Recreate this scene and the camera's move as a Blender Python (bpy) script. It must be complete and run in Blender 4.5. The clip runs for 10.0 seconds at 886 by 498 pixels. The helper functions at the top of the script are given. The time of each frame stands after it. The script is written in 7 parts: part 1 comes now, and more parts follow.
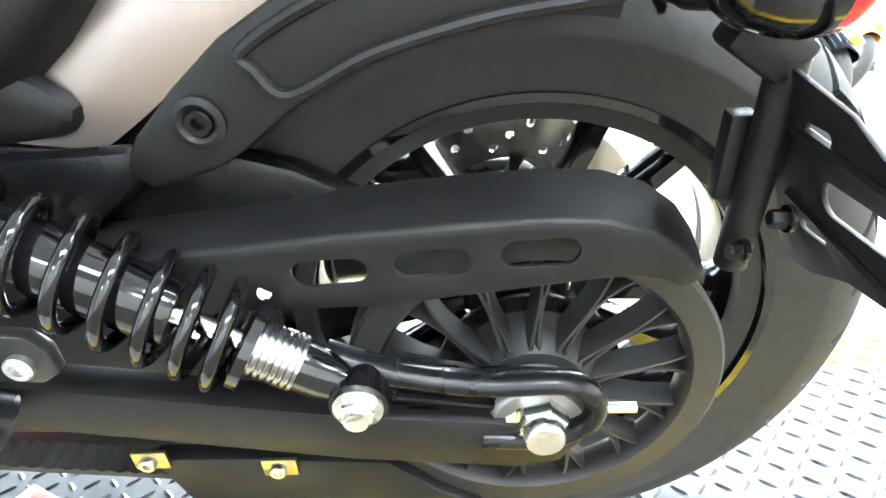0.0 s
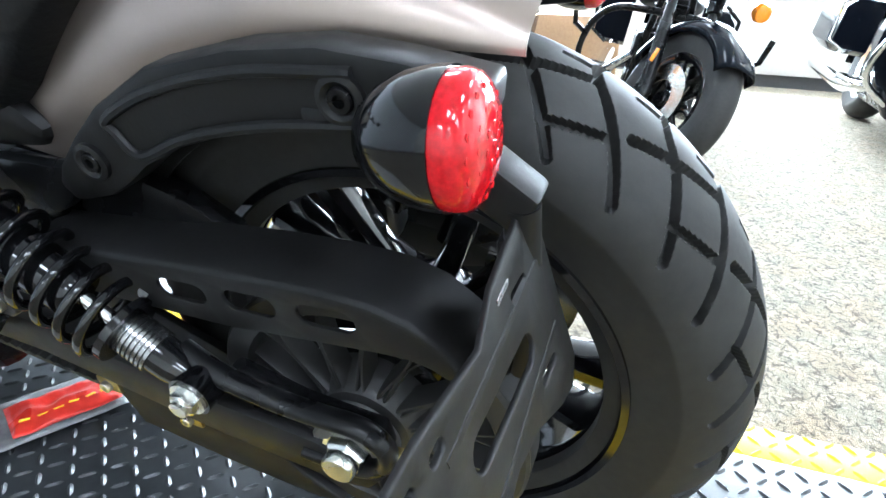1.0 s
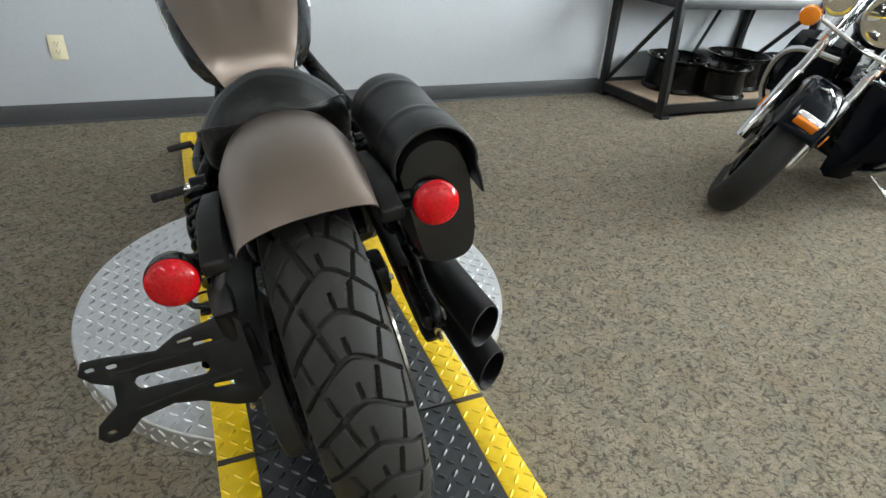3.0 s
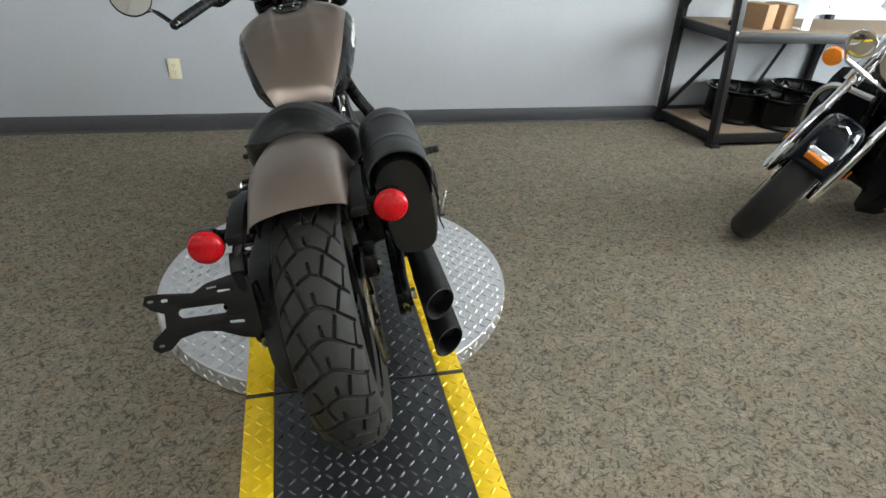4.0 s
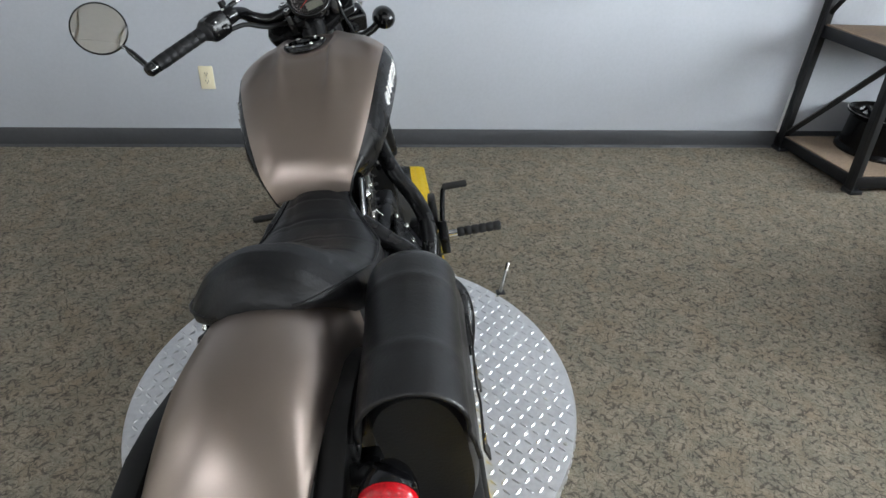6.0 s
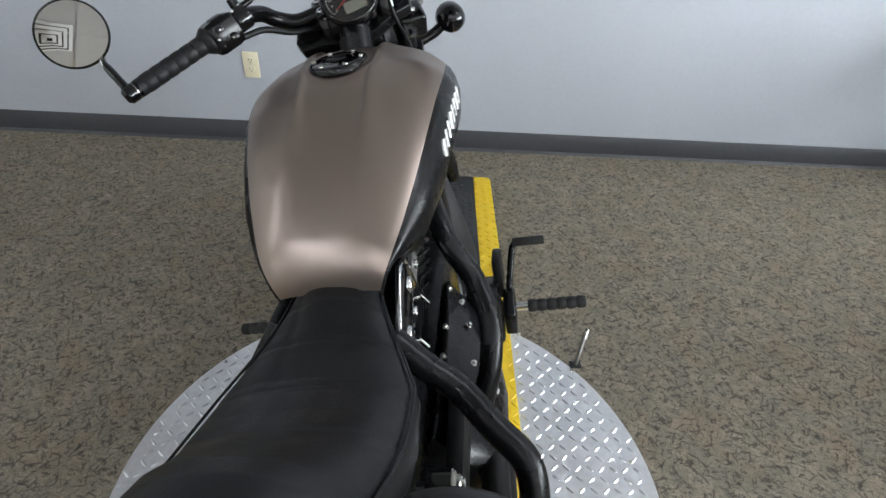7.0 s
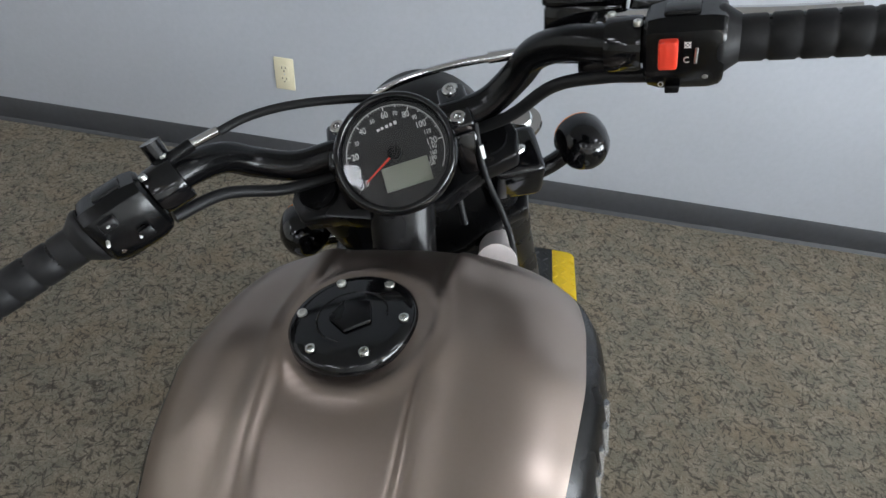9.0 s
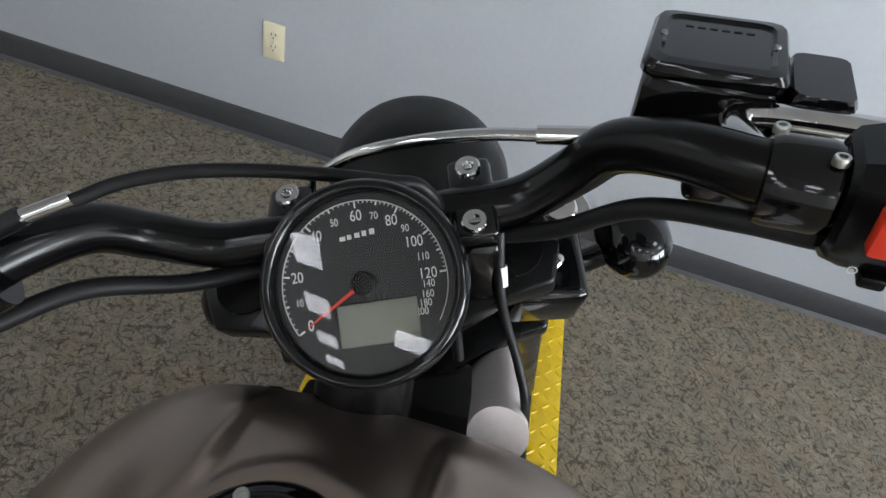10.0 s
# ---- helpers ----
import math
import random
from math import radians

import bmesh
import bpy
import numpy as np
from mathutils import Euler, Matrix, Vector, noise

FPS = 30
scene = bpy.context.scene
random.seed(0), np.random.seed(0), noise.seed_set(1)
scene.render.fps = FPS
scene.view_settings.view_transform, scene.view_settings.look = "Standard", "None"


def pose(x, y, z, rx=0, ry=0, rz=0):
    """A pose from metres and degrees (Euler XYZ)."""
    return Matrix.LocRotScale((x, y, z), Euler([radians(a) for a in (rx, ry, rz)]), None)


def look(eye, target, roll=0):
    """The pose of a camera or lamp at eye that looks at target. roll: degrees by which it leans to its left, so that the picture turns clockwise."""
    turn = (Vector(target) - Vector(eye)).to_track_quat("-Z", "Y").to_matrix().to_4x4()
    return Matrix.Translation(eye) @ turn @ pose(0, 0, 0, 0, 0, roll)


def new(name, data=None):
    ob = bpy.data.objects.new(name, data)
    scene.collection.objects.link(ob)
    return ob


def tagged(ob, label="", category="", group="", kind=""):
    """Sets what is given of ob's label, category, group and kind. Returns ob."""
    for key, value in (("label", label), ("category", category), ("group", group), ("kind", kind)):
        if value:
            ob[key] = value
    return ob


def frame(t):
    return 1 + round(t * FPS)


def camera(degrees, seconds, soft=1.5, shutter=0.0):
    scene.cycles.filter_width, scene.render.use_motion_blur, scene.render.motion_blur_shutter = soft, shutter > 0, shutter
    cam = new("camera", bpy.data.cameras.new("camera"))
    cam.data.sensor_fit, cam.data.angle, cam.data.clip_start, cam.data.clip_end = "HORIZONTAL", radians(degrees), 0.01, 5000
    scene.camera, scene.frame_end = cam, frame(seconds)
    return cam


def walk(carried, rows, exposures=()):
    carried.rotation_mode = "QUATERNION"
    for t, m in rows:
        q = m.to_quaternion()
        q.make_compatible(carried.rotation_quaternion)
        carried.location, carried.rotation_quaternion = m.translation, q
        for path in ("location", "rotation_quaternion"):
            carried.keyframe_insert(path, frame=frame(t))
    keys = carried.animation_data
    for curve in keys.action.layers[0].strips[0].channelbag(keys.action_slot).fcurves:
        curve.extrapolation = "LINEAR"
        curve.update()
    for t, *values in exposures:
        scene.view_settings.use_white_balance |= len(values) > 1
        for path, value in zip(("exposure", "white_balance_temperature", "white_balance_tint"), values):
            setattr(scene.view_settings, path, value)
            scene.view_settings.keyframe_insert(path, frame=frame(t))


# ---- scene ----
cam = camera(74.0, 10.0)
PATH = [
    (0, (-0.591, -0.004, 0.648), (1.278, -0.053, -0.063), -3.0),
    (0.5, (-0.616, -0.111, 0.678), (1.232, 0.074, -0.064), 0.7),
    (1, (-0.573, -0.263, 0.74), (1.16, 0.273, -0.102), 1.9),
    (1.5, (-0.549, -0.469, 0.853), (1.069, 0.321, -0.017), 1.7),
    (2, (-0.514, -0.608, 0.963), (0.905, 0.445, 0.027), 3.5),
    (2.5, (-0.374, -0.703, 1.039), (0.733, 0.631, 0.042), 4.9),
    (3, (-0.259, -0.905, 1.132), (0.474, 0.644, 0.1), 4.7),
    (3.2, (-0.221, -0.984, 1.173), (0.415, 0.609, 0.145), 4.2),
    (4.3, (-0.075, -1.294, 1.285), (0.357, 0.38, 0.279), 3.6),
    (4.5, (-0.039, -1.283, 1.289), (0.381, 0.391, 0.279), 3.6),
    (5, (-0.006, -1.152, 1.315), (0.373, 0.523, 0.289), 3.5),
    (5.5, (0.003, -0.876, 1.324), (0.316, 0.793, 0.267), 3.4),
    (5.7, (0.018, -0.753, 1.344), (0.304, 0.912, 0.273), 3.4),
    (6.8, (0.084, -0.225, 1.325), (0.145, 1.389, 0.146), 3.0),
    (7, (0.07, -0.12, 1.321), (0.101, 1.485, 0.128), 3.1),
    (7.5, (0.042, 0.1, 1.316), (0.026, 1.69, 0.103), 3.0),
    (8, (0.052, 0.321, 1.317), (-0.032, 1.886, 0.074), 2.7),
    (8.5, (0.041, 0.46, 1.33), (-0.079, 1.985, 0.041), 3.6),
    (9, (-0.029, 0.624, 1.32), (-0.137, 2.122, -0.001), 6.5),
    (9.5, (-0.061, 0.732, 1.316), (-0.139, 2.212, -0.028), 10.7),
    (10, (-0.076, 0.862, 1.268), (-0.099, 2.324, -0.096), 17.1),
]
walk(cam, [(t, look(eye, target, roll)) for t, eye, target, roll in PATH], [
    (0.0, 3.55, 5850, 10), (0.5, 3.0, 5700, 10), (1.0, 1.85, 5550, 10), (1.5, 1.1, 5650, 9), (2.0, 0.6, 6050, 10), (2.5, 0.32, 6200, 9), (3.0, 0.2, 6450, 10),
    (4.5, -0.05, 6500, 11), (5.5, -0.05, 6300, 13), (7.0, 0.1, 6200, 15), (8.0, 0.1, 6200, 15), (9.0, -0.02, 6200, 15), (10.0, -0.08, 6250, 15)])

# ---- light ----
world = bpy.data.worlds.new("world")
scene.world = world
world.use_nodes = True
wn = world.node_tree.nodes
wsky = wn.new("ShaderNodeTexSky")
wsky.sky_type, wsky.sun_disc = "NISHITA", False
wsky.sun_elevation, wsky.sun_rotation = radians(45), radians(60)
world.node_tree.links.new(wsky.outputs[0], wn["Background"].inputs[0])
wn["Background"].inputs[1].default_value = 0.10
PANEL_LIGHT = 10.5      # ceiling panels
WINDOW_LIGHT = 520.0    # daylight through the shop window, watts
CEILING = 2.75


# ---- materials ----
def material(name, color, rough=0.5, metal=0.0, grain=0.0, scale=40.0, bump=0.0, spread=0.0, emit=0.0, coat=0.0, speck=0.0, ior=1.5, stretch=(1, 1, 1), vary=0.15):
    """A surface with fine grain, broad stains (grain), relief (bump, in metres) and colour spread between pieces."""
    m = bpy.data.materials.new(name)
    m.use_nodes = True
    nt = m.node_tree
    b = nt.nodes["Principled BSDF"]
    b.inputs["Roughness"].default_value, b.inputs["Metallic"].default_value = rough, metal
    b.inputs["IOR"].default_value = ior
    b.inputs["Coat Weight"].default_value = coat
    b.inputs["Coat Roughness"].default_value = 0.08
    tc = nt.nodes.new("ShaderNodeTexCoord")
    mp = nt.nodes.new("ShaderNodeMapping")
    mp.inputs["Scale"].default_value = stretch
    nt.links.new(tc.outputs["Object"], mp.inputs[0])
    fine = nt.nodes.new("ShaderNodeTexNoise")
    fine.inputs["Scale"].default_value, fine.inputs["Detail"].default_value = scale, 5
    broad = nt.nodes.new("ShaderNodeTexNoise")
    broad.inputs["Scale"].default_value, broad.inputs["Detail"].default_value = scale / 11, 3
    for t in (fine, broad):
        nt.links.new(mp.outputs[0], t.inputs["Vector"])
    mix = nt.nodes.new("ShaderNodeMath")
    mix.operation = "MULTIPLY_ADD"
    nt.links.new(fine.outputs[0], mix.inputs[0])
    mix.inputs[1].default_value = 0.6
    half = nt.nodes.new("ShaderNodeMath")
    half.operation = "MULTIPLY"
    half.inputs[1].default_value = 0.4
    nt.links.new(broad.outputs[0], half.inputs[0])
    nt.links.new(half.outputs[0], mix.inputs[2])
    ramp = nt.nodes.new("ShaderNodeMapRange")
    ramp.inputs[1].default_value, ramp.inputs[2].default_value = 0.3, 0.7
    ramp.inputs[3].default_value, ramp.inputs[4].default_value = 1 - grain, 1 + grain
    nt.links.new(mix.outputs[0], ramp.inputs[0])
    hsv = nt.nodes.new("ShaderNodeHueSaturation")
    hsv.inputs["Color"].default_value = (*color, 1)
    nt.links.new(ramp.outputs[0], hsv.inputs["Value"])
    nt.links.new(hsv.outputs[0], b.inputs["Base Color"])
    rr = nt.nodes.new("ShaderNodeMapRange")
    rr.inputs[1].default_value, rr.inputs[2].default_value = 0.3, 0.7
    rr.inputs[3].default_value, rr.inputs[4].default_value = rough * (1 - vary), min(1, rough * (1 + vary))
    nt.links.new(broad.outputs[0], rr.inputs[0])
    nt.links.new(rr.outputs[0], b.inputs["Roughness"])
    if bump:
        bp = nt.nodes.new("ShaderNodeBump")
        bp.inputs["Strength"].default_value, bp.inputs["Distance"].default_value = 1.0, bump
        nt.links.new(fine.outputs[0], bp.inputs["Height"])
        nt.links.new(bp.outputs[0], b.inputs["Normal"])
    if emit:
        b.inputs["Emission Color"].default_value = (*color, 1)
        b.inputs["Emission Strength"].default_value = emit
    return m


def carpet_material():
    """Low pile: tan base, soft mottling and short dark streaks that lie in several directions."""
    m = material("carpet", (0.285, 0.248, 0.190), 0.95, grain=0.30, scale=260, bump=0.003, ior=1.2)
    nt = m.node_tree
    b = nt.nodes["Principled BSDF"]
    tc = nt.nodes.new("ShaderNodeTexCoord")
    color = b.inputs["Base Color"].links[0].from_socket

    def mapped(turn, stretch):
        mp = nt.nodes.new("ShaderNodeMapping")
        mp.inputs["Rotation"].default_value = (0, 0, radians(turn))
        mp2 = nt.nodes.new("ShaderNodeMapping")
        mp2.inputs["Scale"].default_value = stretch
        nt.links.new(tc.outputs["Object"], mp.inputs[0])
        nt.links.new(mp.outputs[0], mp2.inputs[0])
        return mp2.outputs[0]

    def over(turn, stretch, scale, lo, hi, most, tone):
        nonlocal color
        t = nt.nodes.new("ShaderNodeTexNoise")
        t.inputs["Scale"].default_value, t.inputs["Detail"].default_value = scale, 2
        t.inputs["Distortion"].default_value = 0.6
        nt.links.new(mapped(turn, stretch), t.inputs["Vector"])
        r = nt.nodes.new("ShaderNodeMapRange")
        r.inputs[1].default_value, r.inputs[2].default_value, r.inputs[4].default_value = lo, hi, most
        nt.links.new(t.outputs[0], r.inputs[0])
        mx = nt.nodes.new("ShaderNodeMixRGB")
        nt.links.new(r.outputs[0], mx.inputs[0])
        nt.links.new(color, mx.inputs[1])
        mx.inputs[2].default_value = (*tone, 1)
        color = mx.outputs[0]

    over(0, (1, 1, 1), 14, 0.42, 0.62, 0.60, (0.190, 0.185, 0.150))
    over(30, (1, 1.6, 1), 55, 0.48, 0.62, 0.55, (0.170, 0.145, 0.110))
    over(50, (1, 1, 1), 8, 0.48, 0.70, 0.50, (0.240, 0.182, 0.122))
    for turn, size in ((20, 37), (65, 30), (118, 34), (160, 27)):
        over(turn, (1.0, 3.0, 1), size, 0.580, 0.665, 0.66, (0.058, 0.052, 0.043))
    over(10, (1, 2.0, 1), 130, 0.58, 0.66, 0.45, (0.062, 0.055, 0.046))
    over(80, (1, 2.0, 1), 115, 0.62, 0.70, 0.45, (0.40, 0.36, 0.29))
    nt.links.new(color, b.inputs["Base Color"])
    return m


def glass_material(name, color, rough=0.02):
    m = bpy.data.materials.new(name)
    m.use_nodes = True
    b = m.node_tree.nodes["Principled BSDF"]
    b.inputs["Base Color"].default_value = (*color, 1)
    b.inputs["Roughness"].default_value = rough
    b.inputs["Transmission Weight"].default_value = 1.0
    b.inputs["IOR"].default_value = 1.45
    return m


def cover_glass_material():
    """Thin clear glass: passes light straight, mirrors by its angle."""
    m = bpy.data.materials.new("instrument_glass")
    m.use_nodes = True
    nt = m.node_tree
    nt.nodes.remove(nt.nodes["Principled BSDF"])
    mix, clear, gloss, fres = [nt.nodes.new("ShaderNode" + k) for k in ("MixShader", "BsdfTransparent", "BsdfGlossy", "Fresnel")]
    gloss.inputs["Roughness"].default_value = 0.02
    fres.inputs["IOR"].default_value = 1.6
    nt.links.new(fres.outputs[0], mix.inputs[0])
    nt.links.new(clear.outputs[0], mix.inputs[1])
    nt.links.new(gloss.outputs[0], mix.inputs[2])
    nt.links.new(mix.outputs[0], nt.nodes["Material Output"].inputs[0])
    return m


CARPET = carpet_material()
WALL = material("wall_paint", (0.43, 0.452, 0.49), 0.55, grain=0.04, scale=60, bump=0.0004)
WALL_WHITE = material("white_wall_paint", (0.56, 0.55, 0.52), 0.6, grain=0.05, scale=50, bump=0.0004)
CEIL = material("ceiling_tile", (0.50, 0.49, 0.48), 0.9, grain=0.08, scale=120, bump=0.001)
RUBBERBASE = material("vinyl_base", (0.045, 0.047, 0.052), 0.45, grain=0.15, scale=50)
TRIM = material("white_trim", (0.78, 0.78, 0.77), 0.4, grain=0.03)
IVORY = material("ivory_plastic", (0.78, 0.72, 0.52), 0.35, grain=0.03, scale=90)
SLOT = material("slot_dark", (0.05, 0.04, 0.03), 0.6)
STEEL_PLATE = material("diamond_plate_bare", (0.72, 0.72, 0.73), 0.34, 0.9, grain=0.12, scale=70, bump=0.0003)
DARK_PLATE = material("diamond_plate_dark", (0.026, 0.028, 0.030), 0.36, 0.3, grain=0.3, scale=60, bump=0.0004)
WORNLUG = material("worn_lug", (0.060, 0.062, 0.065), 0.36, 0.7, grain=0.35, scale=45)
YELLOW = material("yellow_paint", (0.80, 0.54, 0.008), 0.40, grain=0.1, scale=45, bump=0.0003)
BROWN = material("matte_bronze_paint", (0.345, 0.284, 0.247), 0.335, 0.95, grain=0.02, scale=350, vary=0.01)
SATIN = material("satin_black_metal", (0.0042, 0.0042, 0.0046), 0.27, 0.0, grain=0.12, scale=200, bump=0.00006, ior=1.32)
MATTE = material("matte_black_plastic", (0.0062, 0.0060, 0.0060), 0.46, 0.0, grain=0.15, scale=260, bump=0.00012, ior=1.32)
GLOSS = material("gloss_black", (0.0035, 0.0035, 0.004), 0.10, 0.0, grain=0.05, coat=0.15, ior=1.42)
RUBBER = material("tyre_rubber", (0.019, 0.0185, 0.0175), 0.66, grain=0.25, scale=90, bump=0.0003, ior=1.38)
SIDEWALL = material("tyre_side", (0.021, 0.0205, 0.020), 0.6, grain=0.2, scale=90, bump=0.0002, ior=1.36)
LEATHER = material("black_leather", (0.0058, 0.0060, 0.0066), 0.38, grain=0.2, scale=170, bump=0.0006, ior=1.38)
BAGSKIN = material("bag_leather", (0.009, 0.009, 0.0095), 0.36, grain=0.25, scale=220, bump=0.0005, ior=1.44)
GRIP = material("grip_rubber", (0.008, 0.008, 0.0085), 0.5, grain=0.2, scale=200, bump=0.0002, ior=1.34)
CHROME = material("chrome", (0.66, 0.66, 0.66), 0.10, 1.0, grain=0.04)
ZINC = material("zinc_bolt", (0.62, 0.62, 0.58), 0.28, 1.0, grain=0.12, scale=160)
CASTALU = material("grey_casting", (0.30, 0.30, 0.29), 0.38, 0.85, grain=0.1, scale=150)
DISCSTEEL = material("brake_steel", (0.44, 0.42, 0.38), 0.20, 1.0, grain=0.08, scale=140)
BRASS = material("yellow_zinc", (0.40, 0.33, 0.14), 0.35, 1.0, grain=0.1)
REDLENS = material("red_lens", (0.44, 0.003, 0.008), 0.10, grain=0.45, scale=260, coat=0.15, ior=1.4)
REDDARK = material("red_lens_cell", (0.40, 0.003, 0.006), 0.15)
AMBER = material("amber_lens", (0.85, 0.24, 0.01), 0.15, grain=0.15, scale=200, coat=0.6)
REDPLASTIC = material("red_switch", (0.80, 0.05, 0.02), 0.4)
WHITEINK = material("white_print", (0.75, 0.75, 0.72), 0.5)
GREYINK = material("silver_letter", (0.62, 0.62, 0.62), 0.25, 0.8)
DIAL = material("dial_face", (0.008, 0.008, 0.0075), 0.45, grain=0.1)
LCD = material("lcd", (0.23, 0.24, 0.19), 0.3, grain=0.04)
MIRROR = material("mirror_glass", (0.82, 0.82, 0.80), 0.02, 1.0)
PANEL = material("light_panel", (0.94, 0.98, 1.0), 0.5, emit=PANEL_LIGHT)
OUTSIDE = material("daylight", (0.95, 0.98, 1.0), 0.8, emit=3.0)
CARDBOARD = material("cardboard", (0.36, 0.22, 0.12), 0.85, grain=0.12, scale=60, bump=0.0004)
PARTICLE = material("particle_board", (0.24, 0.175, 0.12), 0.85, grain=0.35, scale=110, bump=0.0006)
RACKSTEEL = material("rack_steel", (0.016, 0.0165, 0.018), 0.45, 0.2, grain=0.15, scale=80)
RACKGREY = material("rack_grey", (0.020, 0.021, 0.024), 0.45, 0.2, grain=0.12, scale=80)
FARBLACK = material("black_paint", (0.004, 0.005, 0.008), 0.10, 0.0, grain=0.1, ior=1.2)
BARBLACK = material("handlebar_black", (0.003, 0.003, 0.0033), 0.22, 0.0, grain=0.1, scale=200, bump=0.00004, ior=1.36)
PULLEYGREY = material("pulley_casting", (0.016, 0.0155, 0.015), 0.42, 0.0, grain=0.15, scale=200, bump=0.0001, ior=1.38)
# pale non-metal colour carries the ceiling light mirrored on the down tube
SILVERSHEEN = material("silver_sheen", (0.66, 0.60, 0.58), 0.40, 0.1, grain=0.05, scale=200)
# darker, rougher chrome that keeps the collar's highlight down
DULLCHROME = material("dull_chrome", (0.26, 0.26, 0.26), 0.22, 1.0, grain=0.1, scale=120)
ORANGE = material("orange_paint", (0.75, 0.33, 0.02), 0.25, grain=0.1, coat=0.5)
REDBAG = material("red_film", (0.55, 0.03, 0.02), 0.3, grain=0.2, scale=60, bump=0.002)
FILM = material("clear_film", (0.17, 0.17, 0.175), 0.2, grain=0.3, scale=50, bump=0.003)


# ---- mesh tools ----
def part(name, bm, mat, parent=None, label="", angle=43, m=None):
    """Links a bmesh as one mesh object under parent."""
    if m is not None:
        bmesh.ops.transform(bm, matrix=m, verts=bm.verts)
    bmesh.ops.recalc_face_normals(bm, faces=bm.faces)
    me = bpy.data.meshes.new(name)
    bm.to_mesh(me)
    bm.free()
    for p in me.polygons:
        p.use_smooth = True
    me.set_sharp_from_angle(angle=radians(angle))
    me.materials.append(mat)
    ob = new(name, me)
    if parent:
        ob.parent = parent
    if label:
        tagged(ob, label)
    return ob


def empty(name, m, label="", category="", group="", kind=""):
    ob = new(name)
    ob.matrix_basis = m
    return tagged(ob, label, category, group, kind)


def frames_along(pts, closed=False):
    pts = [Vector(p) for p in pts]
    out, n = [], len(pts)
    ref = None
    for i in range(n):
        a = pts[(i - 1) % n] if closed or i else pts[0]
        b = pts[(i + 1) % n] if closed or i < n - 1 else pts[-1]
        d = (b - a).normalized()
        if ref is None:
            ref = Vector((0, 0, 1)) if abs(d.z) < 0.9 else Vector((1, 0, 0))
        u = (ref - d * ref.dot(d)).normalized()
        ref = u
        out.append((pts[i], u, d.cross(u)))
    return out


def smooth_path(pts, steps=8):
    """A Catmull-Rom curve through pts."""
    p = [Vector(q) for q in pts]
    p = [2 * p[0] - p[1]] + p + [2 * p[-1] - p[-2]]
    out = []
    for i in range(1, len(p) - 2):
        for k in range(steps):
            t = k / steps
            a, b, c, d = p[i - 1], p[i], p[i + 1], p[i + 2]
            out.append(0.5 * (2 * b + (c - a) * t + (2 * a - 5 * b + 4 * c - d) * t * t + (3 * b - a - 3 * c + d) * t ** 3))
    out.append(p[-2])
    return out


def tube(bm, pts, r, n=12, caps=True, closed=False, flat=1.0):
    rs = r if isinstance(r, (list, tuple)) else [r] * len(pts)
    rings = []
    for (c, u, v), rad in zip(frames_along(pts, closed), rs):
        rings.append([bm.verts.new(c + u * (rad * flat * math.cos(k * math.tau / n)) + v * (rad * math.sin(k * math.tau / n))) for k in range(n)])
    m = len(rings)
    for i in range(m if closed else m - 1):
        a, b = rings[i], rings[(i + 1) % m]
        for k in range(n):
            bm.faces.new((a[k], a[(k + 1) % n], b[(k + 1) % n], b[k]))
    if caps and not closed:
        bm.faces.new(rings[0][::-1]), bm.faces.new(rings[-1])
    return bm


def lathe(bm, prof, origin=(0, 0, 0), axis=(0, 0, 1), n=32, closed=False, a0=0.0, a1=math.tau):
    """Turns a profile of (radius, height) round an axis."""
    ax = Vector(axis).normalized()
    u = ax.orthogonal().normalized()
    v = ax.cross(u)
    o = Vector(origin)
    full = abs(a1 - a0 - math.tau) < 1e-6
    cols = []
    for k in range(n if full else n + 1):
        a = a0 + (a1 - a0) * k / n
        d = u * math.cos(a) + v * math.sin(a)
        cols.append([bm.verts.new(o + d * max(r, 1e-5) + ax * h) for r, h in prof])
    m = len(prof)
    for k in range(n):
        A, B = cols[k], cols[(k + 1) % len(cols)]
        for i in range(m if closed else m - 1):
            j = (i + 1) % m
            bm.faces.new((A[i], B[i], B[j], A[j]))
    bmesh.ops.remove_doubles(bm, verts=[w for c in cols for w in c], dist=2e-5)
    return bm


def box(bm, lo, hi, bevel=0.0, m=None, seg=2):
    vs = [bm.verts.new((x, y, z)) for x in (lo[0], hi[0]) for y in (lo[1], hi[1]) for z in (lo[2], hi[2])]
    fs = [bm.faces.new([vs[i] for i in q]) for q in ((0, 1, 3, 2), (4, 6, 7, 5), (0, 4, 5, 1), (2, 3, 7, 6), (0, 2, 6, 4), (1, 5, 7, 3))]
    geom = vs
    if bevel:
        es = list({e for f in fs for e in f.edges})
        r = bmesh.ops.bevel(bm, geom=es, offset=bevel, segments=seg, affect="EDGES", profile=0.5)
        geom = list({v for f in r["faces"] for v in f.verts} | {v for v in vs if v.is_valid})
    if m is not None:
        bmesh.ops.transform(bm, matrix=m, verts=geom)
    return bm


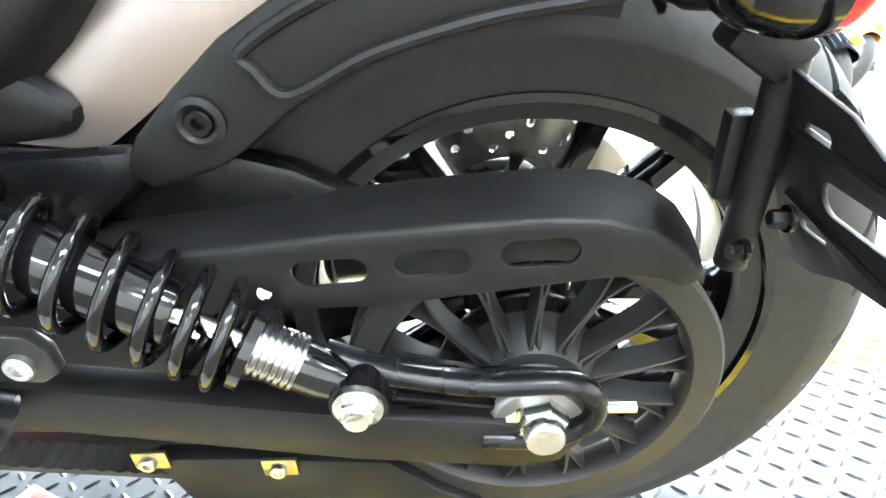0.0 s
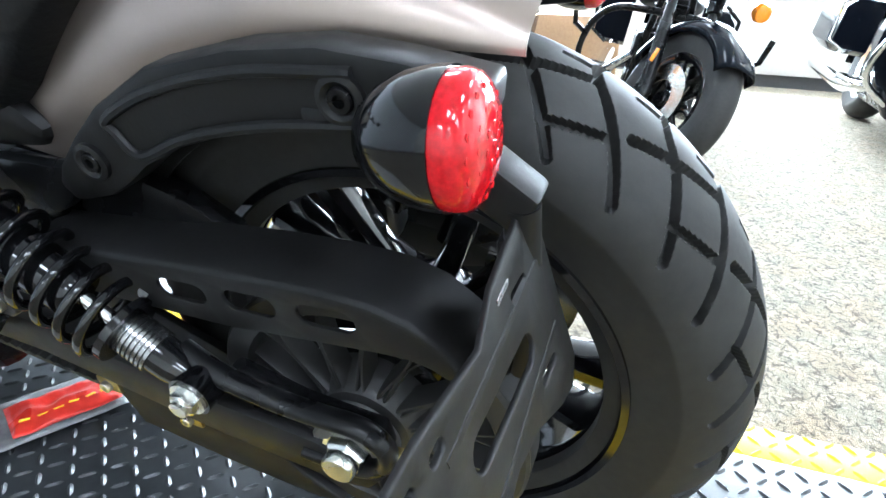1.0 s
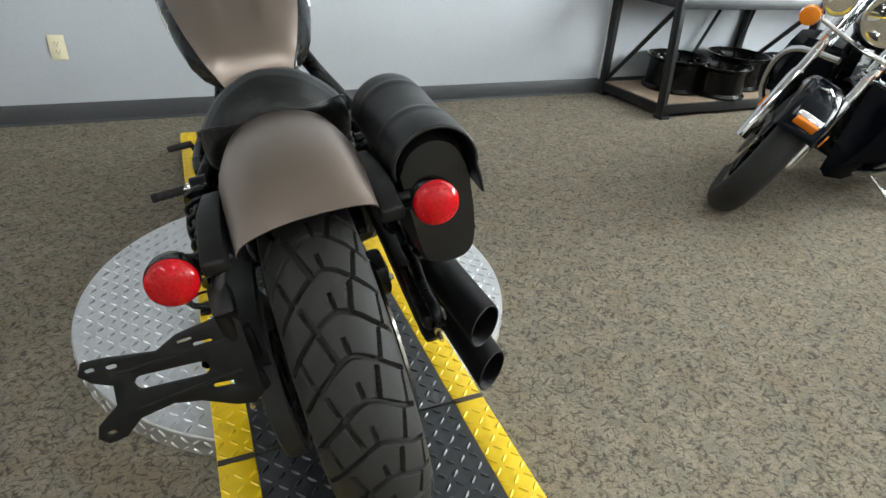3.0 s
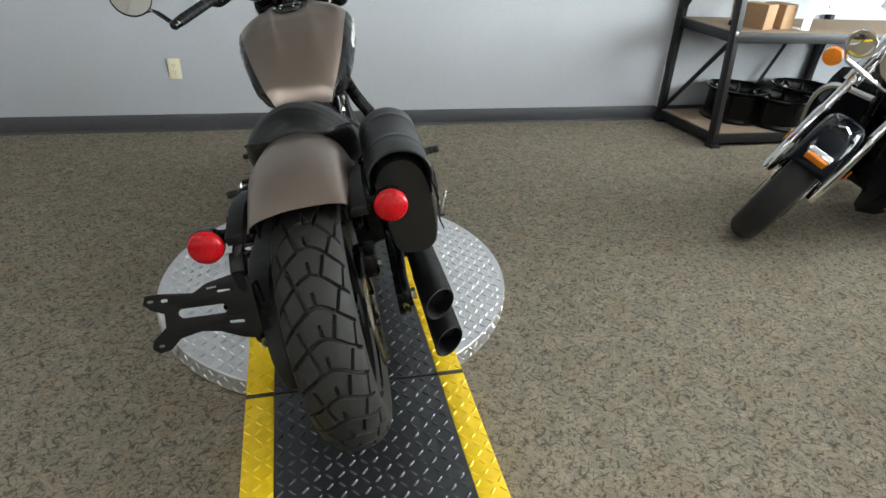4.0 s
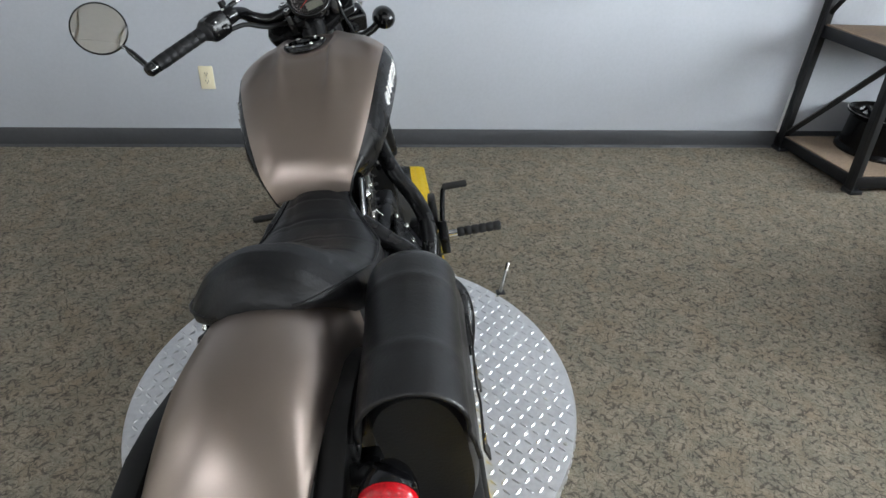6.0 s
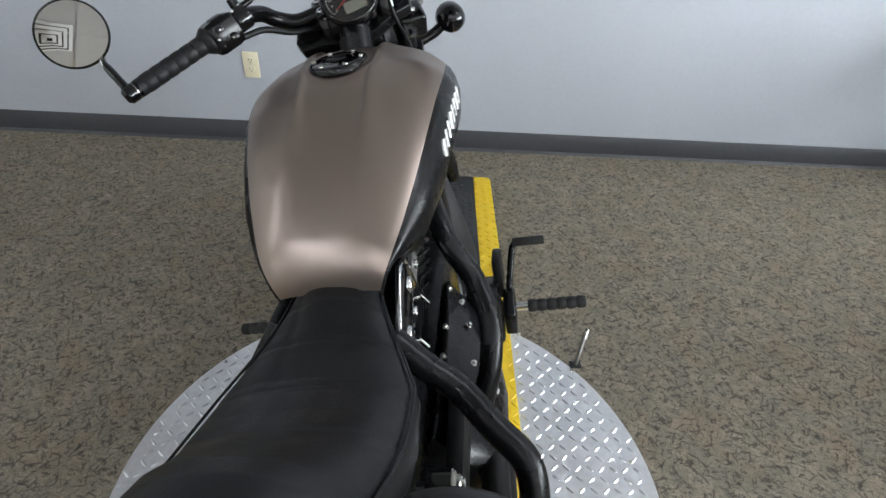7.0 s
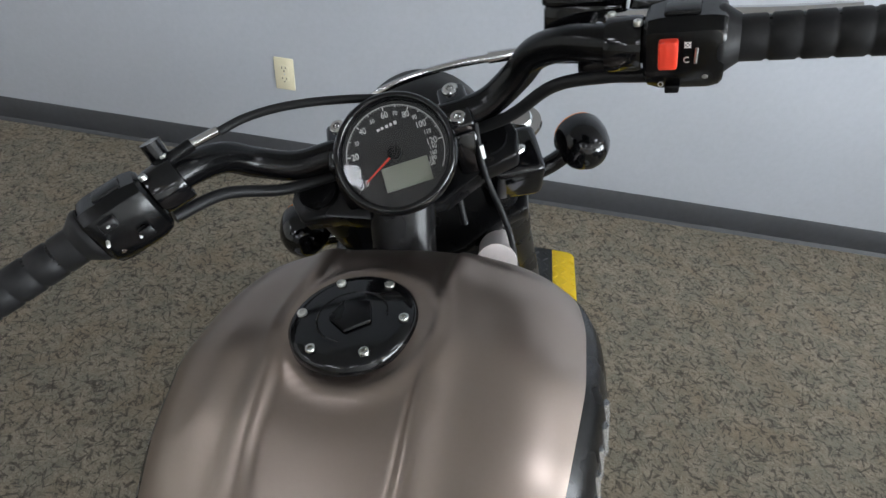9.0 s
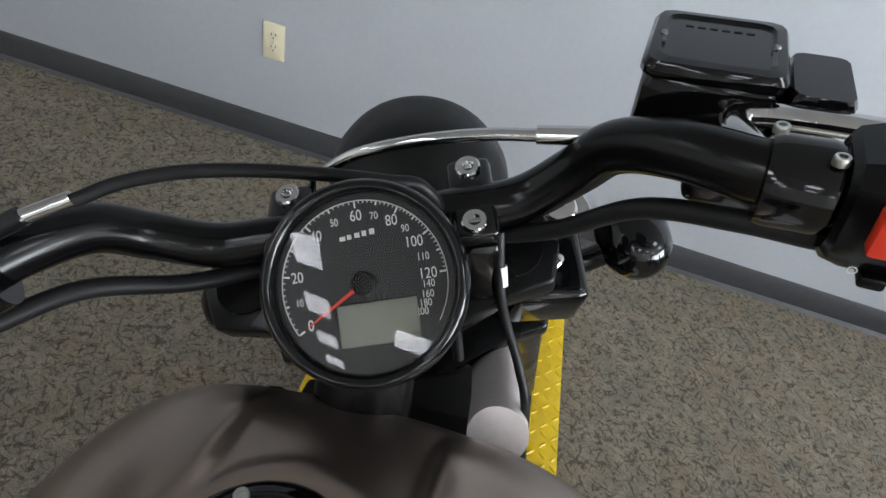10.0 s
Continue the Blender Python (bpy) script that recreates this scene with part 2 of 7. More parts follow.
def plate(bm, outer, holes, to3d, thick, bevel=0.0):
    """A flat plate with holes: loops of (u, v); to3d(u, v, w) gives the place, w runs through the thickness."""
    edges = []
    for loop in [outer] + list(holes):
        vs = [bm.verts.new(to3d(u, v, 0)) for u, v in loop]
        edges += [bm.edges.new((vs[i], vs[(i + 1) % len(vs)])) for i in range(len(vs))]
    r = bmesh.ops.triangle_fill(bm, edges=edges, use_beauty=True, use_dissolve=False)
    faces = [g for g in r["geom"] if isinstance(g, bmesh.types.BMFace)]
    ext = bmesh.ops.extrude_face_region(bm, geom=faces, use_keep_orig=True)
    verts = [g for g in ext["geom"] if isinstance(g, bmesh.types.BMVert)]
    shift = Vector(to3d(0, 0, thick)) - Vector(to3d(0, 0, 0))
    bmesh.ops.translate(bm, verts=verts, vec=shift)
    if bevel:
        bmesh.ops.recalc_face_normals(bm, faces=bm.faces)
        sharp = [e for e in bm.edges if len(e.link_faces) == 2 and e.calc_face_angle(0) > 0.9]
        bmesh.ops.bevel(bm, geom=sharp, offset=bevel, segments=2, affect="EDGES", profile=0.5)
    return bm


def loft(bm, rings, caps=True, ring_closed=True):
    vr = [[bm.verts.new(p) for p in r] for r in rings]
    n = len(vr[0])
    for a, b in zip(vr, vr[1:]):
        for k in range(n if ring_closed else n - 1):
            bm.faces.new((a[k], a[(k + 1) % n], b[(k + 1) % n], b[k]))
    if caps and ring_closed:
        bm.faces.new(vr[0][::-1]), bm.faces.new(vr[-1])
    return bm


def stadium(cx, cy, w, h, n=8, tilt=0.0):
    """A slot outline, w long and h high."""
    r, out = h / 2, []
    for s, a0 in ((1, -90), (-1, 90)):
        for k in range(n + 1):
            a = radians(a0 + 180 * k / n)
            x, y = s * (w / 2 - r) + r * math.cos(a), r * math.sin(a)
            out.append((cx + x * math.cos(tilt) - y * math.sin(tilt), cy + x * math.sin(tilt) + y * math.cos(tilt)))
    return out


def interp(x, xs, ys):
    return float(np.interp(x, xs, ys))


def hexbolt(bm, c, d, r, h, washer=True):
    c, d = Vector(c), Vector(d).normalized()
    if washer:
        lathe(bm, [(0, 0), (r * 1.35, 0), (r * 1.35, h * 0.25), (0, h * 0.25)], c, d, 20)
    lathe(bm, [(0, 0), (r, 0), (r, h * 0.85), (r * 0.85, h), (0, h)], c, d, 6)
    return bm


def socketbolt(bm, c, d, r, h):
    c, d = Vector(c), Vector(d).normalized()
    lathe(bm, [(0, 0), (r, 0), (r, h * 0.8), (r * 0.88, h), (r * 0.5, h), (r * 0.45, h * 0.3), (0, h * 0.3)], c, d, 18)
    return bm


def grid_mesh(name, pts, mat, parent=None, wrap=(False, False), label="", angle=40):
    """A sheet from an array of points (rows, columns, 3)."""
    r, c = pts.shape[:2]
    i, j = np.meshgrid(np.arange(r if wrap[0] else r - 1), np.arange(c if wrap[1] else c - 1), indexing="ij")
    a, b = i * c + j, i * c + (j + 1) % c
    d, e = ((i + 1) % r) * c + (j + 1) % c, ((i + 1) % r) * c + j
    me = bpy.data.meshes.new(name)
    me.from_pydata(pts.reshape(-1, 3).tolist(), [], np.stack([a, b, d, e], -1).reshape(-1, 4).tolist())
    for p in me.polygons:
        p.use_smooth = True
    me.set_sharp_from_angle(angle=radians(angle))
    me.materials.append(mat)
    ob = new(name, me)
    if parent:
        ob.parent = parent
    if label:
        tagged(ob, label)
    return ob


# ---- the room ----
WALL_Y, EAST, WEST, SOUTH = 2.48, 5.4, -4.2, -4.6
PLAT = 0.085           # top of the ramp
structure = dict(kind="structure")

bm = bmesh.new()
box(bm, (WEST - 0.2, SOUTH - 0.2, -0.1), (EAST + 0.2, WALL_Y + 0.2, 0.0))
tagged(part("floor", bm, CARPET), "brown-grey low-pile carpet floor with dark flecks", "floor", **structure)
bm = bmesh.new()
box(bm, (WEST - 0.15, WALL_Y, 0), (EAST + 0.15, WALL_Y + 0.12, CEILING))
tagged(part("wall_north", bm, WALL), "pale blue-grey painted wall, smooth and plain", "wall", **structure)
bm = bmesh.new()
box(bm, (WEST - 0.15, SOUTH - 0.12, 0), (EAST + 0.15, SOUTH, CEILING))
tagged(part("wall_south", bm, WALL_WHITE), "plain off-white painted wall", "wall", **structure)
bm = bmesh.new()
box(bm, (WEST - 0.12, SOUTH, 0), (WEST, WALL_Y, CEILING))
tagged(part("wall_west", bm, WALL_WHITE), "plain off-white painted wall", "wall", **structure)
# east wall with the shop window
WIN = (-3.6, 1.35, 0.82, 2.3)      # y0, y1, z0, z1
bm = bmesh.new()
for lo, hi in (((EAST, SOUTH, 0), (EAST + 0.12, WALL_Y, WIN[2])), ((EAST, SOUTH, WIN[3]), (EAST + 0.12, WALL_Y, CEILING)),
               ((EAST, SOUTH, WIN[2]), (EAST + 0.12, WIN[0], WIN[3])), ((EAST, WIN[1], WIN[2]), (EAST + 0.12, WALL_Y, WIN[3]))):
    box(bm, lo, hi)
tagged(part("wall_east", bm, WALL_WHITE), "cream painted wall under the shop window", "wall", **structure)
window = empty("window_1", pose(EAST + 0.05, 0, 0), "wide bright shop window with white frame", "window", kind="structure")
for y in np.linspace(WIN[0], WIN[1], 4):
    bm = bmesh.new()
    box(bm, (-0.03, y - 0.03, WIN[2]), (0.03, y + 0.03, WIN[3]), 0.004)
    part("window_mullion", bm, TRIM, window)
for z in (WIN[2], WIN[3]):
    bm = bmesh.new()
    box(bm, (-0.06, WIN[0], z - 0.03), (0.035, WIN[1], z + 0.03), 0.004)
    part("window_rail", bm, TRIM, window)
bm = bmesh.new()
box(bm, (EAST + 1.6, SOUTH - 3, -1), (EAST + 1.62, WALL_Y + 3, 4))
tagged(part("backdrop", bm, OUTSIDE), "bright overexposed daylight outside the window", "backdrop", **structure)
lamp = bpy.data.lights.new("window_daylight", "AREA")
lamp.shape, lamp.size, lamp.size_y, lamp.energy, lamp.color = "RECTANGLE", WIN[1] - WIN[0], WIN[3] - WIN[2], WINDOW_LIGHT, (0.92, 1.0, 0.98)
new("window_daylight", lamp).matrix_basis = look((EAST - 0.02, (WIN[0] + WIN[1]) / 2, (WIN[2] + WIN[3]) / 2), (0, (WIN[0] + WIN[1]) / 2, 1.0))

bm = bmesh.new()
box(bm, (WEST - 0.12, SOUTH - 0.12, CEILING), (EAST + 0.12, WALL_Y + 0.12, CEILING + 0.1))
for x in np.arange(WEST, EAST, 0.61):
    box(bm, (x, SOUTH, CEILING - 0.006), (x + 0.024, WALL_Y, CEILING + 0.01))
for y in np.arange(SOUTH, WALL_Y, 1.22):
    box(bm, (WEST, y, CEILING - 0.006), (EAST, y + 0.024, CEILING + 0.01))
tagged(part("ceiling", bm, CEIL), "white suspended tile ceiling with metal grid", "ceiling", **structure)


def ceiling_light(x, y):
    e = empty("ceiling_light", pose(x, y, CEILING), "recessed white ceiling light panel, switched on", "ceiling light", "ceiling lights")
    for lo, hi in (((-0.3, -0.3, -0.012), (-0.27, 0.3, 0)), ((0.27, -0.3, -0.012), (0.3, 0.3, 0)), ((-0.27, -0.3, -0.012), (0.27, -0.27, 0)), ((-0.27, 0.27, -0.012), (0.27, 0.3, 0))):
        bm = bmesh.new()
        box(bm, lo, hi)
        part("frame_rail", bm, TRIM, e)
    bm = bmesh.new()
    box(bm, (-0.268, -0.268, -0.009), (0.268, 0.268, -0.002))
    part("diffuser", bm, PANEL, e)
    return e


for lx, rows in ((-3.6, (0.62, -1.80)), (-1.85, (-0.60, -1.80, -3.00, -4.20)), (-0.08, (-1.90, -3.60)), (1.65, (0.62, -1.80, -4.20)), (3.40, (0.62, -1.80, -4.20))):
    for ly in rows:
        ceiling_light(lx, ly)


def ceiling_vent(x, y):
    e = empty("ceiling_vent", pose(x, y, CEILING), "square white stepped air diffuser in the ceiling", "air vent")
    for k in range(4):
        a = 0.29 - 0.07 * k
        z0, z1 = -0.006 - 0.012 * k, -0.020 - 0.012 * k
        bm = bmesh.new()
        sq = lambda h, z: [(h, h, z), (-h, h, z), (-h, -h, z), (h, -h, z)]
        loft(bm, [sq(a, z0), sq(a - 0.045, z1), sq(a - 0.049, z1), sq(a - 0.006, z0 + 0.004)], False)
        part("vent_ring", bm, TRIM, e)
    bm = bmesh.new()
    box(bm, (-0.29, -0.29, -0.0035), (0.29, 0.29, -0.001))
    part("backing", bm, SLOT, e)


ceiling_vent(-0.87, -1.05)

# vinyl base along the walls
bm = bmesh.new()
ring = [(0, 0.0), (-0.016, 0.0), (-0.013, 0.004), (-0.005, 0.012), (-0.004, 0.098), (-0.001, 0.102), (0, 0.102)]
loft(bm, [[(x, WALL_Y + a, z) for a, z in ring] for x in (WEST, EAST)])
tagged(part("baseboard", bm, RUBBERBASE), "dark grey vinyl cove base at the wall's foot", "baseboard", **structure)
bm = bmesh.new()
loft(bm, [[(EAST + a, y, z) for a, z in ring] for y in (SOUTH, WALL_Y - 0.02)])
tagged(part("baseboard", bm, RUBBERBASE), "dark grey vinyl cove base at the wall's foot", "baseboard", **structure)
bm = bmesh.new()
box(bm, (2.430, WALL_Y - 0.02, 0.10), (2.465, WALL_Y, CEILING), 0.002)
tagged(part("trim", bm, TRIM), "white vertical trim strip on the wall", "trim", **structure)


def wall_outlet():
    e = empty("wall_outlet", pose(-0.783, WALL_Y, 0.373), "ivory double power outlet on the grey wall", "wall outlet")
    bm = bmesh.new()
    box(bm, (-0.035, -0.006, -0.0585), (0.035, 0, 0.0585), 0.004)
    part("cover_plate", bm, IVORY, e)
    for s in (-1, 1):
        bm = bmesh.new()
        plate(bm, stadium(0, s * 0.0195, 0.034, 0.028, 6), [], lambda u, v, w: (u, -0.006 - w, v), 0.0015, 0.0005)
        socket = part("socket", bm, IVORY, e)
        for lo, hi in (((-0.008, 0.001), (-0.0055, 0.009)), ((0.0055, 0.001), (0.008, 0.009)), ((-0.0022, -0.009), (0.0022, -0.0045))):
            bm = bmesh.new()
            box(bm, (lo[0], -0.0082, s * 0.0195 + lo[1]), (hi[0], -0.0070, s * 0.0195 + hi[1]))
            part("contact_slot", bm, SLOT, socket)
    bm = bmesh.new()
    lathe(bm, [(0, 0.002), (0.002, 0.002), (0.0032, 0)], (0, -0.006, 0), (0, -1, 0), 12)
    part("screw", bm, ZINC, e)


wall_outlet()


# ---- turntable and ramp ----
def lugs(inside, x0, x1, y0, y1, z, pitch=0.0285, length=0.0250, width=0.0074, high=0.0028):
    """Raised lugs of tread plate, turned alternately, as lists of points and faces."""
    vs, fs = [], []
    nx, ny = int((x1 - x0) / pitch), int((y1 - y0) / pitch)
    for i in range(nx + 1):
        for j in range(ny + 1):
            cx, cy = x0 + pitch * (i + 0.5), y0 + pitch * (j + 0.5)
            if not inside(cx, cy):
                continue
            a = radians(45 if (i + j) % 2 else -45)
            ca, sa = math.cos(a), math.sin(a)
            base = len(vs)
            for u, v, w in ((-1, 0, 0), (-0.55, -1, 0), (0.55, -1, 0), (1, 0, 0), (0.55, 1, 0), (-0.55, 1, 0), (-0.6, 0, 1), (0.6, 0, 1)):
                du, dv = u * length / 2, v * width / 2
                vs.append((cx + du * ca - dv * sa, cy + du * sa + dv * ca, z + w * high))
            fs += [tuple(base + k for k in f) for f in ((0, 1, 6), (1, 2, 7, 6), (2, 3, 7), (3, 4, 7), (4, 5, 6, 7), (5, 0, 6))]
    return vs, fs


def lug_mesh(name, data, mat, parent, label=""):
    me = bpy.data.meshes.new(name)
    me.from_pydata(data[0], [], data[1])
    for p in me.polygons:
        p.use_smooth = True
    me.set_sharp_from_angle(angle=radians(50))
    me.materials.append(mat)
    ob = new(name, me)
    ob.parent = parent
    return tagged(ob, label, kind="stuff")


DISC_R, DISC_Y, DISC_Z = 0.624, 0.630, 0.068
turntable = empty("turntable", pose(-0.006, DISC_Y, 0), "round bare-metal tread plate turntable lying on the carpet", "turntable")
bm = bmesh.new()
lathe(bm, [(0, 0.004), (DISC_R - 0.01, 0.004), (DISC_R - 0.004, 0.006), (DISC_R, 0.01), (DISC_R, 0.013), (DISC_R, DISC_Z - 0.007), (DISC_R, DISC_Z - 0.004), (DISC_R - 0.003, DISC_Z), (DISC_R - 0.008, DISC_Z), (0, DISC_Z)], n=128)
part("disc", bm, STEEL_PLATE, turntable)
lug_mesh("disc_tread", lugs(lambda x, y: math.hypot(x, y) < DISC_R - 0.014 and abs(x) > 0.30, -DISC_R, DISC_R, -DISC_R, DISC_R, DISC_Z), STEEL_PLATE, turntable)
# lugs wrapped round the rim
vs, fs = lugs(lambda x, y: True, 0, math.tau * DISC_R, 0.006, 0.062, 0)
vs = [((DISC_R + w) * math.cos(u / DISC_R), (DISC_R + w) * math.sin(u / DISC_R), v) for u, v, w in vs]
lug_mesh("rim_tread", (vs, fs), STEEL_PLATE, turntable)
for bx, by in ((0.49, 0.43), (0.35, 0.58), (-0.36, 0.55), (-0.5, 0.41), (0.59, 0.1), (0.555, -0.28)):
    bm = bmesh.new()
    lathe(bm, [(0, 0.0035), (0.004, 0.003), (0.006, 0)], (bx * 0.98, by * 0.98 if math.hypot(bx, by) < 0.6 else by * 0.9, DISC_Z), n=14)
    part("rivet", bm, ZINC, turntable)

ramp = empty("loading_ramp", pose(0, 0, 0), "dark tread plate ramp with yellow edge stripes, on the turntable", "ramp")
RAMP_END, RAMP_BACK = 2.20, -2.2
SEAMS = (RAMP_BACK, 0.0, 1.262, RAMP_END)
FALL = 0.079           # the last section slopes down to the carpet


def sloped(ob):
    """Lets the part of a ramp piece that lies past the last hinge fall to the floor."""
    for v in ob.data.vertices:
        if v.co.y > SEAMS[2]:
            v.co.z = max(v.co.z - (v.co.y - SEAMS[2]) * FALL, 0.002 + 0.05 * max(0.0, v.co.z - 0.06))
    return ob


for a, b in zip(SEAMS, SEAMS[1:]):
    a, b = a + 0.004, b - 0.004
    bm = bmesh.new()
    box(bm, (-0.232, a, PLAT - 0.012), (0.232, b, PLAT), 0.001)
    sloped(part("deck", bm, DARK_PLATE, ramp))
    sloped(lug_mesh("deck_tread", lugs(lambda x, y: abs(x) < 0.222 and a + 0.01 < y < b - 0.01, -0.232, 0.232, a, b, PLAT), WORNLUG, ramp))
    for s in (-1, 1):
        bm = bmesh.new()
        low = DISC_Z + 0.003 if -0.01 < a < 1.2 else 0.004 if a < 0 else PLAT - 0.012
        cut = 0.024 if b > 2 else 0.001
        outline = [(0.2325, a), (0.3075, a), (0.3075, b - cut), (0.3075 - cut * 0.3, b - cut * 0.3), (0.3075 - cut, b), (0.2325, b)]
        plate(bm, [(s * u, v) for u, v in outline], [], lambda u, v, w: (u, v, low + w), PLAT - low, 0.0015)
        sloped(part("edge_stripe", bm, YELLOW, ramp, "yellow painted tread plate edge"))
        sloped(lug_mesh("stripe_tread", lugs(lambda x, y: 0.240 < abs(x) < 0.300 and a + 0.01 < y < b - 0.02, s * 0.27 - 0.0428, s * 0.27 + 0.0428, a, b, PLAT), YELLOW, ramp))
bm = bmesh.new()
box(bm, (-0.225, RAMP_BACK + 0.01, 0.002), (0.225, SEAMS[2], 0.07))
part("under_frame", bm, RACKSTEEL, ramp)
for y in SEAMS[1:3]:
    bm = bmesh.new()
    box(bm, (-0.305, y - 0.0035, 0.03), (0.305, y + 0.0035, PLAT - 0.006))
    part("seam_gap", bm, SLOT, ramp)
    for s in (-1, 1):
        bm = bmesh.new()
        box(bm, (s * 0.27 - 0.037, y - 0.007, PLAT), (s * 0.27 + 0.037, y + 0.007, PLAT + 0.0025), 0.0008)
        part("hinge_strip", bm, SLOT, ramp, "dark hinge strip across the yellow edge")

handle = empty("pull_handle", pose(0.487, 1.035, DISC_Z), "small steel locking pin with bent handle at the turntable's edge", "locking pin")
bm = bmesh.new()
tube(bm, smooth_path([(0, 0, 0.0), (0.004, 0.004, 0.035), (0.022, 0.040, 0.075)], 5), 0.0055, 10)
part("pin", bm, CASTALU, handle)
bm = bmesh.new()
tube(bm, [(0.020, 0.036, 0.071), (0.030, 0.056, 0.092)], 0.0075, 10)
part("grip", bm, ZINC, handle)
bm = bmesh.new()
box(bm, (-0.016, -0.012, 0.0), (0.016, 0.012, 0.007), 0.002)
part("bracket", bm, RACKSTEEL, handle)


# ---- the motorcycle on the turntable ----
# its own axes: x to its right, y ahead, z up from the rear tyre's foot
bike = empty("motorcycle", pose(0.017, -0.080, PLAT - 0.016, 0, -12.5, -3.3), "bronze and black cruiser motorcycle leaning on its stand on the ramp", "motorcycle")
AY, AZ, TR = -0.014, 0.342, 0.321     # rear axle, tyre radius
FY, FZ, FR = 1.56, 0.324, 0.318     # front axle
HEAD = Vector((0, 1.16, 0.97))
RAKE = Vector((0, -math.sin(radians(29)), math.cos(radians(29))))
FRONT = Vector((0.004, -0.012, 0.002))     # the whole steering group
STEER = Matrix.Translation(FRONT) @ Matrix.Translation(HEAD) @ Matrix.Rotation(radians(20), 4, RAKE) @ Matrix.Translation(-HEAD)


def tyre(name, cy, cz, R, half, r_in, parent, grooves=None, m=None, nu=2000, nv=180, depth=0.0095):
    """Tyre with a round crown; grooves(u, v): u in metres round the tread, v across it, gives 0 to 1."""
    v = np.linspace(-1, 1, nv)
    ang = np.linspace(0, math.tau, nu, endpoint=False)
    th = v * radians(118)
    px = half * np.sin(th)
    mid = R - half * 0.82
    pr = np.where(np.abs(th) <= math.pi / 2, mid + (R - mid) * np.cos(th), mid + (mid - r_in) * np.cos(th) / abs(math.cos(radians(118))))
    px = np.where(np.abs(th) > math.pi / 2, half * (1 - 0.22 * (np.abs(th) - math.pi / 2) / radians(28)) * np.sign(th), px)
    U, V = np.meshgrid(ang * R, th * half, indexing="ij")
    g = grooves(U, V) * depth if grooves else np.zeros_like(U)
    rad = pr[None, :] - g * np.cos(np.clip(th, -1.5, 1.5))[None, :]
    xx = px[None, :] - g * np.sin(np.clip(th, -1.5, 1.5))[None, :]
    # the inner wall closes the ring
    pts = np.stack([xx, cy - rad * np.sin(ang)[:, None], cz + rad * np.cos(ang)[:, None]], -1)
    inner = np.stack([np.broadcast_to(np.array([half * 0.7, -half * 0.7])[None, :], (nu, 2)), cy - (r_in - 0.012) * np.sin(ang)[:, None] * np.ones((1, 2)), cz + (r_in - 0.012) * np.cos(ang)[:, None] * np.ones((1, 2))], -1)
    pts = np.concatenate([pts, inner], 1)
    if m is not None:
        a = np.array(m)
        pts = pts @ a[:3, :3].T + a[:3, 3]
    return grid_mesh(name, pts, RUBBER, parent, (True, True), "black rubber tyre with deep road tread", 30)


def seg_dist(u, v, a, b):
    ax, ay, bx, by = *a, *b
    dx, dy = bx - ax, by - ay
    t = np.clip(((u - ax) * dx + (v - ay) * dy) / (dx * dx + dy * dy), 0, 1)
    return np.hypot(u - ax - t * dx, v - ay - t * dy)


TREAD_N = 32


def tread(U, V):
    """Bell-shaped cross grooves, a short tick above each, and slanting links between every second pair."""
    P = math.tau * TR / TREAD_N
    U = U - 0.45 * P
    best = np.full(U.shape, 9.0)
    arch = [(1.02, -0.090), (0.62, -0.056), (0.33, -0.030), (0.11, -0.011), (0.02, 0.002), (0.0, 0.010), (0.03, 0.0175), (0.10, 0.028), (0.28, 0.045), (0.45, 0.060), (0.62, 0.080), (0.70, 0.090)]
    every = [(a, b, 0.0030) for a, b in zip(arch, arch[1:])] + [((-0.40, 0.0062), (-0.06, 0.0075), 0.0022)]
    lines = every + [((a[0] + 1, a[1]), (b[0] + 1, b[1]), w) for a, b, w in every]
    lines += [((0.40, 0.038), (1.06, 0.028), 0.0030), ((1.60, 0.061), (2.24, 0.048), 0.0026), ((0.80, 0.084), (1.45, 0.075), 0.0024),
              ((-1.27, -0.039), (-0.62, -0.024), 0.0032), ((-0.62, -0.024), (0.07, -0.010), 0.0032), ((-0.30, -0.066), (0.55, -0.050), 0.0025)]
    for a, b, w in lines:
        for k in range(-2, 3):
            uu = np.mod(U, 2 * P) + k * 2 * P
            d = seg_dist(uu, V, (a[0] * P, a[1]), (b[0] * P, b[1])) / w
            best = np.minimum(best, d)
    return np.clip((1.42 - best) / 0.4, 0, 1)


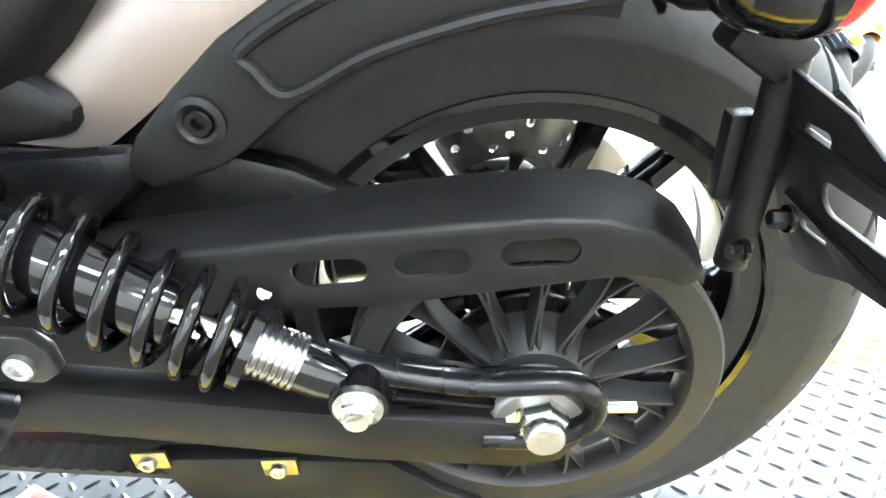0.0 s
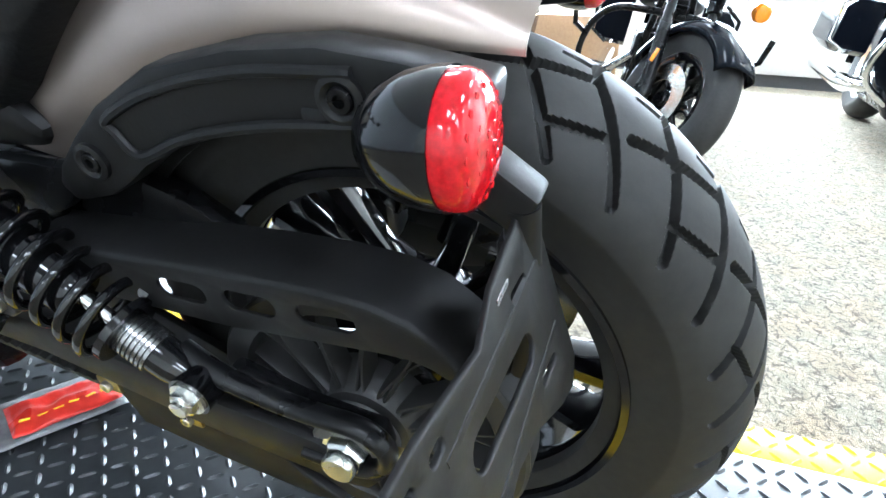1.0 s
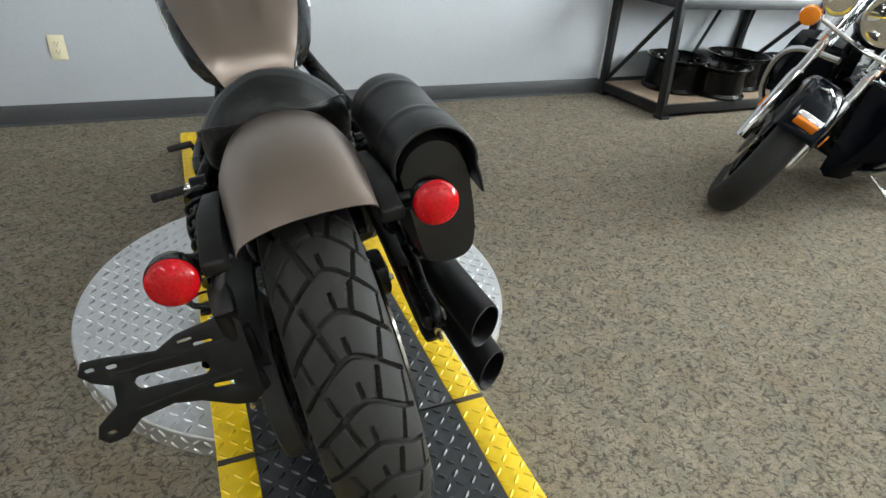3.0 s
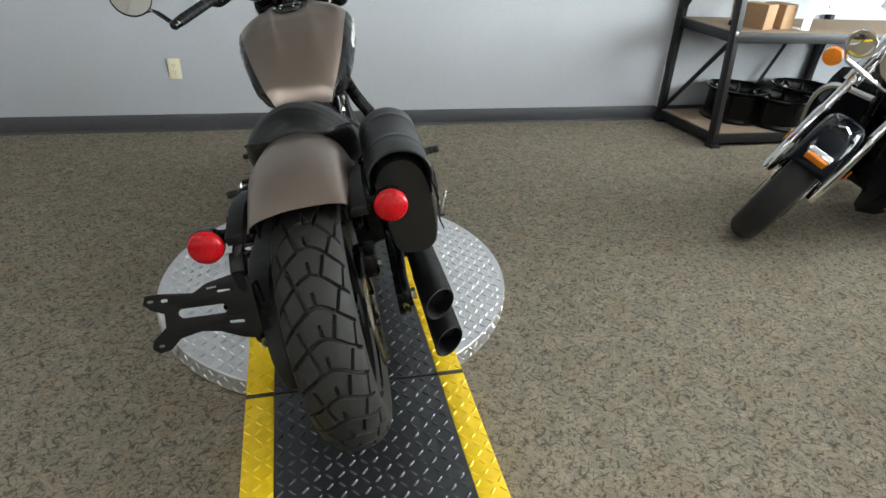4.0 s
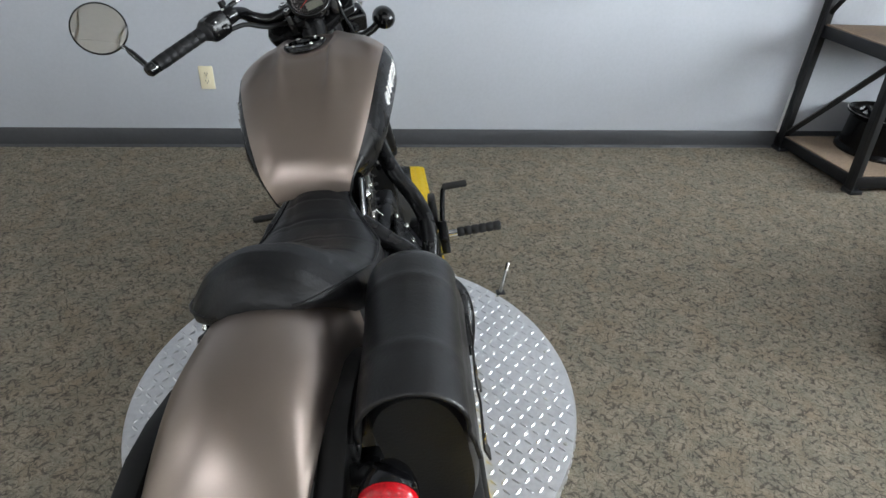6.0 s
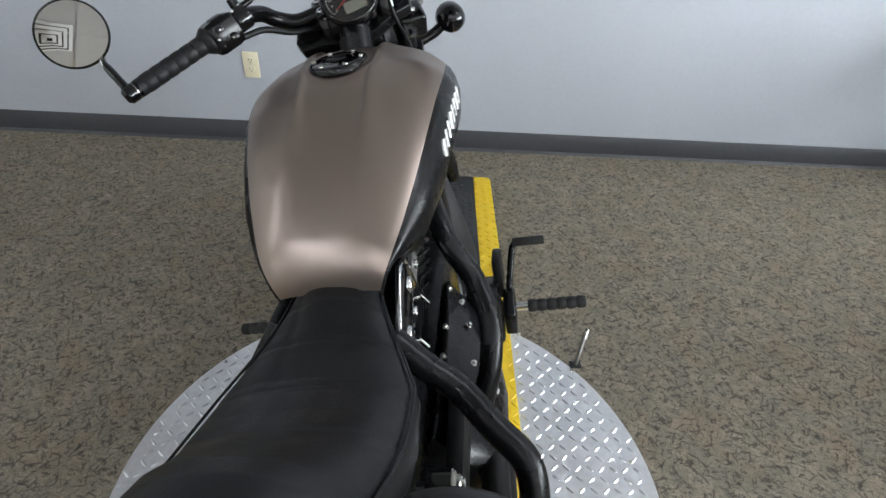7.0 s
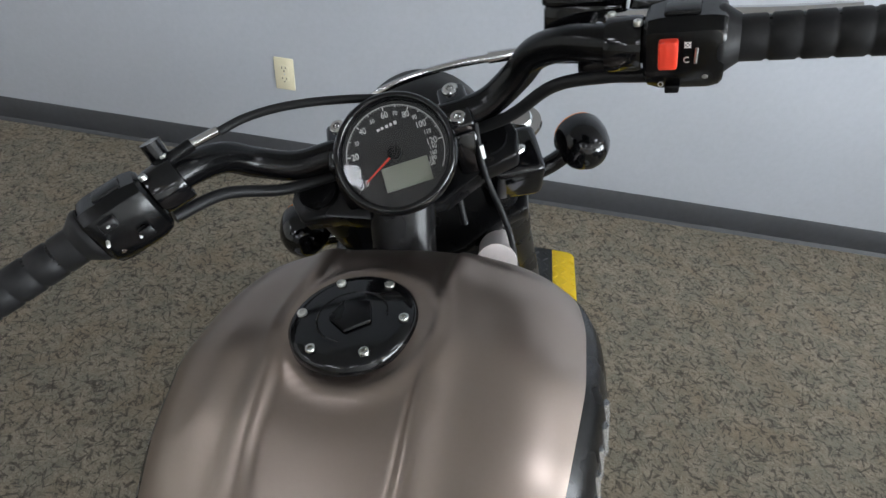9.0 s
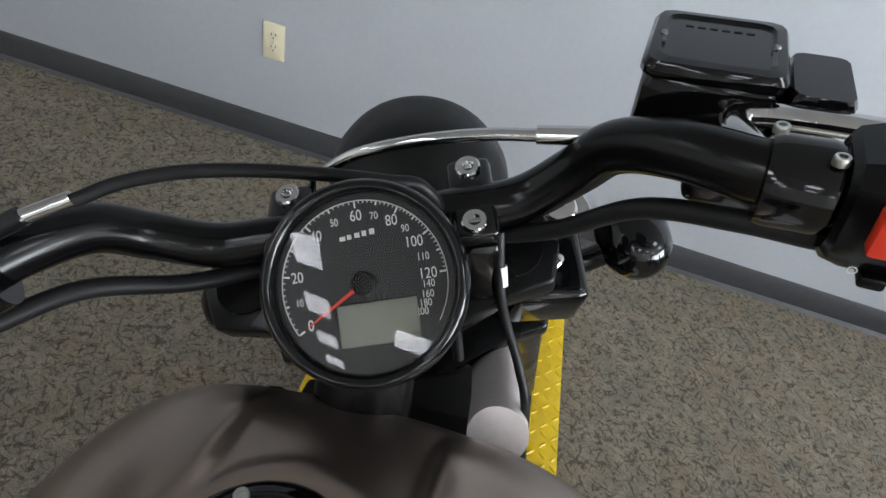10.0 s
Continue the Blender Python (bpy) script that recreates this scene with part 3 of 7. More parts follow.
def rear_wheel():
    tyre("rear_tyre", AY, AZ, TR, 0.076, 0.205, bike, tread)
    X = Vector((1, 0, 0))
    c = (0, AY, AZ)
    bm = bmesh.new()
    lathe(bm, [(0.210, -0.066), (0.217, -0.066), (0.219, -0.060), (0.212, -0.046), (0.204, -0.040), (0.199, -0.02), (0.199, 0.02), (0.204, 0.040), (0.212, 0.046), (0.219, 0.060), (0.217, 0.066), (0.210, 0.066),
               (0.205, 0.050), (0.195, 0.044), (0.190, 0.03), (0.190, -0.03), (0.195, -0.044), (0.205, -0.050)], c, X, 96, closed=True)
    rim = part("rear_rim", bm, GLOSS, bike, "gloss black cast wheel rim")
    for k in range(5):
        for s in (-1, 1):
            bm = bmesh.new()
            a = k * math.tau / 5 + 0.55
            rings = []
            for t in np.linspace(0, 1, 7):
                r = 0.04 + 0.154 * t
                off = s * (0.012 + 0.028 * t)
                w, h = 0.014 - 0.004 * t, 0.020 - 0.006 * t + 0.012 * t * t
                e = Vector((0, -math.sin(a), math.cos(a)))
                f = X.cross(e)
                o = Vector(c) + e * r + f * off
                rings.append([o + X * h * q + f * w * p for p, q in ((-1, -0.6), (-0.6, -1), (0.6, -1), (1, -0.6), (1, 0.6), (0.6, 1), (-0.6, 1), (-1, 0.6))])
            loft(bm, rings)
            part("wheel_spoke", bm, GLOSS, rim)
    bm = bmesh.new()
    lathe(bm, [(0, -0.06), (0.04, -0.06), (0.052, -0.04), (0.056, 0), (0.052, 0.04), (0.04, 0.06), (0, 0.06)], c, X, 40)
    part("hub", bm, GLOSS, rim)
    # belt pulley on the left
    pc = (-0.124, AY + 0.002, AZ)
    bm = bmesh.new()
    lathe(bm, [(0.122, -0.012), (0.126, -0.017), (0.147, -0.017), (0.150, -0.014), (0.150, 0.014), (0.146, 0.017), (0.130, 0.017), (0.122, 0.006)], pc, X, 96, closed=True)
    pulley = part("belt_pulley", bm, PULLEYGREY, bike, "matte black finned belt pulley")
    bm = bmesh.new()
    lathe(bm, [(0.030, -0.026), (0.044, -0.022), (0.050, -0.012), (0.056, 0.0), (0.062, 0.014), (0.030, 0.014)], pc, X, 48, closed=True)
    part("pulley_hub", bm, PULLEYGREY, pulley)
    for k in range(28):
        a = (k // 2) * math.tau / 14 + (0.085 if k % 2 else -0.085)
        bm = bmesh.new()
        rings = []
        for t in np.linspace(0, 1, 8):
            r = 0.040 + 0.086 * t
            aa = a + (-1 if k % 2 else 1) * 0.075 * math.sin(t * math.pi) + 0.10 * t
            e = Vector((0, -math.sin(aa), math.cos(aa)))
            f = X.cross(e)
            o = Vector(pc) + e * r - X * (0.014 * (1 - t) ** 1.5 - 0.001 + 0.004 * t)
            w = 0.0034 - 0.0006 * t
            rings.append([o + f * w * p + X * q for p, q in ((-1.3, 0.014), (-0.9, -0.003), (-0.35, -0.008), (0.35, -0.008), (0.9, -0.003), (1.3, 0.014))])
        loft(bm, rings)
        part("pulley_fin", bm, PULLEYGREY, pulley)
    bm = bmesh.new()
    lathe(bm, [(0.055, 0.010), (0.075, 0.009), (0.075, 0.013), (0.055, 0.014)], pc, X, 64, closed=True)
    part("pulley_web", bm, SATIN, pulley)
    bm = bmesh.new()
    lathe(bm, [(0.022, -0.050), (0.034, -0.052), (0.037, -0.049), (0.038, -0.026), (0.022, -0.026)], pc, X, 48, closed=True)
    part("spacer_ring", bm, CASTALU, pulley, "grey machined spacer ring")
    # brake disc on the right
    dc = (0.088, AY, AZ)
    bm = bmesh.new()
    n, ri, ro = 120, 0.098, 0.148
    holes = []
    for k in range(40):
        a = k * math.tau / 40
        r = (0.110, 0.123, 0.136)[k % 3]
        holes.append([(r * math.cos(a) + 0.0045 * math.cos(q * math.tau / 8), r * math.sin(a) + 0.0045 * math.sin(q * math.tau / 8)) for q in range(8)])
    outer = [(ro * math.cos(k * math.tau / n), ro * math.sin(k * math.tau / n)) for k in range(n)]
    holes.append([(ri * math.cos(k * math.tau / 60), ri * math.sin(k * math.tau / 60)) for k in range(60)])
    plate(bm, outer, holes, lambda u, v, w: (dc[0] + w, AY + u, AZ + v), 0.005)
    disc = part("brake_disc", bm, DISCSTEEL, bike, "drilled steel brake disc with brassy sheen")
    for k in range(5):
        a = k * math.tau / 5 + 0.3
        bm = bmesh.new()
        e, f = Vector((0, math.cos(a), math.sin(a))), Vector((0, -math.sin(a), math.cos(a)))
        o = Vector(dc)
        tube(bm, [o + e * 0.045 - f * 0.012, o + e * 0.085 + f * 0.004, o + e * 0.105 + f * 0.012], [0.010, 0.007, 0.009], 8)
        part("disc_carrier", bm, SATIN, disc)
    bm = bmesh.new()
    box(bm, (0.066, AY + 0.07, AZ + 0.03), (0.125, AY + 0.15, AZ + 0.10), 0.012)
    cal = part("rear_caliper", bm, SATIN, bike, "black brake caliper")
    bm = bmesh.new()
    hexbolt(bm, (0.125, AY + 0.09, AZ + 0.06), X, 0.006, 0.008)
    part("caliper_bolt", bm, ZINC, cal)


rear_wheel()


def prism(bm, poly, x0, x1, bevel=0.004):
    return plate(bm, poly, [], lambda u, v, w: (x0 + w, u, v), x1 - x0, bevel)


def swingarm(s):
    """Beam with the axle plate; s is -1 on the left, 1 on the right."""
    bm = bmesh.new()
    a, b = sorted((s * 0.150, s * 0.182))
    prism(bm, [(0.66, 0.445), (0.66, 0.375), (0.34, 0.353), (0.13, 0.312), (0.0, 0.296), (-0.03, 0.303), (-0.05, 0.33), (0.02, 0.352), (0.12, 0.363), (0.34, 0.402)], a, b, 0.008)
    arm = part("swingarm", bm, MATTE, bike, "satin black swingarm beam")
    bm = bmesh.new()
    xo = s * 0.178
    tube(bm, smooth_path([(xo, 0.135, 0.425), (xo - s * -0.004, 0.09, 0.408), (xo, 0.03, 0.390), (xo, -0.03, 0.388), (xo, -0.052, 0.370), (xo, -0.048, 0.347), (xo, -0.02, 0.332), (xo, 0.03, 0.334)], 5), 0.0105, 14, flat=0.75)
    part("axle_plate", bm, SATIN, arm)
    bm = bmesh.new()
    prism(bm, [(0.10, 0.405), (0.03, 0.385), (-0.045, 0.378), (-0.05, 0.350), (0.0, 0.325), (0.1, 0.35)], *sorted((s * 0.152, s * 0.168)), 0.004)
    part("axle_web", bm, SATIN, arm)
    for k in range(3):
        bm = bmesh.new()
        tube(bm, [(s * 0.17, 0.095 - 0.01 * k, 0.372 - 0.014 * k), (s * 0.17, 0.005 + 0.008 * k, 0.355 - 0.011 * k)], 0.0035, 8)
        part("casting_rib", bm, SATIN, arm)
    bm = bmesh.new()
    hexbolt(bm, (s * 0.166, AY, AZ + 0.008), (s, 0, 0), 0.0200, 0.022)
    lathe(bm, [(0, 0.022), (0.0150, 0.022), (0.0150, 0.031), (0.0135, 0.033), (0, 0.033)], (s * 0.166, AY, AZ + 0.008), (s, 0, 0), 24)
    part("axle_nut", bm, ZINC, arm, "bright zinc axle nut")
    bm = bmesh.new()
    tube(bm, [(s * 0.17, -0.055, 0.352), (s * 0.17, -0.085, 0.351)], 0.0042, 10)
    part("adjuster_bolt", bm, ZINC, arm)
    bm = bmesh.new()
    hexbolt(bm, (s * 0.17, 0.012, 0.346), (0, -1, 0), 0.0078, 0.008, False)
    part("adjuster_nut", bm, BRASS, arm, "yellow zinc adjuster nut")
    bm = bmesh.new()
    hexbolt(bm, (s * 0.17, -0.054, 0.352), (0, -1, 0), 0.0078, 0.008, False)
    part("adjuster_nut", bm, BRASS, arm, "yellow zinc adjuster nut")
    return arm


for side in (-1, 1):
    swingarm(side)


def shock(s):
    lo, hi = Vector((s * 0.190, 0.112, 0.402)), Vector((s * 0.178, 0.372, 0.560))
    d = (hi - lo).normalized()
    L = (hi - lo).length
    bm = bmesh.new()
    lathe(bm, [(0, 0.012), (0.014, 0.012), (0.017, 0.028), (0.0175, 0.048), (0, 0.048)], lo, d, 28)
    sh = part("shock_absorber", bm, GLOSS, bike, "gloss black coil-over shock absorber")
    bm = bmesh.new()
    prof = [(0.0, 0.044)]
    for k in range(7):
        prof += [(0.0195, 0.045 + 0.0045 * k), (0.0195, 0.0475 + 0.0045 * k), (0.0175, 0.048 + 0.0045 * k), (0.0175, 0.0492 + 0.0045 * k)]
    lathe(bm, prof + [(0, 0.078)], lo, d, 28)
    part("threaded_collar", bm, DULLCHROME, sh, "chromed threaded preload collar")
    bm = bmesh.new()
    lathe(bm, [(0, 0.076), (0.031, 0.076), (0.031, 0.083), (0.024, 0.086), (0, 0.086)], lo, d, 32)
    part("spring_seat", bm, GLOSS, sh)
    bm = bmesh.new()
    lathe(bm, [(0, 0.084), (0.0065, 0.084), (0.0065, 0.15), (0, 0.15)], lo, d, 16)
    part("piston_rod", bm, CHROME, sh)
    bm = bmesh.new()
    lathe(bm, [(0, 0.128), (0.021, 0.128), (0.0225, 0.132), (0.0225, L - 0.03), (0.016, L - 0.02), (0, L - 0.02)], lo, d, 28)
    part("damper_body", bm, GLOSS, sh)
    bm = bmesh.new()
    u = d.orthogonal().normalized()
    v = d.cross(u)
    n, turns, a0, a1 = 190, 7.6, 0.085, L - 0.032
    pts = []
    for k in range(n + 1):
        t = k / n
        tt = t ** 1.22 if t < 1 else 1
        a = t * turns * math.tau
        pts.append(lo + d * (a0 + (a1 - a0) * tt) + u * (0.0335 * math.cos(a)) + v * (0.0335 * math.sin(a)))
    pts.reverse()
    tube(bm, pts, 0.0048, 12)
    part("coil_spring", bm, GLOSS, sh)
    bm = bmesh.new()
    lathe(bm, [(0, L - 0.036), (0.036, L - 0.036), (0.036, L - 0.028), (0.022, L - 0.012), (0, L - 0.01)], lo, d, 32)
    part("spring_cap", bm, GLOSS, sh)
    for q, rr in ((lo, 0.02), (hi, 0.02)):
        bm = bmesh.new()
        lathe(bm, [(0, -0.016), (rr, -0.016), (rr, 0.016), (0, 0.016)], q, (1, 0, 0), 24)
        part("shock_eye", bm, GLOSS, sh)
        bm = bmesh.new()
        hexbolt(bm, q + Vector((s * 0.016, 0, 0)), (s, 0, 0), 0.0125, 0.011)
        lathe(bm, [(0, 0.011), (0.008, 0.011), (0.008, 0.0145), (0, 0.0155)], q + Vector((s * 0.016, 0, 0)), (s, 0, 0), 20)
        part("shock_bolt", bm, ZINC, sh, "bright zinc flange bolt")


for side in (-1, 1):
    shock(side)


def belt_guard():
    prof = [(0.30, 0.480), (0.20, 0.487), (0.12, 0.494), (0.045, 0.498), (-0.013, 0.500), (-0.046, 0.498), (-0.077, 0.489), (-0.101, 0.473), (-0.116, 0.454)]
    low = [(0.30, 0.439), (0.17, 0.440), (0.09, 0.441), (0.008, 0.450), (-0.05, 0.456), (-0.075, 0.457), (-0.092, 0.453), (-0.105, 0.446)]
    bm = bmesh.new()
    holes = [stadium(y, z, 0.050, 0.020, 8, -0.03) for y, z in ((0.126, 0.469), (0.059, 0.4735), (-0.010, 0.478))]
    plate(bm, prof + low[::-1], holes, lambda u, v, w: (-0.164 + w, u, v + 0.011), 0.004, 0.001)
    g = part("belt_guard", bm, MATTE, bike, "matte black belt guard with three slots")
    bm = bmesh.new()
    rings = []
    for k, (y, z) in enumerate(prof):
        up = (0.004, 0.006, 0.0075, 0.0095, 0.0095, 0.009, 0.0075, 0.005, 0.003)[k]
        back = -0.010 if k > 4 else 0
        z += 0.011
        rings.append([(-0.1645, y, z - 0.006), (-0.1645, y, z - 0.002), (-0.1628, y, z + 0.0012), (-0.159, y + back * 0.1, z + 0.0026), (-0.136, y + back * 0.6, z + up * 0.7), (-0.108, y + back, z + up), (-0.107, y + back, z + up - 0.004), (-0.150, y, z - 0.003)])
    loft(bm, rings)
    part("guard_crown", bm, MATTE, g)
    # slim lower cover with two clip bolts
    bm = bmesh.new()
    prism(bm, [(0.312, 0.284), (0.292, 0.224), (0.17, 0.205), (0.06, 0.195), (0.03, 0.203), (0.068, 0.228), (0.109, 0.270), (0.225, 0.281)], -0.152, -0.134, 0.003)
    low_cover = part("lower_belt_cover", bm, MATTE, bike, "matte black lower belt cover")
    for y, z in ((0.309, 0.290), (0.202, 0.276)):
        bm = bmesh.new()
        box(bm, (-0.158, y - 0.016, z - 0.010), (-0.154, y + 0.014, z + 0.010), 0.001)
        clip = part("clip", bm, BRASS, low_cover, "brassy spring clip")
        bm = bmesh.new()
        socketbolt(bm, (-0.158, y, z), (-1, 0, 0), 0.007, 0.006)
        part("clip_bolt", bm, ZINC, clip)
    # added panel: keeps the gap behind belt and shock dark
    bm = bmesh.new()
    prism(bm, [(0.64, 0.43), (0.64, 0.24), (0.36, 0.225), (0.12, 0.215), (0.10, 0.29), (0.20, 0.34), (0.34, 0.40), (0.36, 0.46), (0.55, 0.47)], -0.104, -0.094, 0.003)
    part("dark_belt_backing", bm, MATTE, bike, "matte black panel added to darken the gap behind the belt")
    # toothed belt
    bm = bmesh.new()
    n = 150
    loop = []
    for k in range(n + 1):
        a = radians(-8 + 196 * k / n)
        loop.append(Vector((-0.122, AY - 0.1455 * math.sin(a), AZ + 0.1455 * math.cos(a))))
    low_run = [loop[-1].lerp(Vector((-0.122, 0.70, 0.290)), k / 90) for k in range(1, 91)]
    top_run = [loop[0].lerp(Vector((-0.122, 0.70, 0.455)), k / 40) for k in range(40, 0, -1)]
    path = top_run + loop + low_run
    rings = []
    for k, (c, u, v) in enumerate(frames_along(path)):
        d = (path[min(k + 1, len(path) - 1)] - path[max(k - 1, 0)]).normalized()
        nrm = d.cross(Vector((1, 0, 0)))
        h = 0.0022 if k % 2 else -0.0012
        rings.append([c + Vector((-0.014, 0, 0)) + nrm * 0.003, c + Vector((0.014, 0, 0)) + nrm * 0.003, c + Vector((0.014, 0, 0)) - nrm * (0.003 + h), c + Vector((-0.014, 0, 0)) - nrm * (0.003 + h)])
    loft(bm, rings)
    part("drive_belt", bm, SIDEWALL, bike, "black toothed drive belt", 20)


belt_guard()


def peg_bracket():
    bm = bmesh.new()
    prism(bm, [(0.46, 0.480), (0.46, 0.435), (0.320, 0.422), (0.307, 0.430), (0.307, 0.450), (0.317, 0.462)], -0.196, -0.184, 0.003)
    br = part("peg_bracket", bm, PULLEYGREY, bike, "dark grey bracket with a bright bolt")
    bm = bmesh.new()
    socketbolt(bm, (-0.196, 0.327, 0.440), (-1, 0, 0), 0.0095, 0.006)
    part("bracket_bolt", bm, ZINC, br)


peg_bracket()


def rear_fender():
    # crown line and width from under the seat to the tail
    ys = [0.34, 0.30, 0.27, 0.20, 0.13, 0.06, 0.0, -0.04, -0.08, -0.11, -0.135]
    zs = [0.690, 0.716, 0.731, 0.747, 0.753, 0.753, 0.747, 0.738, 0.725, 0.711, 0.696]
    side = [0.520, 0.535, 0.550, 0.598, 0.645, 0.670, 0.679, 0.681, 0.681, 0.680, 0.679]
    yy = np.linspace(0.34, -0.135, 60)
    smooth = lambda v: np.convolve(np.pad(np.interp(-yy, [-q for q in ys], v), 4, mode="reflect", reflect_type="odd"), np.ones(9) / 9, "valid")
    rows = []
    for y, top, low in zip(yy, smooth(zs), smooth(side)):
        half = 0.111 - 0.012 * max(0.0, (0.05 - y) / 0.185)
        row = []
        for k in np.linspace(-1, 1, 41):
            f = abs(k)
            low_k = low - (0.012 * min(1, max(0, (0.06 - y) / 0.15)) if k < 0 else 0)
            row.append((0.006 + half * math.sin(k * math.pi / 2), y, low_k + (top - low_k) * max(0.0, math.cos(f * math.pi / 2)) ** 0.95))
        rows.append(row)
    pts = np.array(rows)
    ob = grid_mesh("rear_fender", pts, BROWN, bike, label="bronze matte metallic rear fender", angle=60)
    sol = ob.modifiers.new("thickness", "SOLIDIFY")
    sol.thickness, sol.offset = 0.002, -1
    uses = {}
    for p in ob.data.polygons:
        for k in p.edge_keys:
            uses[k] = uses.get(k, 0) + 1
    for ed in ob.data.edges:
        ed.use_edge_sharp = uses[ed.key] == 1
    # liner that hides the wheel well
    bm = bmesh.new()
    rings = []
    for a in np.linspace(radians(-62), radians(10), 22):
        e = Vector((0, -math.sin(a), math.cos(a)))
        o = Vector((0, AY, AZ)) + e * 0.350
        rings.append([o + Vector((x, 0, 0)) + e * dz for x, dz in ((-0.092, -0.075), (-0.088, 0.0), (0.088, 0.0), (0.092, -0.075), (0.096, -0.075), (0.092, 0.004), (-0.092, 0.004), (-0.096, -0.075))])
    loft(bm, rings)
    part("fender_liner", bm, MATTE, ob, "matte black inner fender")
    return ob


fender = rear_fender()


def strut_cover(s):
    upper = [(0.246, 0.548), (0.234, 0.568), (0.204, 0.596), (0.170, 0.623), (0.109, 0.657), (0.034, 0.675), (-0.027, 0.681), (-0.08, 0.676), (-0.130, 0.668)]
    lower = [(-0.128, 0.645), (-0.07, 0.638), (-0.01, 0.632), (0.05, 0.617), (0.10, 0.600), (0.137, 0.580), (0.168, 0.557), (0.190, 0.545), (0.232, 0.533)]
    bm = bmesh.new()
    a, b = sorted((s * 0.108, s * 0.143))
    prism(bm, upper + lower, a, b, 0.005)
    cov = part("fender_strut_cover", bm, MATTE, bike, "matte black fender strut cover")
    # raised border of the recess
    bm = bmesh.new()
    x = s * 0.144
    tube(bm, smooth_path([(x, -0.05, 0.668), (x, 0.03, 0.662), (x, 0.105, 0.643), (x, 0.155, 0.618), (x, 0.152, 0.606), (x, 0.134, 0.591), (x, 0.085, 0.612), (x, 0.02, 0.628), (x, -0.05, 0.636)], 6), 0.0042, 8, flat=1.0)
    part("raised_border", bm, MATTE, cov)
    bm = bmesh.new()
    box(bm, (min(s * 0.135, s * 0.145), -0.062, 0.632), (max(s * 0.135, s * 0.145), -0.01, 0.645), 0.004)
    part("pad", bm, MATTE, cov)
    for y, z in ((0.190, 0.578), (-0.041, 0.652)):
        bm = bmesh.new()
        lathe(bm, [(0.009, 0.0), (0.016, 0.0), (0.016, 0.004), (0.012, 0.0055), (0.009, 0.003)], (s * 0.143, y, z), (s, 0, 0), 28, closed=True)
        boss = part("bolt_recess", bm, MATTE, cov)
        bm = bmesh.new()
        socketbolt(bm, (s * 0.142, y, z), (s, 0, 0), 0.0085, 0.006)
        part("cover_bolt", bm, SATIN, boss)
    return cov


for side in (-1, 1):
    strut_cover(side)


def tail_light(s):
    c = Vector((0.190 if s > 0 else -0.182, -0.123 if s > 0 else -0.124, 0.655))
    d = Vector((0, -1, 0.06)).normalized()
    bm = bmesh.new()
    lathe(bm, [(0, -0.052), (0.008, -0.051), (0.018, -0.046), (0.027, -0.036), (0.033, -0.022), (0.0355, -0.008), (0.0355, 0.0), (0.033, 0.0)], c, d, 40)
    h = part("turn_signal", bm, GLOSS, bike, "gloss black bullet tail light with red lens")
    bm = bmesh.new()
    lathe(bm, [(0.034, -0.004), (0.0345, 0.006), (0.033, 0.011), (0.029, 0.0145), (0.018, 0.0185), (0, 0.020)], c, d, 40)
    part("red_lens", bm, REDLENS, h, "glossy red lens")
    bm = bmesh.new()
    u = d.orthogonal().normalized()
    v = d.cross(u)
    for ring_n, rr in ((1, 0), (6, 0.009), (11, 0.0175), (16, 0.026)):
        for k in range(ring_n):
            a = k * math.tau / ring_n + rr * 40
            hgt = 0.0205 if rr < 0.005 else (0.0196 if rr < 0.012 else (0.0183 if rr < 0.02 else 0.0157))
            lathe(bm, [(0, hgt + 0.0004), (0.0022, hgt), (0.0026, hgt - 0.004)], c + u * rr * math.cos(a) + v * rr * math.sin(a), d, 6)
    tagged(part("lens_cell", bm, REDDARK, h), kind="stuff")
    bm = bmesh.new()
    tube(bm, smooth_path([c + Vector((0, 0.030, -0.006)), (s * 0.155, -0.076, 0.645), (s * 0.112, -0.074, 0.645)], 6), [0.016] * 6 + [0.014] * 7, 14)
    part("light_stalk", bm, SATIN, h)


for side in (-1, 1):
    tail_light(side)


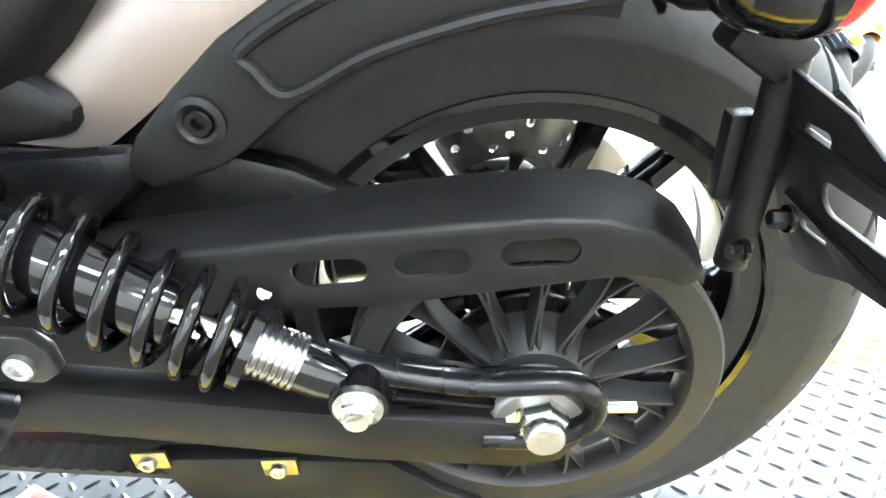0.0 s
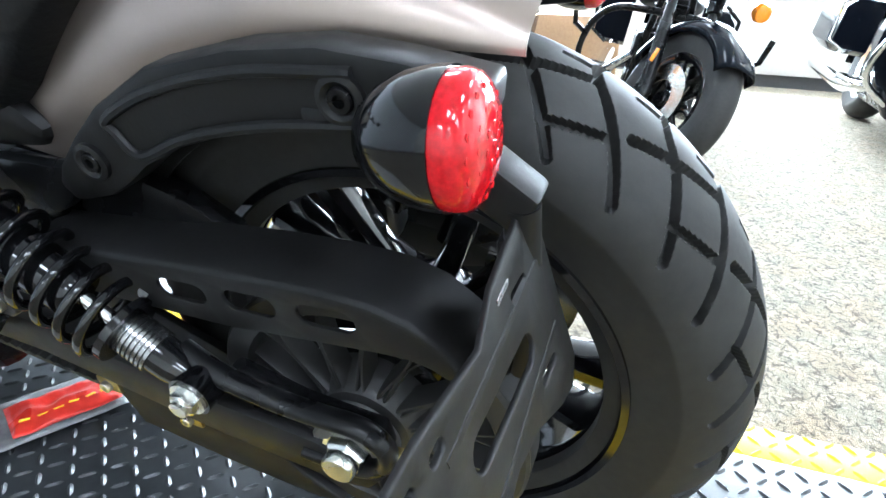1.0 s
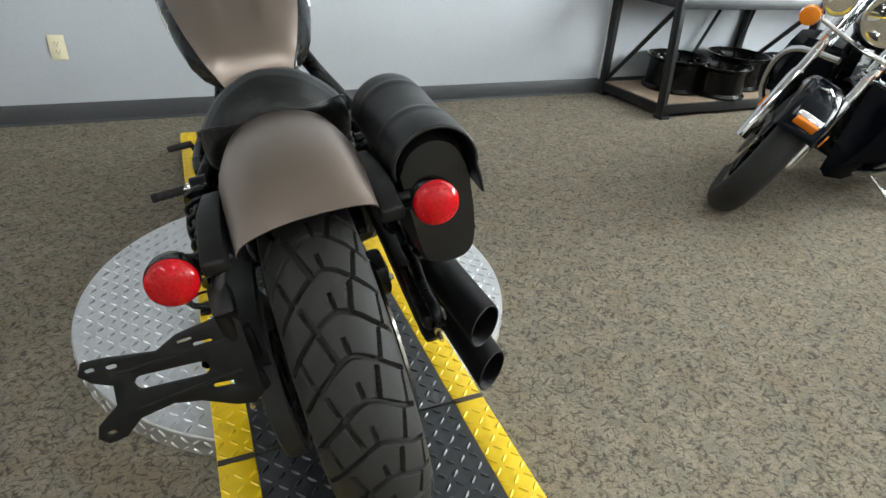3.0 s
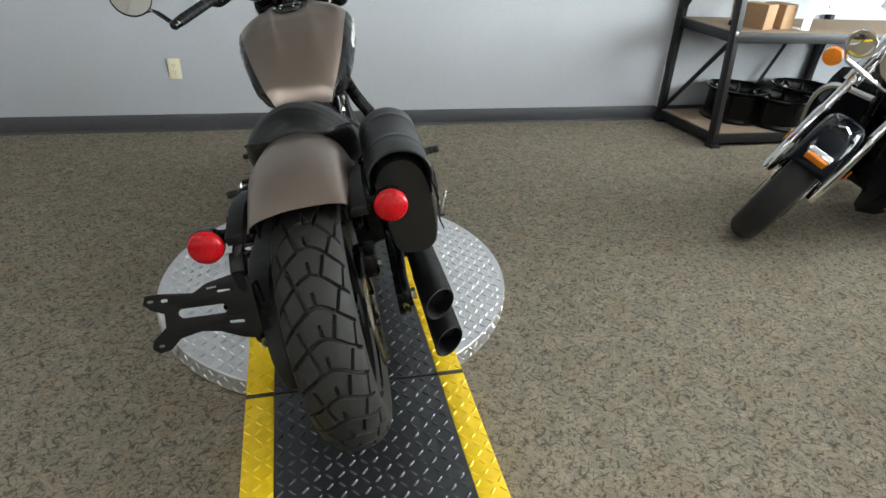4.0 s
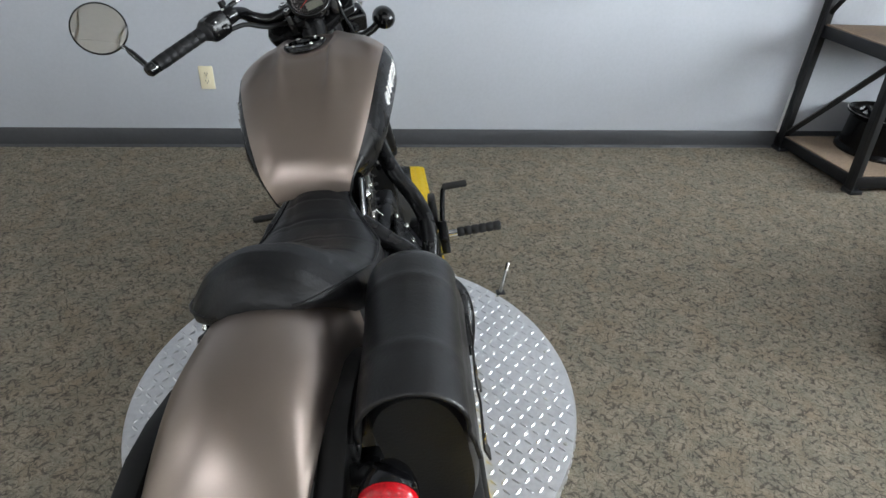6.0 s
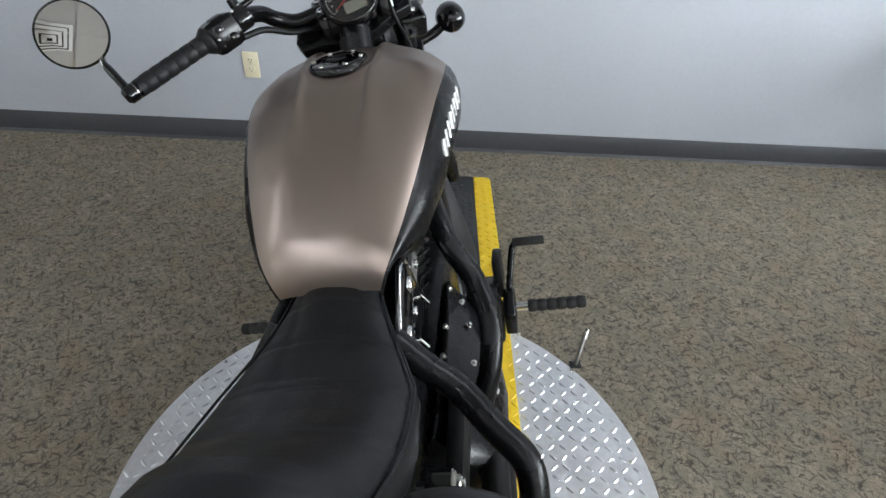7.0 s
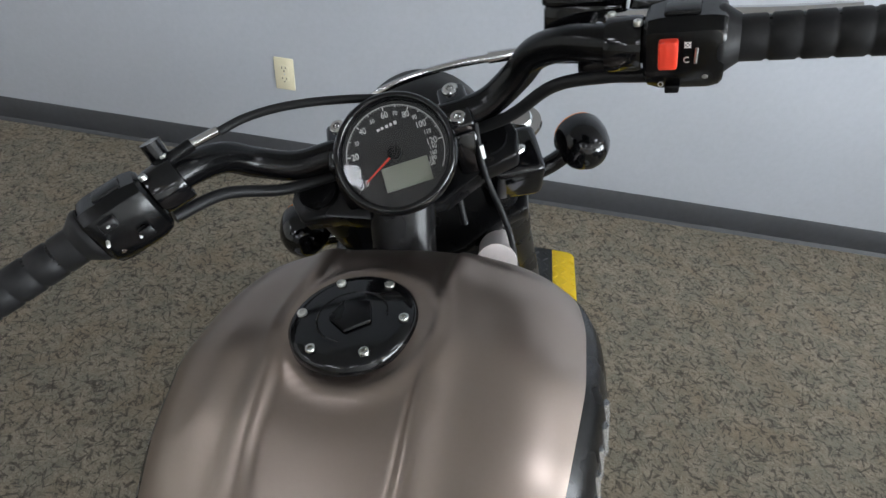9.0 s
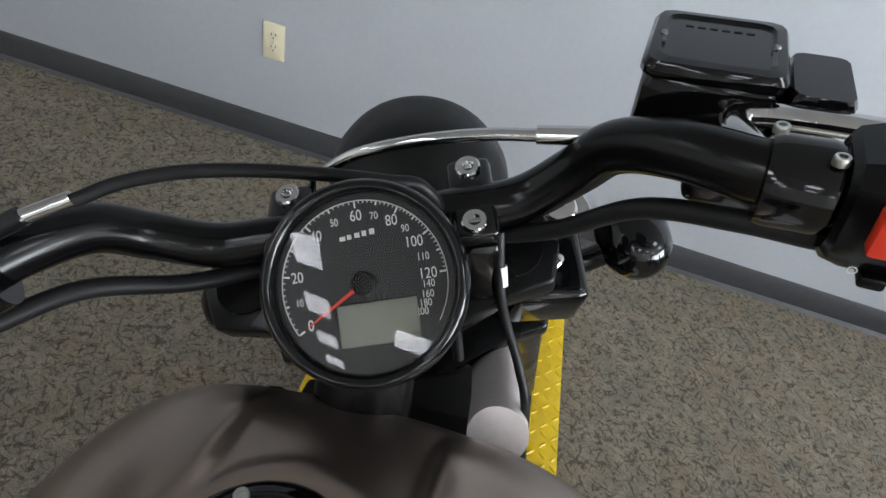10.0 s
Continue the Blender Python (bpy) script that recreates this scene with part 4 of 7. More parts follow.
def plate_bracket():
    # arm from the left strut, then a slotted plate behind the wheel
    bm = bmesh.new()
    tube(bm, [(-0.139, -0.147, 0.598), (-0.135, -0.149, 0.54), (-0.127, -0.150, 0.45)], 0.0115, 14)
    arm = part("plate_bracket", bm, MATTE, bike, "black side-mounted licence plate bracket without plate")
    outer = [(-0.135, 0.596), (-0.205, 0.588), (-0.235, 0.575), (-0.300, 0.588), (-0.325, 0.590), (-0.334, 0.575), (-0.322, 0.560), (-0.300, 0.548), (-0.306, 0.520), (-0.338, 0.500), (-0.345, 0.484), (-0.334, 0.472), (-0.310, 0.474), (-0.285, 0.492), (-0.240, 0.497), (-0.205, 0.488), (-0.165, 0.466), (-0.140, 0.458), (-0.122, 0.470), (-0.120, 0.58)]
    holes = [stadium(-0.226, 0.536, 0.096, 0.020, 8, -0.10), stadium(-0.175, 0.566, 0.026, 0.007, 6, -0.1), stadium(-0.168, 0.500, 0.030, 0.007, 6, -0.15), stadium(-0.318, 0.577, 0.012, 0.006, 6), stadium(-0.326, 0.486, 0.012, 0.006, 6), stadium(-0.292, 0.573, 0.014, 0.007, 6)]
    bm = bmesh.new()
    plate(bm, outer, holes, lambda u, v, w: (u, -0.160 + (v - 0.54) * 0.30 - w, v), 0.004, 0.0012)
    pl = part("slotted_plate", bm, MATTE, arm)
    bm = bmesh.new()
    for y0, z0, y1, z1 in ((-0.14, 0.560, -0.29, 0.562), (-0.14, 0.512, -0.285, 0.505)):
        tube(bm, [(y0, -0.161 + (z0 - 0.54) * 0.30, z0), (y1, -0.161 + (z1 - 0.54) * 0.30, z1)], 0.004, 8)
    part("stiffening_rib", bm, MATTE, arm)
    bm = bmesh.new()
    box(bm, (-0.015, -0.024, -0.016), (0.015, 0.022, 0.014), 0.005, Matrix.Translation((-0.134, -0.133, 0.607)) @ Matrix.Rotation(radians(35), 4, "X"))
    part("bracket_hinge", bm, MATTE, arm, "square black hinge block")
    bm = bmesh.new()
    tube(bm, smooth_path([(-0.134, -0.130, 0.610), (-0.128, -0.112, 0.634), (-0.112, -0.085, 0.645)], 5), 0.0105, 14)
    part("bracket_arm", bm, MATTE, arm)
    # plain box for the bracket's dark upright post
    bm = bmesh.new()
    box(bm, (-0.128, -0.146, 0.50), (-0.112, -0.128, 0.56), 0.003)
    part("bracket_post", bm, MATTE, arm, "black bracket post")
    for x, z in ((-0.185, 0.520), (-0.150, 0.475)):
        bm = bmesh.new()
        hexbolt(bm, (x, -0.146, z), (0, 1, 0), 0.006, 0.012)
        part("plate_bolt", bm, SATIN, arm)
    bm = bmesh.new()
    box(bm, (-0.205, -0.1530, 0.576), (-0.186, -0.1520, 0.581))
    part("printed_bar", bm, GREYINK, arm)


plate_bracket()


def seat():
    # sections from nose to tail: y, half width, top at middle, top at edge, bottom
    secs = [(0.690, 0.056, 0.672, 0.660, 0.630), (0.670, 0.066, 0.682, 0.668, 0.615), (0.62, 0.080, 0.676, 0.660, 0.595), (0.57, 0.100, 0.666, 0.648, 0.585), (0.52, 0.122, 0.660, 0.644, 0.580), (0.47, 0.142, 0.662, 0.648, 0.558),
            (0.40, 0.147, 0.684, 0.672, 0.548), (0.35, 0.146, 0.708, 0.690, 0.556), (0.31, 0.144, 0.742, 0.710, 0.575), (0.275, 0.140, 0.776, 0.728, 0.600), (0.245, 0.135, 0.795, 0.738, 0.632), (0.215, 0.125, 0.801, 0.744, 0.664),
            (0.190, 0.112, 0.798, 0.746, 0.690), (0.170, 0.096, 0.790, 0.748, 0.708), (0.153, 0.076, 0.778, 0.748, 0.722), (0.141, 0.050, 0.766, 0.748, 0.738), (0.136, 0.028, 0.757, 0.748, 0.744)]
    yq = np.linspace(secs[0][0], secs[-1][0], 220)
    cols = list(zip(*secs))
    rows = []
    n = 96
    for y in yq:
        hw, tm, te, bt = [interp(-y, [-v for v in cols[0]], cols[i]) for i in (1, 2, 3, 4)]
        ring = []
        for k in range(n):
            a = k * math.tau / n
            ca, sa = math.cos(a), math.sin(a)
            x = hw * math.copysign(abs(ca) ** 0.72, ca)
            t = abs(x) / hw
            top = tm + (te - tm) * t ** 2
            z = bt + (top - bt) * (0.5 + 0.5 * math.copysign(abs(sa) ** 0.72, sa))
            crease = 0.0022 * sum(math.exp(-((y - q) / 0.005) ** 2) for q in (0.36, 0.45, 0.54, 0.61)) * max(0.0, sa)
            crease += 0.0020 * math.exp(-((abs(x) - 0.045) / 0.006) ** 2) * max(0.0, sa) * min(1, max(0, (y - 0.34) / 0.03)) * min(1, max(0, (0.66 - y) / 0.03))
            fold = 0.0016 * math.sin(38 * y + 30 * x) * math.sin(55 * x - 20 * y) * max(0.0, sa)
            ring.append((x + 0.008, y, z - crease + fold))
        rows.append(ring)
    bm = bmesh.new()
    loft(bm, rows)
    ob = part("seat", bm, LEATHER, bike, "black leather solo seat with stitched seam", 70)
    # welt seam round the upper edge
    left, right = [], []
    for y in yq[14:-4]:
        hw, tm, te, bt = [interp(-y, [-v for v in cols[0]], cols[i]) for i in (1, 2, 3, 4)]
        z = te - (te - bt) * 0.23
        left.append((0.008 - hw * 0.987 - 0.0005, y, z))
        right.append((0.008 + hw * 0.987 + 0.0005, y, z))
    for q in (-1, 1):
        bm = bmesh.new()
        prism(bm, [(0.288, 0.560), (0.275, 0.580), (0.300, 0.600), (0.36, 0.620), (0.60, 0.610), (0.62, 0.560), (0.45, 0.545)], *sorted((q * 0.094, q * 0.118)), 0.012)
        part("seat_skirt", bm, MATTE, ob, "matte black skirt below the seat")
    bm = bmesh.new()
    tube(bm, left + right[::-1], 0.0022, 6)
    part("welt_seam", bm, LEATHER, ob)
    return ob


seat()


def saddlebag():
    # barrel-topped leather bag on the right side
    y0, y1 = -0.022, 0.258
    bm = bmesh.new()
    outline = [(0.160, 0.665), (0.166, 0.60), (0.176, 0.50), (0.190, 0.468), (0.225, 0.458), (0.260, 0.462), (0.280, 0.49), (0.288, 0.56), (0.283, 0.650), (0.260, 0.700), (0.221, 0.715), (0.182, 0.700)]
    pts2 = smooth_path([(x, 0, z) for x, z in outline] + [(outline[0][0], 0, outline[0][1])], 5)[:-1]
    rings = []
    cxz = (0.218, 0.575)
    for t in np.linspace(0, 1, 15):
        y = y0 + (y1 - y0) * t
        k = 1 - 0.10 * max(0, 1 - t / 0.10) ** 2 - 0.07 * max(0, (t - 0.9) / 0.1) ** 2
        bulge = 1 + 0.03 * math.sin(t * math.pi)
        rings.append([(cxz[0] + (p.x - cxz[0]) * k * bulge, y, cxz[1] + (p.z - cxz[1]) * k) for p in pts2])
    loft(bm, rings)
    bag = part("saddlebag", bm, BAGSKIN, bike, "black leather saddlebag with barrel flap on the frame side", 50)
    # flap over the top
    arc = []
    for k in range(19):
        a = radians(-14 + 200 * k / 18)
        arc.append((0.221 + 0.071 * math.cos(a), 0.668 + 0.066 * math.sin(a)))
    arc = [(0.296, 0.600), (0.294, 0.630)] + arc
    fp = np.array([[(x, y, z) for x, z in arc] for y in np.linspace(y0 - 0.022, y1 + 0.01, 70)])
    for r in range(70):
        t = r / 69
        sag = 0.005 * math.sin(t * math.pi * 3) * 0.5
        fp[r, :, 2] += sag - 0.010 * (max(0, t - 0.9) / 0.1) ** 2
        fp[r, :, 2] += 0.0022 * math.exp(-((t - 0.28) / 0.03) ** 2) + 0.0022 * math.exp(-((t - 0.74) / 0.03) ** 2)
    flap = grid_mesh("flap", fp, BAGSKIN, bag, label="rolled leather flap", angle=60)
    sol = flap.modifiers.new("thickness", "SOLIDIFY")
    sol.thickness, sol.offset = 0.005, 1
    for y in (0.055, 0.19):
        bm = bmesh.new()
        sp = [(0.3005, 0.63), (0.302, 0.60), (0.297, 0.54), (0.294, 0.50), (0.300, 0.475)]
        loft(bm, [[(x, y - 0.012, z), (x, y + 0.012, z), (x + 0.003, y + 0.011, z), (x + 0.003, y - 0.011, z)] for x, z in sp])
        strap = part("strap", bm, BAGSKIN, bag, "black leather strap", 50)
        bm = bmesh.new()
        tube(bm, [(0.301, y - 0.016, 0.545), (0.301, y + 0.016, 0.545), (0.300, y + 0.016, 0.522), (0.300, y - 0.016, 0.522)], 0.002, 6, closed=True)
        part("buckle", bm, CHROME, strap, "small chrome buckle")


saddlebag()


def exhausts():
    for name, tip, mid, front in (("upper", (0.248, -0.135, 0.372), (0.232, 0.30, 0.330), (0.200, 0.74, 0.285)), ("lower", (0.252, -0.130, 0.250), (0.238, 0.30, 0.220), (0.205, 0.70, 0.180))):
        tip, mid, front = Vector(tip), Vector(mid), Vector(front)
        d = (tip - mid).normalized()
        bm = bmesh.new()
        L = (tip - mid).length
        lathe(bm, [(0.030, 0.0), (0.036, 0.03), (0.038, 0.06), (0.038, L - 0.001), (0.0355, L), (0.0335, L - 0.004), (0.0325, L - 0.09), (0.0, L - 0.09)], mid, d, 40)
        muf = part("muffler", bm, MATTE, bike, "matte black straight exhaust muffler")
        # slanted cut at the tip
        me = muf.data
        for vtx in me.vertices:
            h = (vtx.co - mid).dot(d)
            if h > L - 0.02:
                vtx.co -= d * (0.72 * (vtx.co.x - tip.x + 0.036) + 0.15 * (tip.z - vtx.co.z + 0.036)) * 0.9
        bm = bmesh.new()
        tube(bm, smooth_path([mid + d * 0.01, mid.lerp(front, 0.5), front, front + Vector((-0.06, 0.10, 0.08))], 8), 0.025, 16)
        part("exhaust_pipe", bm, MATTE, bike, "matte black exhaust pipe")


exhausts()


def engine():
    bm = bmesh.new()
    box(bm, (-0.12, 0.62, 0.14), (0.12, 1.12, 0.42), 0.03)
    part("crankcase", bm, SATIN, bike, "satin black engine crankcase")
    for s in (-1,):
        bm = bmesh.new()
        c = Vector((s * 0.158, 0.80, 0.31))
        lathe(bm, [(0.125, 0.0), (0.125, 0.03), (0.115, 0.045), (0.05, 0.055), (0, 0.055)], c, (s, 0, 0), 40)
        cov = part("engine_cover", bm, SATIN, bike, "satin black round engine cover")
        for k in range(10):
            a = k * math.tau / 10
            bm = bmesh.new()
            hexbolt(bm, c + Vector((s * 0.03, 0.118 * math.cos(a), 0.118 * math.sin(a))), (s, 0, 0), 0.006, 0.012)
            part("cover_bolt", bm, SATIN, cov)
        bm = bmesh.new()
        c = Vector((s * 0.150, 1.00, 0.28))
        lathe(bm, [(0.085, 0.0), (0.085, 0.025), (0.075, 0.038), (0, 0.04)], c, (s, 0, 0), 36)
        part("engine_cover", bm, SATIN, bike, "satin black round engine cover")
    # sloping clutch cover on the right, stepped inner edge and a row of small bolts
    bm = bmesh.new()
    rings = []
    for y, k in ((0.545, 0.62), (0.556, 0.80), (0.580, 0.93), (0.64, 1.0), (0.75, 1.0), (0.82, 0.90), (0.90, 0.62), (0.945, 0.48), (0.955, 0.36)):
        prof = [(0.122, 0.408), (0.128, 0.419), (0.134, 0.419), (0.136, 0.409), (0.185, 0.366), (0.222, 0.325), (0.236, 0.270), (0.225, 0.215), (0.19, 0.18), (0.10, 0.17), (0.10, 0.39)]
        rings.append([(0.122 + (x - 0.122) * k if x > 0.122 else x, y, z + (0.42 - z) * 0.25 * (1 - k)) for x, z in prof])
    loft(bm, rings)
    cov = part("clutch_cover", bm, SATIN, bike, "satin black clutch cover with small edge bolts", 30)
    for x, y, z in ((0.131, 0.919, 0.417), (0.131, 0.802, 0.417), (0.131, 0.724, 0.417), (0.153, 0.900, 0.394), (0.168, 0.844, 0.378), (0.180, 0.747, 0.369), (0.182, 0.666, 0.367), (0.205, 0.600, 0.335), (0.218, 0.650, 0.326), (0.218, 0.710, 0.326)):
        bm = bmesh.new()
        hexbolt(bm, (x, y, z), (0, 0, 1) if z > 0.41 else (0.7, 0, 0.75), 0.0048, 0.008)
        part("cover_bolt", bm, ZINC, cov)
    for s in (-1,):
        bm = bmesh.new()
        outline = [(0.60, 0.24), (0.60, 0.40), (0.68, 0.455), (0.84, 0.47), (0.96, 0.455), (1.06, 0.39), (1.10, 0.30), (1.05, 0.20), (0.90, 0.155), (0.70, 0.16)]
        prism(bm, outline, *sorted((s * 0.10, s * 0.172)), 0.012)
        cov = part("case_cover", bm, SATIN, bike, "satin black case cover with edge bolts")
        n = len(outline)
        for k in range(n):
            (y0, z0), (y1, z1) = outline[k], outline[(k + 1) % n]
            for q in (0.1, 0.6):
                yb, zb = y0 + (y1 - y0) * q, z0 + (z1 - z0) * q
                yb, zb = 0.84 + (yb - 0.84) * 0.93, 0.31 + (zb - 0.31) * 0.90
                bm = bmesh.new()
                hexbolt(bm, (s * 0.171, yb, zb), (s, 0, 0), 0.0055, 0.010)
                part("cover_bolt", bm, ZINC if k % 3 == 0 else SATIN, cov)
    for y, tilt in ((0.78, 28), (0.98, -28)):
        e = Vector((0, -math.sin(radians(tilt)) * 1.0, math.cos(radians(tilt))))
        f = Vector((0, e.z, -e.y))
        o = Vector((0, 0.88 + (0.03 if tilt < 0 else -0.03), 0.38))
        for k in range(7):
            q = o + e * (0.03 + 0.022 * k)
            bm = bmesh.new()
            mm = Matrix.Translation(q) @ Matrix.Rotation(radians(tilt), 4, "X")
            box(bm, (-0.085, -0.075, -0.004), (0.085, 0.075, 0.004), 0.003, mm)
            part("cooling_fin", bm, SATIN, bike)
        bm = bmesh.new()
        mm = Matrix.Translation(o + e * 0.10) @ Matrix.Rotation(radians(tilt), 4, "X")
        box(bm, (-0.075, -0.062, -0.10), (0.075, 0.062, 0.10), 0.015, mm)
        part("cylinder", bm, SATIN, bike, "black engine cylinder")
        bm = bmesh.new()
        mm = Matrix.Translation(o + e * 0.215) @ Matrix.Rotation(radians(tilt), 4, "X")
        box(bm, (-0.098, -0.080, -0.028), (0.098, 0.080, 0.03), 0.014, mm)
        head = part("cylinder_head", bm, GLOSS, bike, "gloss black cylinder head with machined edge")
        for s in (-1, 1):
            bm = bmesh.new()
            box(bm, (min(s * 0.0985, s * 0.104), -0.070, -0.020), (max(s * 0.0985, s * 0.104), 0.070, 0.022), 0.006, mm)
            part("head_trim", bm, CASTALU, head, "bright machined head trim")
            for q in (-0.045, 0.045):
                bm = bmesh.new()
                socketbolt(bm, mm @ Vector((s * 0.104, q, 0)), (s, 0, 0), 0.009, 0.006)
                part("head_bolt", bm, ZINC, head)


engine()


def head_plate():
    """Machined plate with two large bolts on the rear head's right side."""
    bm = bmesh.new()
    prism(bm, [(0.742, 0.644), (0.778, 0.543), (0.681, 0.493), (0.584, 0.556), (0.582, 0.585), (0.697, 0.660)], 0.096, 0.106, 0.003)
    pl = part("head_plate", bm, CHROME, bike, "bright machined plate on the cylinder head")
    bm = bmesh.new()
    prism(bm, [(0.734, 0.634), (0.768, 0.547), (0.682, 0.502), (0.592, 0.560), (0.590, 0.578), (0.697, 0.648)], 0.1055, 0.108, 0.001)
    part("plate_face", bm, GLOSS, pl)
    for y, z in ((0.708, 0.611), (0.637, 0.566)):
        bm = bmesh.new()
        lathe(bm, [(0, 0.008), (0.010, 0.008), (0.0125, 0.006), (0.014, 0.0), (0.0155, -0.001)], (0.107, y, z), (1, 0, 0.1), 24)
        part("plate_bolt", bm, CHROME, pl, "large bright bolt")
    for y, z in ((0.775, 0.530), (0.700, 0.492)):
        bm = bmesh.new()
        tube(bm, [(0.104, y, z), (0.118, y - 0.004, z - 0.018)], 0.0022, 8)
        part("wire_clip", bm, ZINC, pl)


head_plate()


def chassis():
    for s in (-1, 1):
        # rear casting that carries seat and shock
        bm = bmesh.new()
        a, b = sorted((s * 0.085, s * 0.112))
        prism(bm, [(0.24, 0.545), (0.30, 0.553), (0.46, 0.57), (0.64, 0.56), (0.70, 0.46), (0.66, 0.37), (0.56, 0.36), (0.46, 0.42), (0.33, 0.455), (0.24, 0.468), (0.15, 0.482), (0.105, 0.490), (0.110, 0.506), (0.150, 0.530), (0.195, 0.544)], a, b, 0.010)
        part("frame_casting", bm, SATIN, bike, "satin black cast frame section")
        bm = bmesh.new()
        prism(bm, [(0.235, 0.540), (0.25, 0.556), (0.36, 0.553), (0.375, 0.50), (0.30, 0.49)], *sorted((s * 0.108, s * 0.130)), 0.010)
        part("side_cover", bm, SATIN, bike, "matte black side cover")
        bm = bmesh.new()
        spar = [(0.055, 1.12, 0.86), (0.085, 1.16, 0.70), (0.12, 1.13, 0.52), (0.165, 1.02, 0.475), (0.205, 0.88, 0.455), (0.215, 0.75, 0.44), (0.180, 0.62, 0.43)]
        rear = [(0.10, 0.64, 0.60), (0.150, 0.56, 0.54), (0.205, 0.46, 0.49), (0.225, 0.40, 0.44), (0.20, 0.36, 0.39)]
        if s > 0:
            spar = [(0.085, 1.12, 0.76), (0.115, 0.98, 0.69), (0.153, 0.86, 0.605), (0.202, 0.817, 0.52), (0.224, 0.760, 0.47), (0.219, 0.705, 0.41), (0.19, 0.66, 0.33)]
            rear = [(0.10, 0.575, 0.615), (0.145, 0.556, 0.575), (0.190, 0.540, 0.538), (0.239, 0.497, 0.50), (0.279, 0.463, 0.468), (0.285, 0.43, 0.42), (0.27, 0.40, 0.36)]
        tube(bm, smooth_path([(s * x, y, z) for x, y, z in spar], 7), 0.021, 16)
        part("frame_tube", bm, SATIN, bike, "satin black frame tube")
        bm = bmesh.new()
        tube(bm, smooth_path([(s * x, y, z) for x, y, z in rear], 7), 0.022, 16)
        part("frame_tube", bm, SATIN, bike, "satin black frame tube")
        bm = bmesh.new()
        tube(bm, smooth_path([(s * 0.04, 1.13, 0.80), (s * 0.06, 1.19, 0.60), (s * 0.09, 1.22, 0.30), (s * 0.10, 1.12, 0.14), (s * 0.11, 0.70, 0.12)], 7), 0.018, 12)
        part("frame_tube", bm, SATIN, bike, "satin black frame tube")
    bm = bmesh.new()
    box(bm, (-0.11, 1.20, 0.30), (0.11, 1.25, 0.72), 0.008)
    rad = part("radiator", bm, MATTE, bike, "black radiator ahead of the engine")
    bm = bmesh.new()
    tube(bm, [(0.094, 1.165, 0.832), (0.086, 1.218, 0.80), (0.052, 1.384, 0.70)], 0.022, 28)
    part("down_tube", bm, SILVERSHEEN, bike, "silver frame down tube beside the steering head")
    bm = bmesh.new()
    tube(bm, [(0, 1.10, 0.76), (0, 1.19, 0.93)], 0.034, 20)
    part("steering_head", bm, SATIN, bike, "satin black steering head")
    # air box under the tank
    bm = bmesh.new()
    box(bm, (-0.07, 0.66, 0.56), (0.07, 1.10, 0.72), 0.02)
    part("air_box", bm, MATTE, bike, "matte black air box")


chassis()


def foot_controls(s):
    y = 0.988
    bm = bmesh.new()
    prism(bm, [(y - 0.06, 0.27), (y + 0.09, 0.25), (y + 0.10, 0.31), (y + 0.02, 0.34), (y - 0.05, 0.32)], *sorted((s * 0.15, s * 0.225)), 0.008)
    br = part("footpeg_mount", bm, SATIN, bike, "black forward control bracket")
    bm = bmesh.new()
    prism(bm, [(y - 0.05, 0.25), (y + 0.03, 0.26), (y + 0.035, 0.32), (y, 0.335), (y - 0.05, 0.31)], *sorted((s * 0.235, s * 0.262)), 0.006)
    part("heel_plate", bm, SATIN, br)
    bm = bmesh.new()
    prism(bm, [(y + 0.045, 0.28), (y + 0.125, 0.29), (y + 0.130, 0.37), (y + 0.060, 0.38)], *sorted((s * 0.214, s * 0.236)), 0.006)
    part("heel_guard", bm, MATTE, br, "black heel guard")
    bm = bmesh.new()
    prism(bm, [(y - 0.065, 0.235), (y + 0.015, 0.245), (y + 0.03, 0.30), (y - 0.03, 0.335), (y - 0.06, 0.30)], *sorted((s * 0.20, s * 0.232)), 0.010)
    part("pivot_block", bm, SATIN, br)
    bm = bmesh.new()
    lathe(bm, [(0, 0.262), (0.010, 0.262), (0.010, 0.29), (0, 0.29)], (0, y, 0.29), (s, 0, 0), 14)
    part("peg_clevis", bm, CHROME, br, "bright peg clevis")
    bm = bmesh.new()
    prof = [(0, 0.287)]
    for k in range(6):
        a = 0.289 + k * 0.022
        prof += [(0.0125, a), (0.0145, a + 0.003), (0.0145, a + 0.017), (0.0125, a + 0.020)]
    lathe(bm, prof + [(0, 0.422)], (0, y, 0.29), (s, 0, 0), 18)
    part("footpeg", bm, SIDEWALL, br, "ribbed black rubber footpeg")
    bm = bmesh.new()
    tube(bm, smooth_path([(s * 0.245, y + 0.0, 0.28), (s * 0.250, y + 0.06, 0.315), (s * 0.262, y + 0.12, 0.365), (s * 0.270, y + 0.128, 0.380)], 6), 0.008, 10)
    ped = part("pedal_arm", bm, SATIN, br)
    bm = bmesh.new()
    lathe(bm, [(0, 0.265), (0.010, 0.265), (0.011, 0.27), (0.011, 0.335), (0.009, 0.34), (0, 0.34)], (0, y + 0.128, 0.382), (s, 0, 0), 14)
    part("pedal_pad", bm, SIDEWALL, br, "rubber pedal pad")


for side in (-1, 1):
    foot_controls(side)


